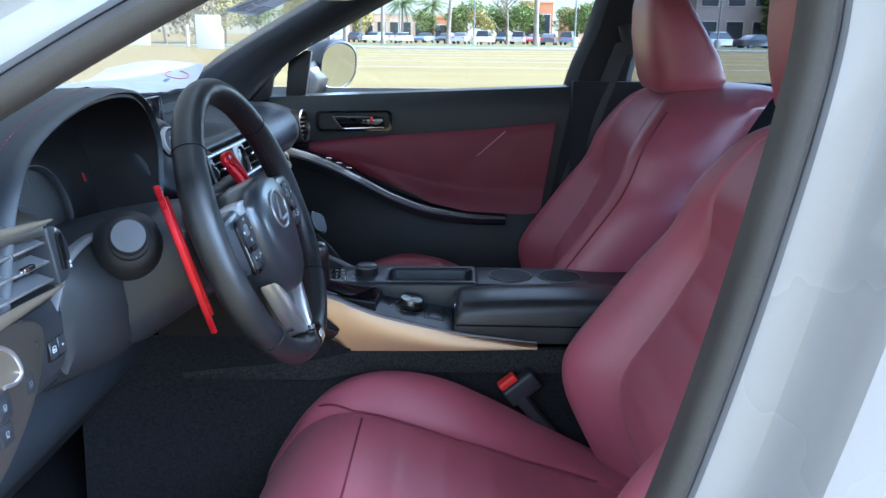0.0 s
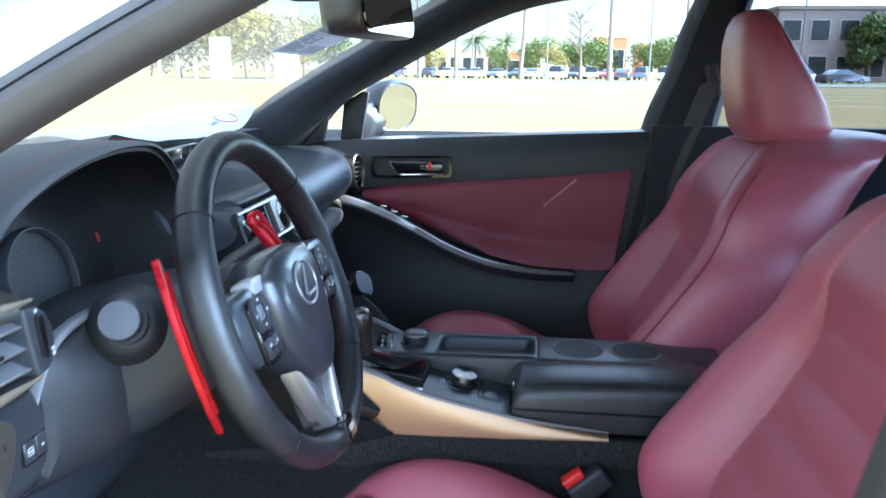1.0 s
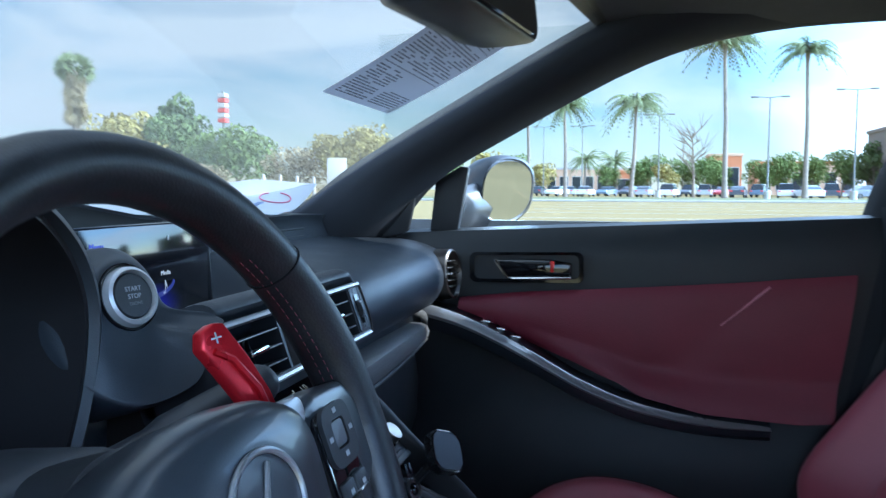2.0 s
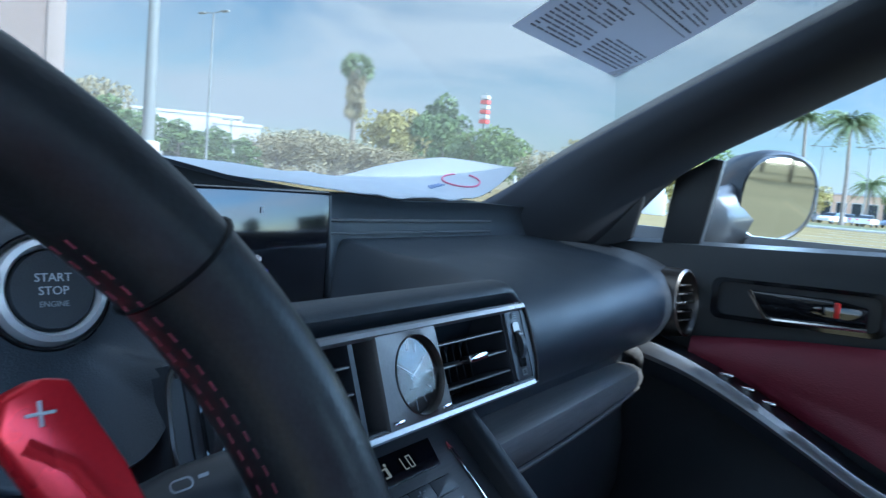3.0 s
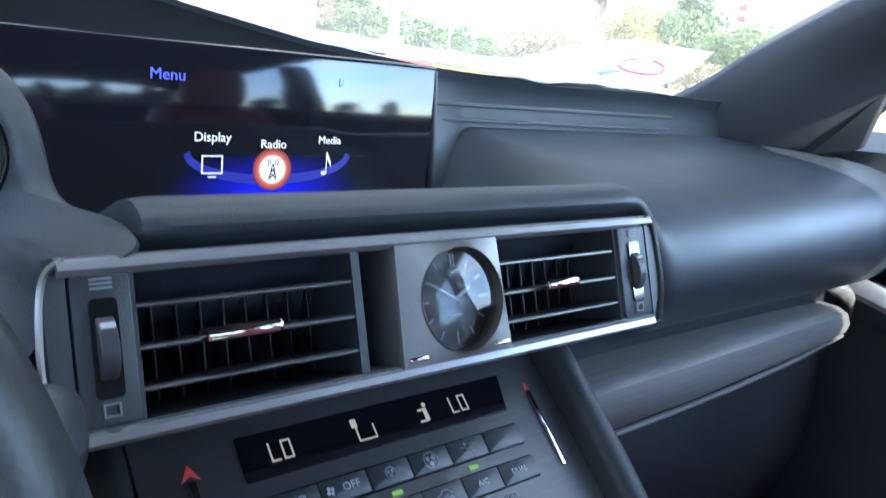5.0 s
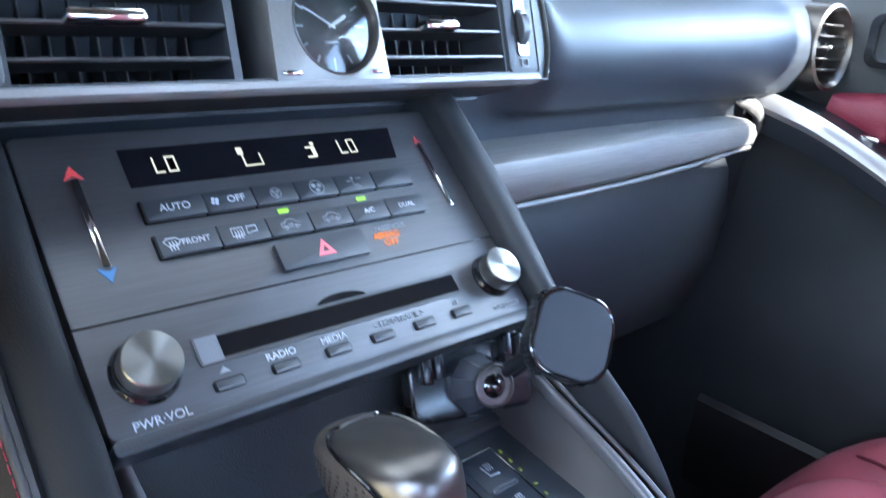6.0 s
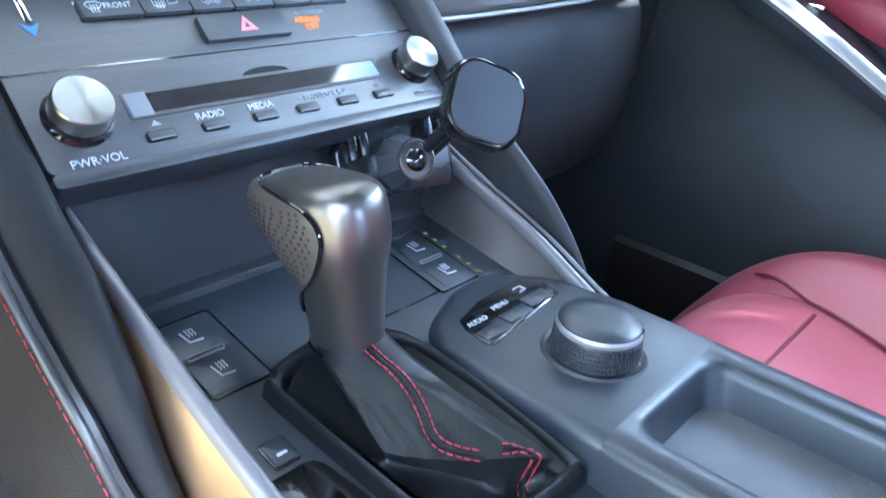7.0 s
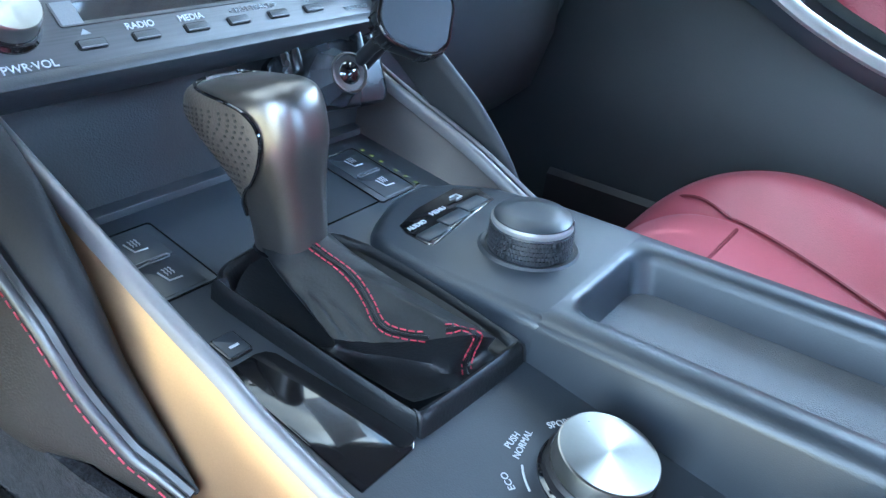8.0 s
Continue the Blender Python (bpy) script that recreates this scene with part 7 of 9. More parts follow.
part("armrest_joint", Geo().tube([(0.236 + 0.32 * k / 10, -0.0962, 0.582) for k in range(11)], 0.0016, 6), M_GLOSS, console)
part("cup_block", Geo().rbox((0.30, 0.116, 0.10), (0.420, 0.070, 0.5705), 0.008, 3), M_DECK, console, "charcoal cup holder block")
for x in (0.338, 0.432):
    cup = part("cup_holder", Geo().lathe([(0.0385, -0.001), (0.0390, 0.0016), (0.0402, 0.0018), (0.0412, 0.0)], 36, spot(x, 0.068, 0.6212)), M_BAND, console, "cup holder with a thin satin rim")
    # flat black disc on the block, painted as the shaded cup hole
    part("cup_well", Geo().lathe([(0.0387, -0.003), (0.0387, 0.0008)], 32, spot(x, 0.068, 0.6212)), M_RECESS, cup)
part("lid_latch", Geo().rbox((0.016, 0.06, 0.034), (0.238, -0.045, 0.590), 0.006, 3), M_GLOSS, console, "glossy black lid latch")
# ridges, side panels, padded knee bars
RIDGE = [(-0.205, 0.742), (-0.165, 0.706), (-0.128, 0.678), (-0.089, 0.654), (-0.013, 0.625), (0.036, 0.606), (0.094, 0.591), (0.23, 0.569), (0.30, 0.561), (0.376, 0.553)]
RIDGE_NEAR = [(-0.150, 0.713), (-0.115, 0.694), (-0.093, 0.683), (-0.053, 0.666), (-0.019, 0.652), (0.013, 0.639), (0.043, 0.628), (0.065, 0.618), (0.12, 0.599), (0.23, 0.573), (0.30, 0.562), (0.376, 0.553)]
for side, y in ((-1, -0.105), (1, 0.121)):
    line = RIDGE_NEAR if side < 0 else [(x, z + 0.012 * max(0.0, min(1.0, (0.10 - x) / 0.1))) for x, z in RIDGE]
    ridge = smooth_path([(x, y - side * 0.010 * max(0.0, (x - 0.07) / 0.3), z) for x, z in line], 6)
    rows = []
    for i, p in enumerate(ridge):
        k = (0.52 if side < 0 else 0.62) * (1.0 - 0.6 * max(0.0, (p.x - 0.1) / 0.28))
        rows.append([p + Vector((0, side * a * k, b * k)) for a, b in ((-0.005, -0.008), (-0.005, 0.001), (-0.002, 0.004), (0.002, 0.004), (0.006, -0.001), (0.008, -0.008))])
    part("silver_ridge", Geo().loft(rows), M_RIDGE, console, "satin silver console edge", 60)
    if side > 0:
        part("outer_edge", Geo().tube([p + Vector((0.0, 0.0095 * (1.0 - 0.6 * max(0.0, (p.x - 0.1) / 0.28)), -0.0015)) for p in ridge], 0.0016, 8), M_RIDGE, console, "second satin edge", 60)
    lean = 0.022 if side > 0 else 0.004
    part("inner_cheek", Geo().sheet([[(p.x, p.y - side * (-0.002 + lean * k / 4), p.z - 0.003 + (0.612 - 0.175 * p.x - p.z) * k / 4) for k in range(5)] for p in ridge[12:42] if p.z > 0.612 - 0.175 * p.x], 0.003), M_CHEEK, console, "satin dark inner cheek")
    panel = []
    for p in ridge:
        bottom = min(interp(p.x, [(-0.205, 0.735), (-0.101, 0.660), (-0.060, 0.640), (-0.028, 0.610), (0.0, 0.580), (0.025, 0.552), (0.045, 0.541), (0.06, 0.540), (0.23, 0.541), (0.376, 0.544)]), p.z - 0.006)
        panel.append([(p.x, p.y + side * (0.002 + 0.009 * math.sin(k / 8 * 1.57) ** 0.7), (p.z - 0.003) * (1 - k / 8) + bottom * k / 8) for k in range(9)])
    part("side_trim", Geo().sheet(panel, 0.003), M_TRIM, console, "satin champagne metal side trim", 60)
    side_rows = []
    for x in np.linspace(-0.40, 0.58, 40):
        top = interp(x, [(-0.40, 0.57), (-0.10, 0.580), (0.015, 0.578), (0.05, 0.545), (0.12, 0.538), (0.58, 0.546)])
        out = interp(x, [(-0.40, 0.045), (0.0, 0.041), (0.03, 0.030), (0.07, 0.006), (0.3, -0.004), (0.58, -0.006)])
        side_rows.append([(x, y + side * (out - 0.003 + 0.03 * (1 - k / 8) ** 2), 0.235 + (top - 0.235) * k / 8) for k in range(9)])
    band = []
    for x in np.linspace(-0.22, 0.58, 30):
        out = interp(x, [(-0.10, 0.044), (0.0, 0.043), (0.03, 0.032), (0.07, 0.008), (0.3, -0.002), (0.58, -0.004)])
        top = interp(x, [(-0.22, 0.510), (-0.10, 0.525), (0.0, 0.535), (0.05, 0.541), (0.12, 0.5375), (0.58, 0.5455)])
        band.append([(x, y + side * (out + 0.004 * math.sin(k / 4 * 2.6)), top - (top - 0.500) * k / 4) for k in range(5)])
    part("lower_band", Geo().sheet(band, 0.004), M_SIDE, console, "speckled grey lower console lining")
    part("console_side", Geo().sheet(side_rows, 0.006), M_CARPET, console, "dark grey carpeted console side")

# leather bar along the driver's side of stack and console: inner and outer edge
INNER = [(-0.245, -0.1165, 0.850), (-0.200, -0.1165, 0.815), (-0.166, -0.1165, 0.787), (-0.120, -0.1165, 0.741), (-0.107, -0.1165, 0.729), (-0.080, -0.116, 0.706), (-0.066, -0.116, 0.693), (-0.044, -0.116, 0.676), (-0.030, -0.116, 0.659), (-0.018, -0.116, 0.643), (-0.001, -0.1165, 0.617), (0.020, -0.117, 0.596), (0.040, -0.118, 0.579)]
OUTER = [(-0.240, -0.1390, 0.840), (-0.195, -0.1390, 0.803), (-0.160, -0.1385, 0.773), (-0.112, -0.1380, 0.727), (-0.100, -0.1375, 0.715), (-0.078, -0.1370, 0.695), (-0.060, -0.1365, 0.679), (-0.038, -0.1355, 0.660), (-0.018, -0.1340, 0.642), (-0.004, -0.1310, 0.620), (0.012, -0.1260, 0.600), (0.026, -0.1220, 0.588), (0.039, -0.1190, 0.577)]
inner, outer = smooth_path(INNER, 4), smooth_path(OUTER, 4)
rows, n = [], len(inner) - 1
for i, (p, q) in enumerate(zip(inner, outer)):
    d = (inner[min(i + 1, n)] - inner[max(i - 1, 0)]).normalized()
    up = Vector((-d.z, 0, d.x))
    up = up if up.z > 0 else -up
    thin = min(1.0, 0.12 + (n - i) / 12)
    line = [p - up * 0.030 * thin, p - up * 0.002]
    for k in range(9):
        u = k / 8
        line.append(p.lerp(q, u) + up * thin * (0.0045 * math.sin(math.pi * min(1.0, u * 1.15 + 0.08)) - 0.006 * max(0.0, u - 0.72) / 0.28))
    line.append(q - up * 0.016 * thin + Vector((0, 0.002, 0)))
    rows.append(line)
part("knee_bar", Geo().loft(rows), M_BAR, console, "padded black leather bar", 70)
roll = [q + Vector((-0.001, -0.0020, -0.0105 * min(1.0, 0.3 + (n - i) / 10))) for i, q in enumerate(outer)]
part("gap", Geo().tube([p + Vector((0.0005, 0.0015, 0.0040)) for p in roll], 0.0022, 6), M_LINING, console)
part("piping", Geo().tube(roll, [0.0034 * min(1.0, 0.4 + (n - i) / 12) for i in range(n + 1)], 10), M_LEATHER, console, "black leather piping", 70)
st = Geo()
stitches(st, [p + Vector((0.0006, -0.0036, -0.0022)) for p in roll], 0.0034, 0.0016, 0.0004)
part("stitching", st, M_THREAD, console, "red stitching")
cheek = []
for i, p in enumerate(roll):
    low = min(0.577, p.z - 0.012)
    cheek.append([(p.x - 0.001 - 0.012 * k / 6, p.y - 0.002 - 0.010 * math.sin(k / 6 * 2.2) * min(1.0, (n - i) / 14), (p.z - 0.002) * (1 - k / 6) + low * k / 6) for k in range(7)])
part("side_cushion", Geo().sheet(cheek, 0.004), M_CUSHION, console, "soft side cushion with warm light in its brown tint", 70)

# ---- gear lever ----
lever = thing("gear_lever", (0.03, -0.028, 0.60), "gear lever with satin metal knob and stitched black leather boot", "gear lever")
fr = Geo()
LIP = [(-0.010, -0.0635), (-0.002, -0.0660), (0.084, -0.0590), (0.0915, -0.0570), (0.0945, -0.0505), (0.0970, 0.003), (0.0955, 0.0085), (0.090, 0.0105), (0.010, 0.008), (-0.015, -0.010), (-0.019, -0.030), (-0.016, -0.056)]
lip = smooth_path([(x, y, 0) for x, y in LIP + LIP[:1]], 3)[:-1]
grown = lambda k: [(0.044 + (p.x - 0.044) * k, -0.030 + (p.y + 0.030) * k) for p in lip]
rows = [[(x, y, z) for x, y in grown(k)] for k, z in ((1.05, -0.001), (1.04, 0.006), (1.02, 0.0095), (0.99, 0.0105), (0.96, 0.0095), (0.94, 0.005), (0.93, -0.003))]
part("boot_frame", Geo().loft(rows, True, False, DK), M_BOOT, lever, "black boot frame", 50)
# the boot: a sleeve drawn tight from the collar to a folded foot, slack round its near side;
# each row: frame edge x, y; foot x, y and height over the deck; direction on the collar
BOOT = [(-0.004, -0.0610, 0.030, -0.0460, 0.008, 215), (0.025, -0.0590, 0.040, -0.0530, 0.011, 240), (0.050, -0.0570, 0.0480, -0.0550, 0.013, 265), (0.070, -0.0545, 0.060, -0.0450, 0.014, 295), (0.086, -0.0510, 0.074, -0.0330, 0.018, 320),
        (0.0910, -0.036, 0.0885, -0.0200, 0.024, 342), (0.0935, -0.012, 0.0915, -0.009, 0.019, 0), (0.094, 0.006, 0.090, 0.000, 0.013, 20), (0.072, 0.0085, 0.072, -0.006, 0.012, 45), (0.040, 0.0075, 0.048, -0.010, 0.012, 75),
        (0.005, 0.003, 0.028, -0.013, 0.010, 110), (-0.0135, -0.016, 0.020, -0.022, 0.008, 150), (-0.0155, -0.042, 0.022, -0.036, 0.007, 185)]
STEP = 9
N_BOOT = STEP * len(BOOT)


def boot_at(j):
    """The boot's guide values at a place round it, softly rounded at the corners."""
    k, u = int(j // STEP) % len(BOOT), (j % STEP) / STEP
    p0, p1, p2, p3 = BOOT[k - 1], BOOT[k], BOOT[(k + 1) % len(BOOT)], BOOT[(k + 2) % len(BOOT)]
    out = []
    for c in range(6):
        a0, a1, a2, a3 = p0[c], p1[c], p2[c], p3[c]
        if c == 5:
            a1 = a1 + 360 * round((a0 - a1) / 360) if abs(a0 - a1) > 180 else a1
            a2 = a2 + 360 * round((a1 - a2) / 360)
            a3 = a3 + 360 * round((a2 - a3) / 360)
            out.append(a1 + (a2 - a1) * u)
        else:
            soft = 0.5 * (2 * a1 + (a2 - a0) * u + (2 * a0 - 5 * a1 + 4 * a2 - a3) * u * u + (3 * a1 - a0 - 3 * a2 + a3) * u ** 3)
            out.append(0.45 * soft + 0.55 * (a1 + (a2 - a1) * u))
    return out


deck_z = lambda x: 0.6142 - 0.175 * x
boot_rows = []
for i in range(27):
    row = []
    for j in range(N_BOOT):
        fx, fy, x, y, h, ang = boot_at(j)
        a = radians(ang)
        neck = Vector((-0.0055 + 0.0171 * math.cos(a), -0.028 + 0.0136 * math.sin(a), 0.6350 + 0.0030 * math.cos(a) + 0.0018 * math.sin(a)))
        foot = Vector((x, y, deck_z(x) + h))
        edge = Vector((fx, fy, deck_z(fx) + 0.0065))
        if i <= 18:
            t = i / 18
            p = neck.lerp(foot, t)
            # the near side hangs first and spreads late; the side towards the rear is taut
            slack = 0.5 + 0.5 * math.cos(a - radians(235))
            g = t ** (1.12 + 0.25 * slack)
            p.x, p.y = neck.x + (foot.x - neck.x) * g, neck.y + (foot.y - neck.y) * g
            near = math.exp(-((t - 0.80) / 0.16) ** 2) * math.exp(-((j - 2.6 * STEP) / 9.0) ** 2)
            p.z += 0.0010 * noise.noise(Vector((x * 60 + 2 * t, y * 60, 6 * t))) * math.sin(math.pi * t) + 0.0011 * near * math.sin(1.25 * j + 9 * t)
            row.append(p)
        else:
            u = (i - 18) / 8
            p = foot.lerp(edge, u)
            wide = min(1.0, math.hypot(fx - x, fy - y) / 0.010)
            # the leather turns under at the fold, runs along the well and climbs to the frame
            tuck = Vector((0.046 - x, -0.026 - y, 0)).normalized() * 0.006 * wide
            if u < 0.3:
                p = foot + tuck * math.sin(u / 0.3 * 1.571)
            else:
                p = (foot + tuck).lerp(edge, (u - 0.3) / 0.7)
            dip = min(1.0, u / 0.3) * min(1.0, (1 - u) / 0.18) * wide
            p.z = foot.z + (edge.z - foot.z) * u
            p.z += (deck_z(p.x) + 0.0016 - p.z) * dip
            row.append(p)
    boot_rows.append([tuple(p) for p in row])
part("boot", Geo().loft(boot_rows, True, False), M_BOOT, lever, "wrinkled black leather boot", 48)


def on_boot(i, j):
    a, b = min(int(i), 25), int(j)
    u, w = i - a, j - b
    p, q = [Vector(boot_rows[r][b % N_BOOT]).lerp(Vector(boot_rows[r][(b + 1) % N_BOOT]), w) for r in (a, a + 1)]
    return p.lerp(q, u)


def boot_seam(table, spread):
    """A line on the boot, set off to one side by some millimetres."""
    path = smooth_path([(i, j * STEP, 0) for i, j in table], 7)
    line = [on_boot(max(0.0, p.x), p.y) for p in path]
    out = []
    for n, p in enumerate(line):
        d = (line[min(n + 1, len(line) - 1)] - line[max(n - 1, 0)]).normalized()
        q = path[n]
        face = (on_boot(min(25.5, q.x + 0.6), q.y) - p).cross(on_boot(max(0.0, q.x), q.y + 0.6) - p).normalized()
        face = face if face.z > 0 or face.dot(Vector((0.5, -0.7, 0.3))) > 0 else -face
        out.append(p + face.cross(d) * spread + face * 0.0005)
    return out


RUNS = [[(0, 5.25), (4, 5.0), (8, 4.6), (11.5, 4.1), (14, 3.75), (15.8, 3.65), (17, 3.85), (17.6, 4.25)], [(16.9, 4.75), (17.1, 5.1), (17.9, 5.4), (19.2, 5.55), (21, 5.6), (23.5, 5.6)]]
for run in RUNS:
    part("seam_ridge", Geo().tube(boot_seam(run, 0.0), 0.0007, 6), M_BOOT, lever)
    st = Geo()
    for off in (-0.0021, 0.0021):
        stitches(st, boot_seam(run, off), 0.0026, 0.0010, 0.00036)
    part("stitching", st, M_THREAD, lever, "red double stitching")
KN = [(0.630, -0.0050, 0.0168, 0.0133), (0.645, -0.0070, 0.0176, 0.0140), (0.658, -0.0103, 0.0198, 0.0154), (0.669, -0.0155, 0.0248, 0.0178), (0.679, -0.0210, 0.0308, 0.0200), (0.687, -0.0255, 0.0338, 0.0207), (0.694, -0.0275, 0.0332, 0.0203), (0.6985, -0.0280, 0.0300, 0.0185), (0.7015, -0.0280, 0.0235, 0.0145), (0.7030, -0.0280, 0.0130, 0.0080)]
knots = [smooth_path([(k[0], k[i], 0) for k in KN], 4) for i in (1, 2, 3)]


def knob_ring(i, grow=0.0, angles=None):
    z, cx, hx, hy = knots[0][i].x, knots[0][i].y, knots[1][i].y + grow, knots[2][i].y + grow
    return [(cx + hx * math.copysign(abs(math.cos(a)) ** 0.8, math.cos(a)), -0.028 + hy * math.copysign(abs(math.sin(a)) ** 0.8, math.sin(a)), z + grow * max(0.0, (z - 0.690) / 0.012) + (0.12 + 0.10 * max(0.0, (z - 0.66) / 0.04)) * hx * math.cos(a)) for a in (angles or [2 * math.pi * j / 44 for j in range(44)])]


kn_ob = part("knob", Geo().loft([knob_ring(i) for i in range(len(knots[0]))]), M_TITAN, lever, "satin titanium-coloured knob", 70)
# leather shell round the sides and back of the metal saddle
EDGE = [(3, 2.80), (5, 2.30), (7, 1.9), (9, 1.6), (12, 1.25), (16, 1.0), (20, 0.95), (24, 1.15), (27, 1.6), (30, 2.2), (33, 2.75)]
shell = []
for i in range(4, 34):
    a0 = sum(interp(i + d, EDGE) for d in (-3, -1.5, 0, 1.5, 3)) / 5
    shell.append(knob_ring(i, 0.0011, [a0 + (2 * math.pi - 2 * a0) * k / 48 for k in range(49)]))
pob = part("knob_leather", Geo().sheet(shell, 0.0012), M_PERFORATED, kn_ob, "perforated black leather knob sides", 70)
for k in (0, -1):
    part("leather_edge", Geo().tube([r[k] for r in shell], 0.0008, 6), M_GLOSS, kn_ob)


def on_shell(i, k):
    a, b = int(i), int(k)
    low, high = [Vector(r[b]).lerp(Vector(r[b + 1]), k - b) for r in (shell[a], shell[a + 1])]
    return low.lerp(high, i - a)


part("leather_edge", Geo().tube(shell[0], 0.0008, 6), M_GLOSS, kn_ob)
for s in (-1, 1):
    dots = Geo()
    for n in range(15):
        i = 2.5 + 1.15 * n
        for c in range(12):
            k = 2.0 + 1.25 * c + 0.62 * (n % 2)
            k0, k1 = (k, k + 0.5) if s > 0 else (47.9 - k, 47.4 - k)
            p, q, up = on_shell(i, k0), on_shell(i, k1), on_shell(i + 0.5, k0)
            u, v = q - p, up - p
            out = p - Vector((-0.02, -0.028, p.z))
            ax = (u, v) if u.cross(v).dot(out) > 0 else (v, u)
            dots.lathe([(0.00072, -0.0004), (0.00072, 0.0003)], 8, frame_at(p, *ax))
    part("perforation", dots, M_LINING, pob)["kind"] = "stuff"
part("knob_collar", Geo().tube(knob_ring(0, 0.0004), 0.0009, 6, closed=True), M_GLOSS, kn_ob)

# ---- loose and small things inside ----
for t, x, y, turn, size in (("SPORT", 0.1295, -0.0070, 62, 0.0044), ("PUSH", 0.1205, -0.0305, 95, 0.0040), ("NORMAL", 0.1245, -0.0290, 102, 0.0040), ("ECO", 0.1300, -0.0485, 152, 0.0040)):
    words("mode_word", t, size, DK @ spot(x, y, 0.0) @ pose(0, 0, 0, 0, 0, turn), M_PRINT, drive)
arc = Geo()
arc.tube([DK @ Vector((0.1535 - 0.0290 * math.cos(a), -0.0215 - 0.0290 * math.sin(a), 0.0003)) for a in (0.62, 0.72, 0.82, 0.92, 1.02)], 0.0005, 5)
arc.tube([DK @ Vector((0.1535 - 0.0290 * math.cos(a), -0.0215 - 0.0290 * math.sin(a), 0.0003)) for a in (1.15, 1.25, 1.35)], 0.0005, 5)
part("mode_arc", arc, M_PRINT, drive)

holder = thing("phone_holder", (-0.08, 0.065, 0.66), "black magnetic phone holder clipped below the stack", "phone holder")
hm2 = frame_at((-0.028, 0.081, 0.7155), (0.42, 0.90, -0.10), (-0.46, 0.24, 0.86)) @ pose(0, 0, 0, 0, 0, -16)
sq = rect(-0.0212, -0.0212, 0.0212, 0.0212, 0.0140, 8)
rows = [[(x * k, y * k, z) for x, y in sq] for k, z in ((0.80, -0.012), (0.97, -0.009), (1.0, -0.006), (1.0, 0.0), (0.97, 0.0022), (0.93, 0.003))]
puck = part("magnet_plate", Geo().loft(rows, m=hm2), M_HOLDER, holder, "black rounded magnet plate", 50)
part("plate_face", Geo().prism([(x * 0.90, y * 0.90) for x, y in sq], 0.0025, 0.0036, hm2), M_DECK, puck, "grey rubber face")
part("plate_rim", Geo().tube([(x * 0.965, y * 0.965, 0.0026) for x, y in sq], 0.0009, 6, hm2, closed=True), M_GLOSS, puck)
for k in range(26):
    i = (k * len(sq)) // 26
    x, y = sq[i]
    part("grip_rib", Geo().tube([hm2 @ Vector((x * 0.99, y * 0.99, -0.0085)), hm2 @ Vector((x * 1.012, y * 1.012, -0.005)), hm2 @ Vector((x * 1.012, y * 1.012, 0.0005))], 0.0006, 5), M_HOLDER, puck)
for off in (-0.0034, 0.0034):
    shift = Vector((off * 0.35, off, off * 0.2))
    part("arm", Geo().tube([hm2 @ Vector((0, 0, -0.010)) + shift * 0.7, Vector((-0.050, 0.078, 0.694)) + shift, Vector((-0.062, 0.0745, 0.680)) + shift], [0.0055, 0.0036, 0.0042], 12), M_HOLDER, holder, "glossy black arm half", 60)
M_COLLAR = material("smoky_glossy_plastic", (0.060, 0.063, 0.072), 0.12, spec=0.8, vary=0.15, coat=0.5)
bm3 = frame_at((-0.066, 0.066, 0.676), (0.25, 0.96, 0), (-0.42, 0.1, 0.90))
part("clamp_collar", Geo().lathe([(0.0165, -0.010), (0.0165, -0.004), (0.0115, 0.009), (0.0108, 0.012), (0.0096, 0.012), (0.0088, 0.006)], 9, bm3), M_COLLAR, holder, "faceted smoky clamp collar", 15)
part("ball_joint", Geo().lathe([(0.003, 0.000), (0.0085, 0.004), (0.0088, 0.008), (0.0060, 0.0125), (0.0003, 0.014)], 20, bm3), M_GLOSS, holder, "black ball", 60)
clip_line = [(-0.033, -0.017), (0.033, -0.017), (0.037, -0.012), (0.037, 0.014), (0.030, 0.019), (0.012, 0.022), (-0.012, 0.022), (-0.030, 0.017), (-0.037, 0.012), (-0.037, -0.012)]
part("collar_ring", Geo().lathe([(0.0094, 0.0118), (0.0100, 0.0132), (0.0110, 0.0128), (0.0112, 0.0112)], 28, bm3), M_TITAN, holder, "thin satin collar ring")
clip = part("clip", Geo().prism(clip_line, -0.020, -0.009, bm3, 0.003, 3), M_HOLDER, holder, "black clip plate")
for x, y in ((-0.028, 0.014), (-0.021, 0.016), (0.020, 0.018), (0.027, 0.017)):
    part("tooth", Geo().prism([(x - 0.0028, y - 0.010), (x + 0.0028, y - 0.010), (x + 0.0020, y + 0.006), (x - 0.0028, y + 0.004)], -0.010, -0.003, bm3, 0.0008), M_HOLDER, clip)

sheet = thing("dash_sheet", (-0.55, 0.28, 0.95), "crumpled white plastic sheet lying on the dashboard", "sheet")
rows = []
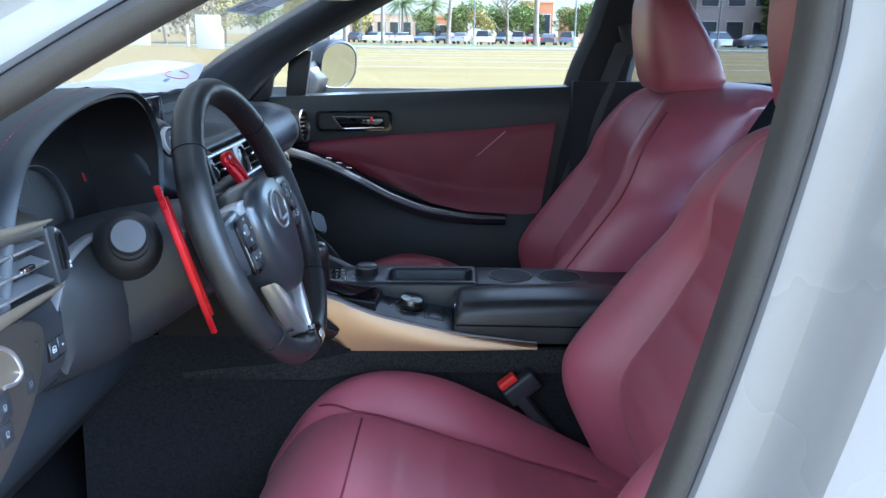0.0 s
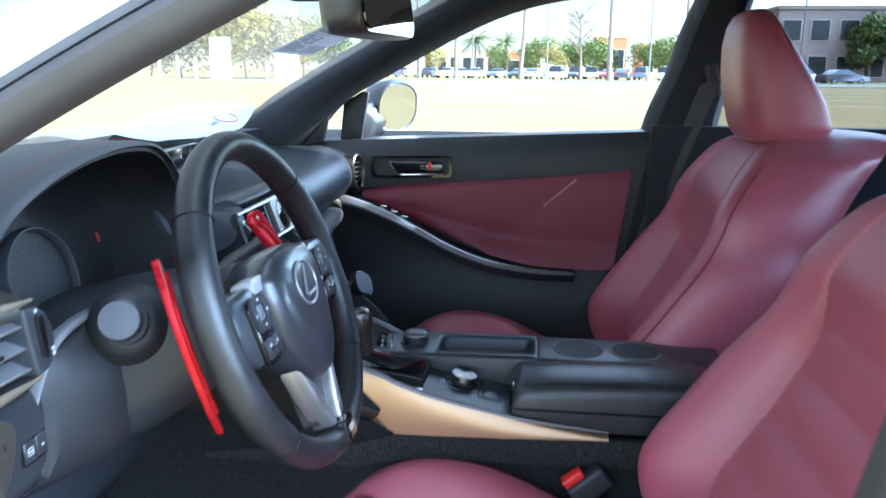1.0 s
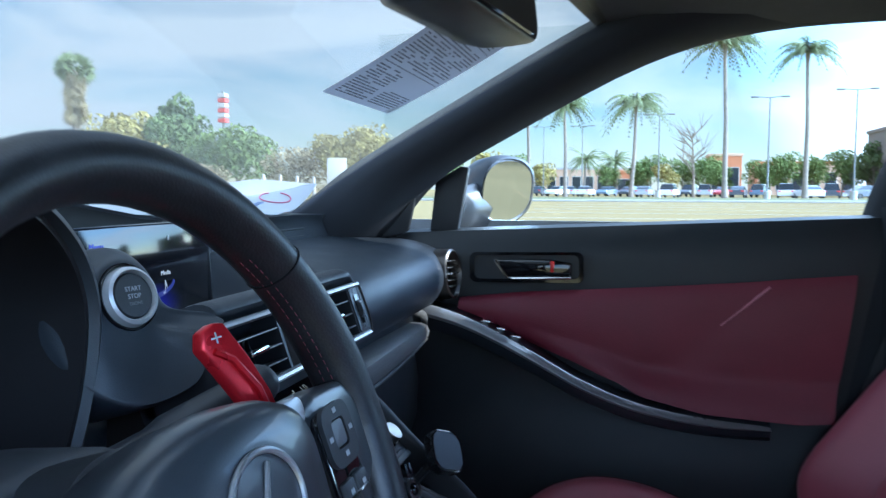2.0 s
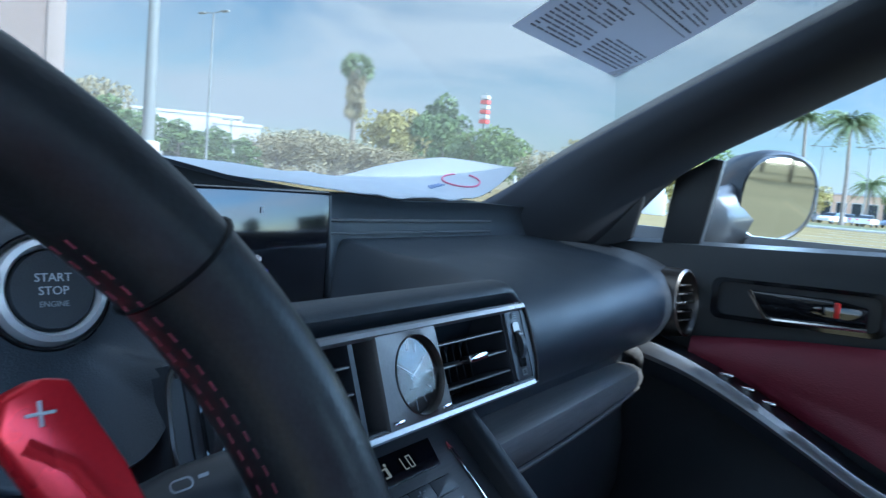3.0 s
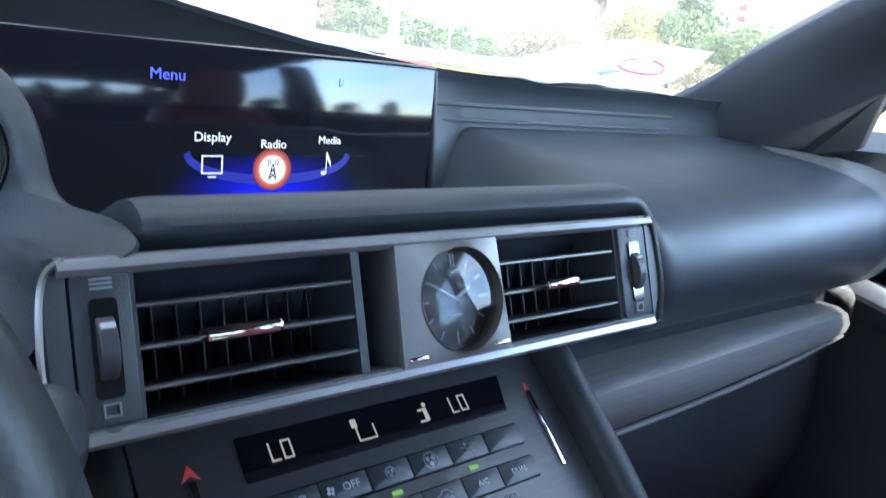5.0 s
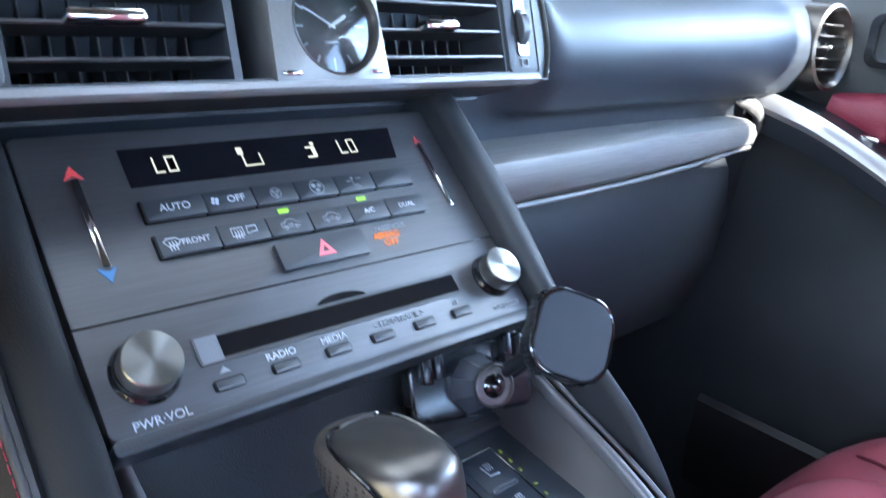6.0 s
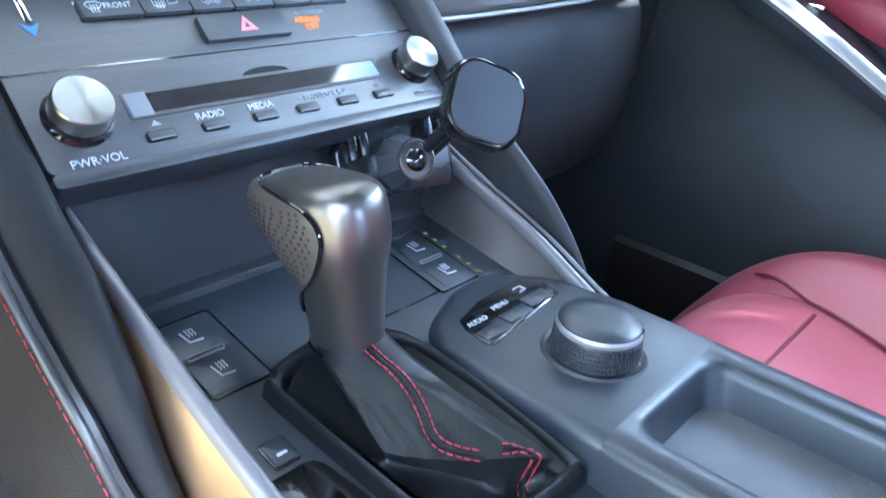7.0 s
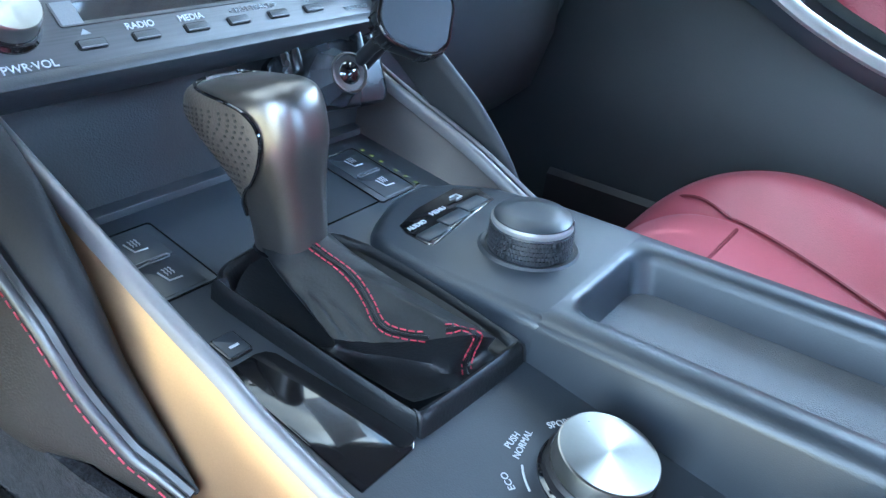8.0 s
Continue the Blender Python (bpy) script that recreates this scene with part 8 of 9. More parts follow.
for i in range(29):
    y = -0.02 + 0.585 * i / 28
    line = []
    for j in range(23):
        x = -0.62 + 0.240 * j / 22
        curl = 0.052 * max(0.0, (y - 0.43) / 0.135) ** 2 * (0.4 + 0.6 * j / 22)
        rip = 0.0030 * math.sin(x * 75 + 5 * math.sin(y * 22)) * max(0.0, 1 - abs(y - 0.36) / 0.14) + 0.0035 * noise.noise(Vector((x * 9, y * 9, 3)))
        line.append((x, y, 0.9655 - 0.010 * max(0.0, (y - 0.05) / 0.3) * (1 - max(0.0, (y - 0.35) / 0.2)) - 0.016 * max(0.0, (x + 0.50) / 0.12) - 0.01 * max(0.0, (-0.55 - x) / 0.1) + rip + curl * 0.75))
    rows.append(line)
part("plastic", Geo().sheet(rows, 0.001), M_SHEET, sheet, "", 70)


def on_sheet(u, v):
    i, j = u * 28, v * 22
    a, b = int(min(27, i)), int(min(21, j))
    p, q = Vector(rows[a][b]).lerp(Vector(rows[a + 1][b]), i - a), Vector(rows[a][b + 1]).lerp(Vector(rows[a + 1][b + 1]), i - a)
    return p.lerp(q, j - b) + Vector((0, 0, 0.0010))


loop = [on_sheet(0.900 + 0.034 * math.cos(a), 0.80 + 0.11 * math.sin(a)) for a in [2 * math.pi * k / 40 for k in range(36)]]
part("red_mark", Geo().tube(loop, 0.0012, 6), M_RED_INK, sheet, "blurred red print")
loop = [on_sheet(0.800 + 0.050 * k / 30, 0.76 + 0.018 * math.sin(k * 0.9)) for k in range(31)]
part("blue_mark", Geo().tube(loop, 0.0010, 6), M_BLUE_INK, sheet, "blurred blue print")

notice = thing("window_notice", (-0.12, 0.35, 1.10), "printed white paper notice hanging inside the windscreen", "notice")
A, B2, C2 = Vector((-0.236, 0.261, 1.101)), Vector((-0.240, 0.530, 1.099)), Vector((0.000, 0.437, 1.200))
nm = frame_at(A, B2 - A, C2 - B2)
wide, tall = (B2 - A).length, (C2 - B2).length
skew = (C2 - B2).dot((B2 - A).normalized())
lift = Matrix.Identity(4)
lift[0][1] = skew / math.sqrt(tall ** 2 - skew ** 2)
nm = nm @ lift
tall = math.sqrt(tall ** 2 - skew ** 2)
part("paper", Geo().sheet([[(wide * j / 6, tall * i / 8, 0.004 * math.sin(i / 8 * 3.0)) for j in range(7)] for i in range(9)], 0.0006, nm), M_PAPER, notice)
bars = Geo()
rnd = random.Random(4)
for block, (u0, u1, v0, v1) in enumerate(((0.06, 0.46, 0.05, 0.34), (0.52, 0.94, 0.05, 0.20), (0.06, 0.94, 0.40, 0.70), (0.10, 0.90, 0.76, 0.95))):
    v = v0
    while v < v1:
        u = u0
        while u < u1 - 0.03:
            w = rnd.uniform(0.02, 0.09)
            if rnd.random() < 0.86:
                i = (v * tall) / tall * 3.0
                bars.prism(rect(wide * u, tall * v, wide * min(u1, u + w), tall * v + 0.0016), 0.0003 + 0.004 * math.sin(i), 0.0009 + 0.004 * math.sin(i), nm)
            u += w + 0.012
        v += 0.022
part("print", bars, M_INK, notice, "small grey print")["kind"] = "stuff"
line = Geo()
for v in (0.37, 0.73):
    line.prism(rect(wide * 0.05, tall * v, wide * 0.95, tall * v + 0.0008), 0.0003 + 0.004 * math.sin(v * 3), 0.0009 + 0.004 * math.sin(v * 3), nm)
part("ruled_line", line, M_INK, notice)

inner_mirror = thing("rear_view_mirror", (0.03, 0.0, 1.12), "grey-brown rear view mirror with sensor pod at the windscreen", "mirror")
im = frame_at((0.030, -0.005, 1.155), (0.13, 0.99, 0), (-0.12, 0, 0.99))
outl = rect(-0.125, -0.037, 0.125, 0.037, 0.024, 6)
rows = [[(x * k, y * k, z) for x, y in outl] for k, z in ((0.62, -0.066), (0.80, -0.060), (0.93, -0.044), (0.99, -0.018), (1.0, 0.0), (0.98, 0.006), (0.95, 0.007))]
part("shell", Geo().loft(rows, m=im), M_END, inner_mirror, "grey-brown mirror shell", 60)
part("bezel", Geo().prism([(x * 0.965, y * 0.95) for x, y in outl], 0.005, 0.0075, im), M_GLOSS, inner_mirror, "black mirror bezel")
part("glass", Geo().prism([(x * 0.91, y * 0.84) for x, y in outl], 0.0065, 0.0088, im), M_MIRROR, inner_mirror, "mirror glass")
part("sensor_pod", Geo().rbox((0.11, 0.085, 0.07), (-0.075, 0.0, 1.205), 0.018, 4), M_PILLAR, inner_mirror, "dark sensor pod")
part("stem", Geo().tube([(-0.02, 0.0, 1.16), (-0.06, 0.0, 1.22), (-0.09, 0.0, 1.25)], 0.012, 10), M_HARD, inner_mirror)
over = thing("overhead_console", (0.21, 0.0, 1.245), "dark overhead console with reading lamps on the headliner", "overhead console")
part("housing", Geo().rbox((0.20, 0.20, 0.04), (0.21, 0.0, 1.268), 0.016, 4), M_HARD, over)
for y in (-0.06, 0.06):
    part("lamp_lens", Geo().rbox((0.05, 0.045, 0.006), (0.17, y, 1.247), 0.003, 2), M_GREY_PL, over, "pale lamp lens")
part("holder_door", Geo().rbox((0.06, 0.12, 0.005), (0.265, 0.0, 1.2475), 0.002, 2), M_GLOSS, over)
pedal = thing("pedal", (-0.55, -0.30, 0.30), "dark metal pedal in the driver's footwell", "pedal")
part("pad", Geo().rbox((0.012, 0.06, 0.11), (0, 0, 0), 0.005, 2, pose(-0.52, -0.26, 0.40, 0, -35, 0)), M_RUBBER, pedal)
part("stem", Geo().tube([(-0.53, -0.26, 0.40), (-0.60, -0.26, 0.55), (-0.62, -0.26, 0.70)], 0.009, 8), M_HARD, pedal)

# ---- outside ----
M_ASPHALT = material("sunlit_pale_asphalt", (0.215, 0.165, 0.082), 0.95, spec=0.0, vary=0.16, scale=0.12, grain=0.6, grain_scale=30, stretch=(1, 3, 1))
M_GRASS = material("dry_green_grass", (0.105, 0.105, 0.032), 0.95, vary=0.4, scale=0.6, grain=1.0, grain_scale=20)
M_KERB = material("pale_concrete", (0.42, 0.40, 0.36), 0.9, vary=0.15, scale=2, grain=0.4, grain_scale=60)
M_RED_KERB = material("red_kerb_paint", (0.50, 0.06, 0.05), 0.8, vary=0.2, scale=3)
M_BARK = material("grey_brown_bark", (0.20, 0.16, 0.12), 0.95, vary=0.35, scale=3, grain=0.8, grain_scale=30, stretch=(1, 1, 0.3))
M_LEAF = [material("green_leaves", (0.150, 0.190, 0.062), 0.9, spec=0.12, vary=0.45, scale=0.8), material("yellow_green_leaves", (0.30, 0.25, 0.085), 0.9, spec=0.12, vary=0.4, scale=0.8), material("pale_dry_leaves", (0.27, 0.22, 0.125), 0.9, spec=0.12, vary=0.35, scale=0.8), material("dark_green_leaves", (0.115, 0.150, 0.055), 0.9, spec=0.12, vary=0.45, scale=0.8)]
M_FROND = material("palm_fronds", (0.15, 0.18, 0.07), 0.75, vary=0.4, scale=1.5)
M_TRUNK = material("grey_palm_trunk", (0.24, 0.20, 0.16), 0.95, vary=0.3, scale=1.2, stretch=(1, 1, 4))
M_POLE = material("pale_lamp_post_paint", (0.165, 0.165, 0.155), 0.6, vary=0.1, scale=2)
M_STUCCO = [material("peach_stucco", (0.55, 0.36, 0.24), 0.9, vary=0.12, scale=0.4, grain=0.3), material("orange_stucco", (0.52, 0.20, 0.09), 0.9, vary=0.12, scale=0.4, grain=0.3), material("white_stucco", (0.45, 0.43, 0.41), 0.9, vary=0.08, scale=0.4, grain=0.3), material("pinkish_plaster", (0.185, 0.138, 0.117), 0.95, spec=0.1, vary=0.12, scale=0.6, grain=0.4, grain_scale=25), material("grey_brown_stucco", (0.30, 0.24, 0.21), 0.9, vary=0.1, scale=0.4)]
M_SHOPGLASS = material("dark_shop_glass", (0.03, 0.035, 0.04), 0.12, vary=0.2)
M_TYRE = material("tyre_rubber", (0.02, 0.02, 0.02), 0.85)
M_CARS = [material("white_car_paint", (0.72, 0.73, 0.74), 0.3, vary=0.03, coat=0.6), material("silver_car_paint", (0.42, 0.43, 0.45), 0.3, metal=0.5, vary=0.04, coat=0.6), material("dark_grey_car_paint", (0.05, 0.055, 0.065), 0.3, vary=0.05, coat=0.6), material("blue_grey_car_paint", (0.12, 0.17, 0.24), 0.3, vary=0.05, coat=0.6), material("red_car_paint", (0.35, 0.03, 0.03), 0.3, vary=0.05, coat=0.6)]


def ground_z(x, y):
    """Level round the car, rising gently ahead of it."""
    return 0.80 * min(1.0, max(0.0, (-x - 5) / 14)) * min(1.0, max(0.0, (60 - y) / 30))


def polar(az, dist):
    return Vector((0.1 + dist * math.cos(radians(az)), -0.4 + dist * math.sin(radians(az)), 0))


def stands(az, dist):
    p = polar(az, dist)
    p.z = ground_z(p.x, p.y)
    return p


gx = [-2500, -800, -300, -150, -110, -80, -65, -50, -40, -32, -26, -22, -19, -17, -15, -12, -9, -7, -5, 0, 8, 20, 40, 80, 200, 800, 2500]
gy = [-2500, -800, -200, -60, -20, 0, 10, 20, 30, 35, 40, 45, 50, 55, 60, 80, 100, 150, 200, 800, 2500]
g = Geo()
g.add([(x, y, ground_z(x, y)) for x in gx for y in gy], [(i * len(gy) + j, i * len(gy) + j + 1, (i + 1) * len(gy) + j + 1, (i + 1) * len(gy) + j) for i in range(len(gx) - 1) for j in range(len(gy) - 1)])
tagged(link("ground", g, M_ASPHALT), "sunlit pale asphalt car park ground", "ground", kind="structure")
# planted strip across the car park
strip = Geo()
strip.rbox((150, 22, 0.16), (20, 74, 0.08), 0.05, 1)
island = tagged(link("planting_strip", strip, M_GRASS), "grass strip along the car park", "grass", kind="structure")
tagged(link("kerb", Geo().rbox((150, 0.3, 0.18), (20, 62.8, 0.09), 0.04, 2), M_KERB), "pale concrete kerb", "kerb", kind="structure")
lines = thing("parking_lines", (10, 40, 0.01), "faded white painted lines on the asphalt", "road marking")
for k in range(6):
    part("line", Geo().rbox((60, 0.12, 0.008), (-5 + 2 * k, 26 + 6.0 * k, 0.006), 0), M_KERB, lines)


def leaf_cloud(geo, rnd, centre, radius, count, size, squash=0.8):
    """Small folded leaves scattered through a lumpy volume."""
    for _ in range(count):
        d = Vector((rnd.gauss(0, 1), rnd.gauss(0, 1), rnd.gauss(0, 1))).normalized()
        r = radius * (0.45 + 0.55 * rnd.random() ** 0.5)
        p = centre + Vector((d.x * r, d.y * r, d.z * r * squash))
        a, b = Vector((rnd.uniform(-1, 1), rnd.uniform(-1, 1), rnd.uniform(-1, 1))).normalized(), Vector((rnd.uniform(-1, 1), rnd.uniform(-1, 1), rnd.uniform(-1, 1))).normalized()
        s = size * rnd.uniform(0.6, 1.3)
        geo.add([p - a * s, p + b * s * 0.6, p + a * s, p - b * s * 0.6 + Vector((0, 0, s * 0.3))], [(0, 1, 2, 3)])


def tree(label, leaf, seed, height=8.0, spread=3.0, count=260, at=(0, 0, 0), bare=False, trunk_part=0.35):
    rnd = random.Random(seed)
    t = thing("tree", at, label, "tree", "trees round the car park")
    base = Vector(at)
    top = base + Vector((rnd.uniform(-0.3, 0.3), rnd.uniform(-0.3, 0.3), height * (0.62 if not bare else 0.9)))
    trunk = Geo().tube([base, base.lerp(top, 0.4) + Vector((0.1, 0.05, 0)), top], [height * 0.024, height * 0.016, height * 0.006], 8)
    tips = []
    for k in range(11 if not bare else 16):
        u = rnd.uniform(trunk_part, 0.95)
        a = rnd.uniform(0, 6.283)
        p = base.lerp(top, u)
        q = p + Vector((math.cos(a), math.sin(a), rnd.uniform(0.4, 1.1))) * spread * rnd.uniform(0.45, 0.8) * (1.15 - 0.5 * u)
        trunk.tube([p, p.lerp(q, 0.5) + Vector((0, 0, 0.15)), q], [height * 0.010, height * 0.007, height * 0.003], 6)
        tips.append(q)
        if bare:
            for _ in range(4):
                r = q + Vector((rnd.uniform(-1, 1), rnd.uniform(-1, 1), rnd.uniform(0.2, 1.3))) * spread * 0.4
                trunk.tube([p.lerp(q, 0.6), r], [height * 0.005, height * 0.0015], 5)
    part("trunk", trunk, M_BARK, t)
    if not bare:
        crown = Geo()
        for q in tips + [top, top + Vector((0, 0, height * 0.18))]:
            leaf_cloud(crown, rnd, q + Vector((0, 0, 0.2)), spread * rnd.uniform(0.38, 0.58), count // 2, height * 0.034)
        part("crown", crown, leaf, t)["kind"] = "stuff"
    return t


def palm(at, height, seed, fronds=26, length=3.4, droop=1.0):
    fronds = int(fronds * 1.6)
    rnd = random.Random(seed)
    t = thing("palm_tree", at, "tall palm tree with a grey trunk and drooping green fronds", "palm tree", "palms round the car park")
    b = Vector(at)
    top = b + Vector((rnd.uniform(-0.5, 0.5), rnd.uniform(-0.3, 0.3), height))
    part("trunk", Geo().tube([b, b.lerp(top, 0.1), b.lerp(top, 0.5) + Vector((0.12, 0, 0)), b.lerp(top, 0.88), top], [0.36, 0.26, 0.21, 0.17, 0.24], 10), M_TRUNK, t)
    crown = Geo()
    for k in range(fronds):
        a = 2 * math.pi * k / fronds + rnd.uniform(-0.2, 0.2)
        up = rnd.uniform(-0.1, 1.25) if droop > 0.85 else rnd.uniform(-1.0, 1.5)
        pts = []
        for i in range(8):
            u = i / 7
            h = length * u * up * 0.75 - droop * length * 0.75 * u ** 2.2
            pts.append(top + Vector((math.cos(a) * length * u * (1 - 0.25 * up * 0.5), math.sin(a) * length * u * (1 - 0.25 * up * 0.5), h)))
        crown.tube(pts, [0.035, 0.03, 0.025, 0.02, 0.018, 0.014, 0.01, 0.006], 4)
        side = Vector((-math.sin(a), math.cos(a), 0))
        for i in range(1, 8):
            for f in (0.0, 0.5):
                p = pts[i - 1].lerp(pts[i], f)
                d = (pts[i] - pts[i - 1]).normalized()
                ln = length * 0.17 * (1.1 - (i / 8) ** 2)
                for s in (-1, 1):
                    tip = p + side * s * ln * 0.75 + d * ln * 0.7 - Vector((0, 0, ln * rnd.uniform(0.35, 0.9)))
                    crown.add([p, p + d * 0.22, tip], [(0, 1, 2)])
    part("crown", crown, M_FROND, t)["kind"] = "stuff"
    return t


def fan_palm(at, height, seed):
    """A thick-trunked palm with a round head of stiff fans over a skirt of dead leaves."""
    rnd = random.Random(seed)
    t = thing("palm_tree", at, "tall fan palm with a brown skirt of dead leaves", "palm tree", "palms round the car park")
    b = Vector(at)
    top = b + Vector((0, 0, height))
    part("trunk", Geo().tube([b, b.lerp(top, 0.15), b.lerp(top, 0.7), top], [0.55, 0.42, 0.38, 0.45], 12), M_TRUNK, t)
    for name, mat, count, lo, hi, reach in (("crown", M_FROND, 80, -0.5, 1.0, 1.45), ("dead_leaves", M_LEAF[2], 150, -1.0, -0.6, 0.8)):
        head = Geo()
        for _ in range(count):
            z, a = rnd.uniform(lo, hi), rnd.uniform(0, 6.283)
            d = Vector((math.cos(a) * math.sqrt(1 - z * z), math.sin(a) * math.sqrt(1 - z * z), z))
            base = top - Vector((0, 0, rnd.uniform(0, 5.5))) if lo < -0.9 else top
            tip = base + d * reach * rnd.uniform(0.7, 1.1)
            head.tube([base, tip], [0.03, 0.015], 4)
            side = d.cross(Vector((rnd.uniform(-1, 1), rnd.uniform(-1, 1), rnd.uniform(-1, 1)))).normalized()
            for k in range(-4, 5):
                f = (d * math.cos(k * 0.30) + side * math.sin(k * 0.30)).normalized()
                w = f.cross(d.cross(side)).normalized() * 0.07
                head.add([tip - w * 0.3, tip + f * 0.55 - w, tip + f * rnd.uniform(1.05, 1.5) - Vector((0, 0, rnd.uniform(0.0, 0.3))), tip + f * 0.55 + w], [(0, 1, 2, 3)])
        part(name, head, mat, t)["kind"] = "stuff"
    return t


def lamp_post(at, height, arm=1.0, base=0.9, radius=0.09):
    t = thing("street_lamp", at, "car park lamp post on a round concrete base", "street lamp", "lamp posts")
    b = Vector(at)
    part("base", Geo().lathe([(0.30, 0.0), (0.30, base - 0.05), (0.26, base)], 20, Matrix.Translation(b)), M_KERB, t, "concrete base")
    part("pole", Geo().tube([b + Vector((0, 0, base)), b + Vector((0, 0, height))], [radius, radius * 0.7], 10), M_POLE, t)
    for s in (-1, 1):
        part("arm", Geo().tube([b + Vector((0, 0, height)), b + Vector((s * arm, 0, height + 0.1))], 0.04, 6), M_POLE, t)
        part("lamp_head", Geo().rbox((0.7, 0.32, 0.14), tuple(b + Vector((s * (arm + 0.3), 0, height + 0.08))), 0.05, 2), M_POLE, t)
    return t


def car(kind, paint, label, at, turn):
    """A parked car at the origin, facing along x, then set down."""
    m = Matrix.Translation(at) @ pose(0, 0, 0, 0, 0, turn)
    t = thing("parked_car", (0, 0, 0), label, "car", "parked cars")
    suv = kind == "suv"
    roof, length = (1.72, 2.35) if suv else (1.45, 2.3)
    low = [(-length, 0.35), (-length, 0.75), (-length + 0.1, 0.98), (-1.4, 1.02), (0.9, 1.0), (length - 0.35, 0.85), (length, 0.65), (length, 0.35)]
    body_rows = []
    for y, k in ((-0.90, 0.96), (-0.86, 1.0), (-0.4, 1.01), (0.4, 1.01), (0.86, 1.0), (0.90, 0.96)):
        body_rows.append([(x * k, y, 0.3 + (z - 0.3) * (0.96 + 0.04 * k)) for x, z in low])
    part("body", Geo().loft(body_rows), paint, t)
    back = -2.1 if suv else -1.75
    cab = [(back, 0.98), (back + (0.35 if suv else 0.75), roof - 0.05), (back + 1.2, roof), (0.15, roof - 0.02), (0.95, 1.0)]
    part("glasshouse", Geo().loft([[(x, y * (1 - 0.16 * (z - 0.98) / 0.5), z) for x, z in cab] for y in (-0.82, -0.4, 0.4, 0.82)]), M_SHOPGLASS, t, "dark car windows")
    part("roof", Geo().loft([[(back + 0.5 if suv else back + 0.85, y, roof - 0.03), (back + 1.2, y, roof + 0.015), (0.1, y, roof), (0.1, y, roof - 0.05), (back + 0.85, y, roof - 0.06)] for y in (-0.68, -0.3, 0.3, 0.68)]), paint, t)
    for x in (-1.4, 1.4):
        for y in (-0.80, 0.80):
            wm2 = frame_at((x, y + (0.10 if y > 0 else -0.10), 0.33), (1, 0, 0), (0, 0, 1)) if y < 0 else frame_at((x, y + 0.10, 0.33), (-1, 0, 0), (0, 0, 1))
            w = part("wheel", Geo().lathe([(0.33, -0.22), (0.335, -0.02), (0.30, 0.0), (0.22, 0.002)], 24, wm2), M_TYRE, t)
            part("rim", Geo().lathe([(0.215, -0.01), (0.20, 0.006), (0.05, 0.012), (0.01, 0.012)], 16, wm2), M_POLE, w)
    for y in (-0.65, 0.65):
        part("tail_lamp", Geo().rbox((0.06, 0.30, 0.14), (-length + 0.01, y, 0.84), 0.02, 1), M_BUCKLE, t, "red tail lamp")
        part("headlamp", Geo().rbox((0.06, 0.30, 0.12), (length - 0.06, y, 0.70), 0.02, 1), M_PRINT, t, "clear headlamp")
    t.matrix_basis = m
    return t


def building(name, label, m0, size, wall, windows, roof_mat=None, storeys=1):
    """A plain block with real window openings set back in its front, front facing local -y."""
    t = thing(name, tuple(m0.translation), label, "building")
    w, d, h = size
    part("wall", Geo().rbox((w, d, h), (0, d / 2, h / 2), 0.02, 1, m0), wall, t)
    part("parapet", Geo().rbox((w + 0.5, d + 0.5, 0.5), (0, d / 2, h + 0.2), 0.04, 1, m0), roof_mat or wall, t, "roofline cornice")
    for s in range(storeys):
        hs = h / storeys
        for k in range(windows):
            x = -w / 2 + w * (k + 0.5) / windows
            ww = w / windows * 0.62
            win = part("window", Geo().rbox((ww + 0.3, 0.12, hs * 0.55 + 0.3), (x, -0.05, hs * s + hs * 0.42), 0.02, 1, m0), M_KERB, t)
            part("pane", Geo().rbox((ww, 0.10, hs * 0.55), (x, -0.10, hs * s + hs * 0.42), 0.01, 1, m0), M_SHOPGLASS, win)
    return t


# buildings across the car park
building("shop", "long peach stucco shop building", Matrix.Translation((-13, 172, 0)), (22, 18, 5.4), M_STUCCO[0], 8, M_STUCCO[2])
building("shop", "orange stucco shop tower", Matrix.Translation((-2.5, 170, 0)), (7, 10, 4.6), M_STUCCO[1], 2)
building("shop", "orange stucco corner tower", Matrix.Translation((15.5, 160, 0)), (6, 8, 7.6), M_STUCCO[1], 2, M_STUCCO[0])
building("shop", "peach stucco shop building", Matrix.Translation((31, 165, 0)), (18, 14, 6.2), M_STUCCO[0], 6, M_STUCCO[1])
building("shop", "grey-brown stucco two storey building", Matrix.Translation((46, 112, 0)), (26, 18, 9.5), M_STUCCO[4], 7, None, 2)
building("warehouse", "white low warehouse building", Matrix.Translation(stands(142.5, 150)) @ pose(0, 0, 0, 0, 0, 52), (24, 16, 10.0), M_STUCCO[2], 5, None)
building("warehouse", "small white warehouse block behind trees", Matrix.Translation(stands(138.2, 140)) @ pose(0, 0, 0, 0, 0, 48), (8, 10, 8.2), M_STUCCO[2], 2, None)

# parked cars in two rows
rnd = random.Random(11)
kinds = []
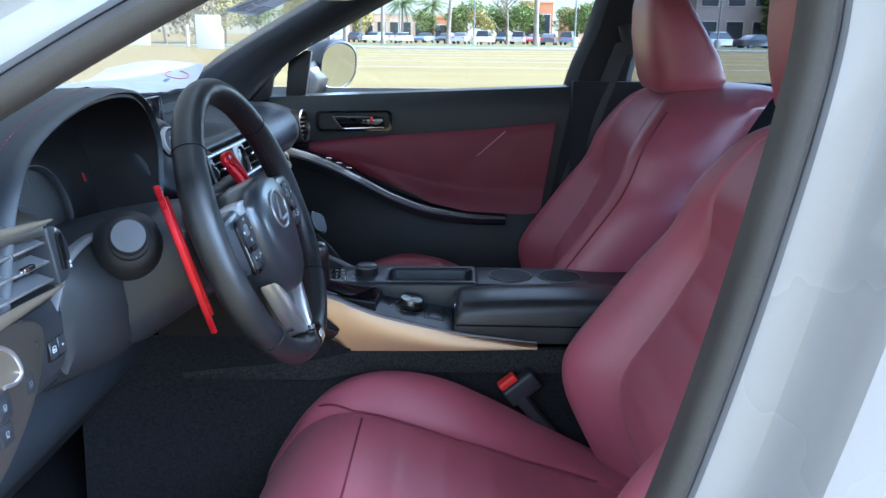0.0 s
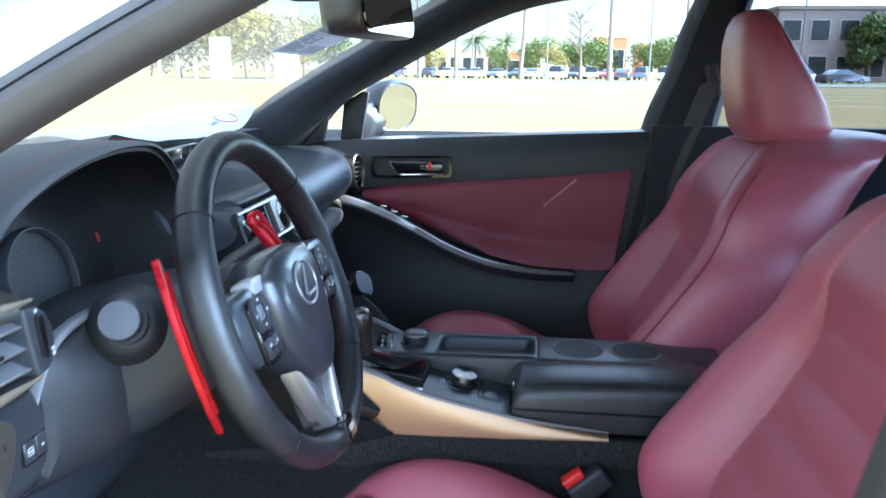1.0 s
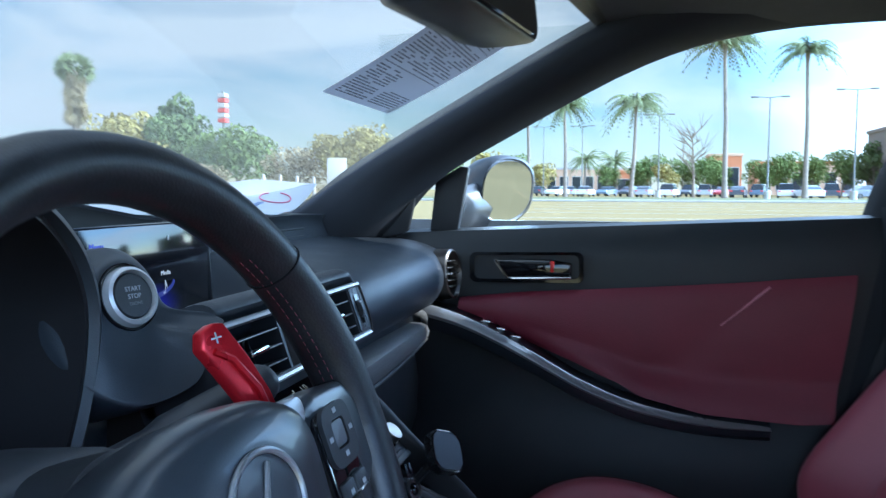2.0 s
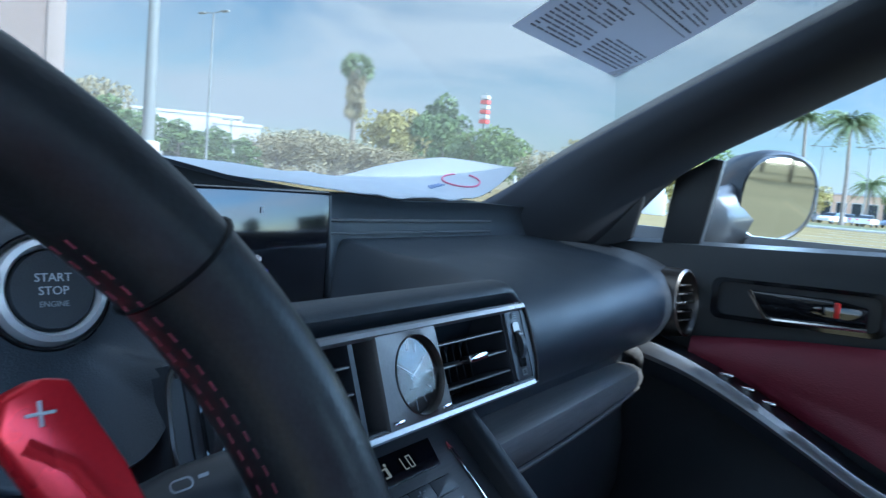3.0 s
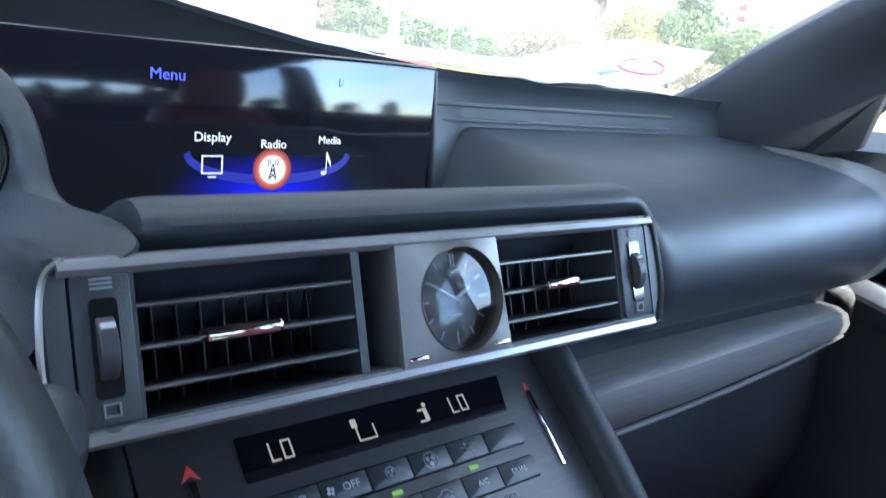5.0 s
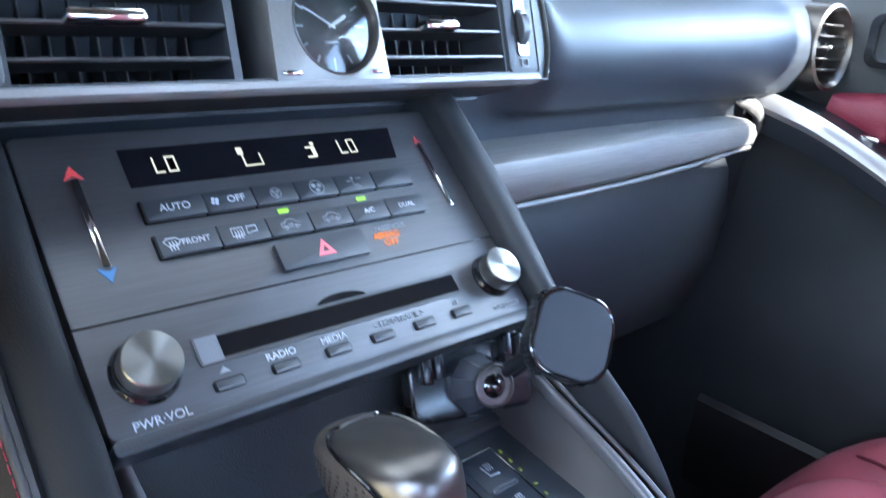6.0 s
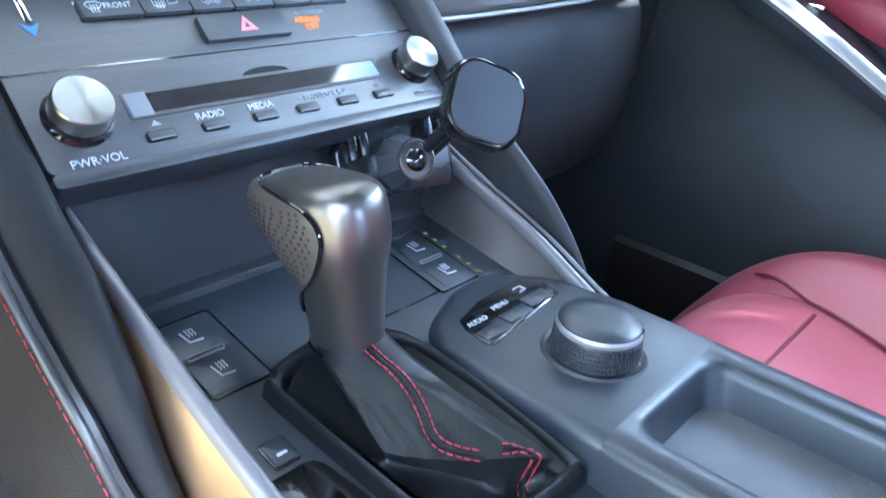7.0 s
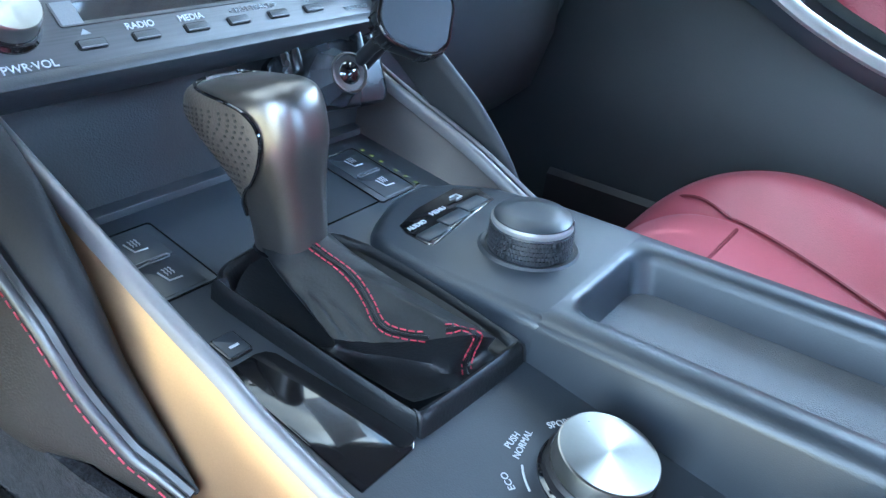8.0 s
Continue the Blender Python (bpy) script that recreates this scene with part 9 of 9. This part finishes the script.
for az, dist, kind, c in ((97.5, 118, "sedan", 2), (96.2, 112, "sedan", 0), (95.2, 116, "sedan", 1), (94.1, 108, "sedan", 0), (92.6, 118, "sedan", 3), (91.0, 112, "sedan", 2), (89.9, 106, "sedan", 1), (88.2, 100, "suv", 0), (86.9, 116, "suv", 2), (85.8, 112, "suv", 1), (84.6, 116, "sedan", 4), (83.6, 104, "sedan", 2), (82.2, 110, "suv", 3), (80.6, 96, "suv", 0), (79.2, 92, "sedan", 0), (77.8, 98, "suv", 2), (75.6, 90, "sedan", 1), (73.8, 86, "sedan", 2), (71.8, 90, "suv", 0), (69.4, 84, "sedan", 2), (99.2, 120, "sedan", 1), (100.6, 116, "suv", 2)):
    p = polar(az, dist)
    names = ("white", "silver", "dark grey", "blue-grey", "red")
    car(kind, M_CARS[c], f"{names[c]} {'sport utility car' if kind == 'suv' else 'sedan'} parked on the asphalt", (p.x, p.y, 0), rnd.choice((70, 78, 100, 82, 250)) if dist > 90 else 15)

palm(polar(84.5, 82), 15.6, 1, 40, 4.2)
palm(polar(90.9, 98), 11.6, 2, 38, 4.6, 1.2)
palm(polar(95.6, 100), 11.7, 3, 34, 4.2)
palm(polar(79.4, 84), 14.6, 4, 24, 3.6)
fan_palm(stands(130.0, 107), 15.6, 5)
palm(polar(94.3, 140), 6.5, 6, 26, 3.6, 0.7)
palm(polar(92.0, 142), 6.0, 7, 26, 3.6, 0.7)
palm(polar(98.3, 104), 12.6, 8, 22, 3.4)
for az, dist, h in ((89.0, 90, 9.3), (94.4, 108, 9.6), (81.75, 76, 9.3), (97.2, 120, 10.5), (76.5, 74, 9.4), (72.0, 80, 9.4)):
    lamp_post(polar(az, dist), h)
lamp_post(stands(144.0, 22), 8.5, 1.0, 0.75, 0.17)
lamp_post(stands(140.2, 58), 11.0, 0.9, 0.6, 0.10)
lamp_post(stands(138.6, 95), 6.4, 0.8, 0.5, 0.12)
for az, dist, h in ((145.4, 80, 6.2),):
    pole = thing("utility_pole", stands(az, dist), "thin dark utility pole", "pole")
    part("shaft", Geo().tube([stands(az, dist), stands(az, dist) + Vector((0, 0, h))], 0.12, 8), M_BARK, pole)

# trees: a few built once, then copied
kinds = [tree("leafy green tree at the edge of the car park", M_LEAF[0], 21, 6.0, 3.2, 420, (200, 400, 0)), tree("yellow-green tree at the edge of the car park", M_LEAF[1], 22, 6.5, 3.0, 380, (215, 400, 0)), tree("pale dry shrubby tree", M_LEAF[2], 23, 5.0, 3.4, 420, (230, 400, 0), False, 0.12), tree("dark green tall tree", M_LEAF[3], 24, 10.0, 3.4, 520, (245, 400, 0), False, 0.15)]


def plant(k, az, dist, height, width=1.0):
    src = kinds[k]
    real = (6.0 * 0.95, 6.5 * 0.95, 5.0, 10.0 * 0.95)[k]
    s = height / real
    copy_thing(src, Matrix.Translation(stands(az, dist)) @ pose(0, 0, 0, 0, 0, (az * 77) % 360) @ Matrix.Diagonal((s * width, s * width, s, 1)))


for az, dist, k, h in ((79.0, 138, 0, 5.8), (80.8, 134, 0, 6.2), (82.3, 140, 0, 5.4), (84.9, 142, 3, 6.0), (85.7, 136, 0, 6.0), (87.4, 138, 0, 5.6), (88.6, 132, 1, 5.0), (89.5, 138, 0, 6.2), (90.4, 142, 3, 5.4), (92.6, 140, 0, 4.8), (77.2, 132, 0, 6.4), (75.4, 128, 3, 8.0), (73.2, 125, 0, 7.2), (71.0, 122, 3, 8.6), (68.0, 120, 3, 9.0), (65.0, 118, 0, 8.0), (97.2, 150, 1, 5.8), (99.4, 140, 0, 6.5), (101.5, 130, 1, 7.0)):
    plant(k, az, dist, h)
# ahead of the car
for az, dist, k, h, w in ((119.6, 88, 0, 7.2, 1.1), (121.3, 92, 0, 6.2, 1.1), (123.2, 100, 3, 12.4, 0.75), (124.6, 96, 3, 9.6, 0.8), (126.2, 98, 1, 9.6, 0.9), (127.6, 92, 1, 8.6, 0.9), (122.2, 70, 2, 3.0, 1.4), (124.4, 74, 2, 3.2, 1.5), (126.8, 72, 2, 3.6, 1.5), (129.0, 74, 2, 3.6, 1.5), (131.2, 72, 2, 4.2, 1.4), (133.4, 74, 2, 4.6, 1.4), (135.6, 72, 2, 3.8, 1.5), (137.6, 70, 3, 3.2, 1.3), (139.8, 66, 3, 3.6, 1.3), (142.0, 62, 3, 3.6, 1.4), (144.6, 60, 3, 3.8, 1.4), (146.6, 58, 3, 4.4, 1.2), (147.6, 62, 2, 5.6, 0.9), (149.0, 64, 3, 5.0, 1.2), (117.0, 95, 1, 4.0, 1.3), (115.0, 80, 2, 5.0, 1.2), (112.8, 75, 1, 6.0, 1.0), (110.6, 72, 1, 6.6, 1.0), (108.6, 74, 2, 5.6, 1.1), (106.6, 80, 1, 6.0, 1.0), (104.4, 90, 0, 6.4, 1.0), (1.0, 42, 3, 5.0, 0.9), (4.0, 50, 3, 7.5, 0.7), (7.5, 46, 0, 4.0, 1.2), (-3.0, 44, 3, 6.0, 1.0), (11.5, 46, 3, 6.5, 0.8), (-8.0, 46, 0, 5.0, 1.2), (9.0, 74, 0, 6.4, 1.2), (14.0, 70, 3, 10.0, 0.7), (19.0, 78, 1, 6.5, 1.2), (24.0, 72, 3, 8.0, 0.9), (30.0, 76, 0, 7.0, 1.2), (36.0, 80, 1, 6.0, 1.3), (44.0, 90, 0, 7.0, 1.3), (52.0, 96, 3, 9.0, 1.0)):
    plant(k, az, dist, h, w)
for src in kinds:
    for ob in (*src.children_recursive, src):
        bpy.data.objects.remove(ob)
tree("bare leafless tree in the planted strip", M_LEAF[2], 31, 8.4, 3.2, 0, tuple(polar(86.6, 95)), True)

mast = thing("sign_mast", stands(120.45, 150), "red and white banded tall sign mast", "sign")
mp2 = stands(120.45, 150)
part("mast_pole", Geo().tube([mp2, mp2 + Vector((0, 0, 19))], 0.25, 8), M_POLE, mast)
for k in range(6):
    part("band", Geo().rbox((1.5, 1.5, 0.72), tuple(mp2 + Vector((0, 0, 13.6 + 0.92 * k))), 0.05, 1), M_RED_KERB if k % 2 == 0 else M_STUCCO[2], mast, "red sign band" if k % 2 == 0 else "white sign band")

M_LIT_SIDE = material("lit_side_plaster", (0.25, 0.195, 0.168), 0.95, spec=0.1, vary=0.1, scale=0.6, grain=0.4, grain_scale=25)
M_FOOT = material("orange_brown_render", (0.235, 0.135, 0.085), 0.95, spec=0.1, vary=0.2, scale=1.5, grain=0.4, grain_scale=25)
# large plastered gate pillar with its brick foot, bank and wall ahead
pil = thing("gate_pillar", stands(154.6, 15.5), "large pinkish plastered pillar beside the drive", "pillar")
pc = stands(154.6, 15.5)
pmx = Matrix.Translation(pc) @ pose(0, 0, 0, 0, 0, 154.6 - 90 + 2)
part("shaft", Geo().rbox((2.72, 1.2, 9.0), (-0.02, 0.5, 4.4), 0.03, 2, pmx), M_STUCCO[3], pil, "pinkish plaster shaft")
part("foot", Geo().rbox((2.95, 1.45, 0.36), (-0.02, 0.5, 0.18), 0.03, 2, pmx), M_FOOT, pil, "orange-brown foot")
# added strip in paler plaster, painted as the pillar's sunlit side face
part("edge_pilaster", Geo().rbox((0.30, 1.3, 9.0), (1.28, 0.5, 4.4), 0.03, 2, pmx), M_LIT_SIDE, pil, "paler strip painted as the pillar's sunlit side")
part("sign_plate", Geo().rbox((0.12, 0.02, 0.36), (1.26, -0.165, 0.75), 0.01, 1, pmx), M_RED_KERB, pil, "small red plate")
part("slot_vent", Geo().rbox((0.36, 0.02, 0.07), (0.15, -0.105, 0.72), 0.01, 1, pmx), M_BARK, pil)
bank = Geo()
rows = []
for i in range(17):
    az = 157 + 26 * i / 16
    rows.append([tuple(polar(az, r)[:2]) + (z + 0.10 * noise.noise(Vector((az * 0.7, r * 0.5, 0))),) for r, z in ((19, 0.30), (23, 0.75), (28, 1.35), (33, 1.85), (38, 2.15))])
bank.sheet(rows, 0.3)
tagged(link("grass_bank", bank, M_GRASS), "sloping grass bank ahead of the car", "grass", kind="structure")
rows = []
far_wall = thing("block_wall", polar(166, 40), "long pale block wall on top of the bank", "wall")
part("wall_face", Geo().loft([[tuple(polar(az, 39)[:2]) + (1.6,), tuple(polar(az, 39.3)[:2]) + (1.6,), tuple(polar(az, 39.3)[:2]) + (3.45,), tuple(polar(az, 39)[:2]) + (3.45,)] for az in [163 + 22 * i / 12 for i in range(13)]]), M_KERB, far_wall)
part("wall_end", Geo().loft([[tuple(polar(az, 37.8)[:2]) + (0.6,), tuple(polar(az, 38.2)[:2]) + (0.6,), tuple(polar(az, 38.2)[:2]) + (3.30,), tuple(polar(az, 37.8)[:2]) + (3.30,)] for az in (159.5, 161.0, 163.0)]), M_STUCCO[4], far_wall, "darker wall end")
ki = thing("lamp_island", stands(144.0, 22), "small island with red painted kerb round a lamp post", "kerb")
part("kerb_ring", Geo().lathe([(1.15, 0.0), (1.15, 0.14), (1.05, 0.16), (0.9, 0.16)], 28, Matrix.Translation(stands(144.0, 22))), M_RED_KERB, ki, "red painted kerb")
for az, dist in ((114.2, 42), (115.4, 42), (116.6, 42), (117.8, 42), (109.3, 44), (107.0, 44)):
    b = thing("bollard", stands(az, dist), "white steel bollard on the asphalt", "bollard", "bollards")
    part("post", Geo().lathe([(0.09, 0.0), (0.09, 1.05), (0.06, 1.12), (0.01, 1.14)], 14, Matrix.Translation(stands(az, dist))), M_STUCCO[2], b)
for az, w, h in ((112.5, 1.0, 2.1), (107.9, 1.2, 1.6)):
    b = thing("service_cabinet", stands(az, 40), "pale upright service cabinet", "cabinet")
    part("case", Geo().rbox((w, 0.6, h), (0, 0, h / 2), 0.03, 2, Matrix.Translation(stands(az, 40)) @ pose(0, 0, 0, 0, 0, az - 90)), M_STUCCO[2], b)
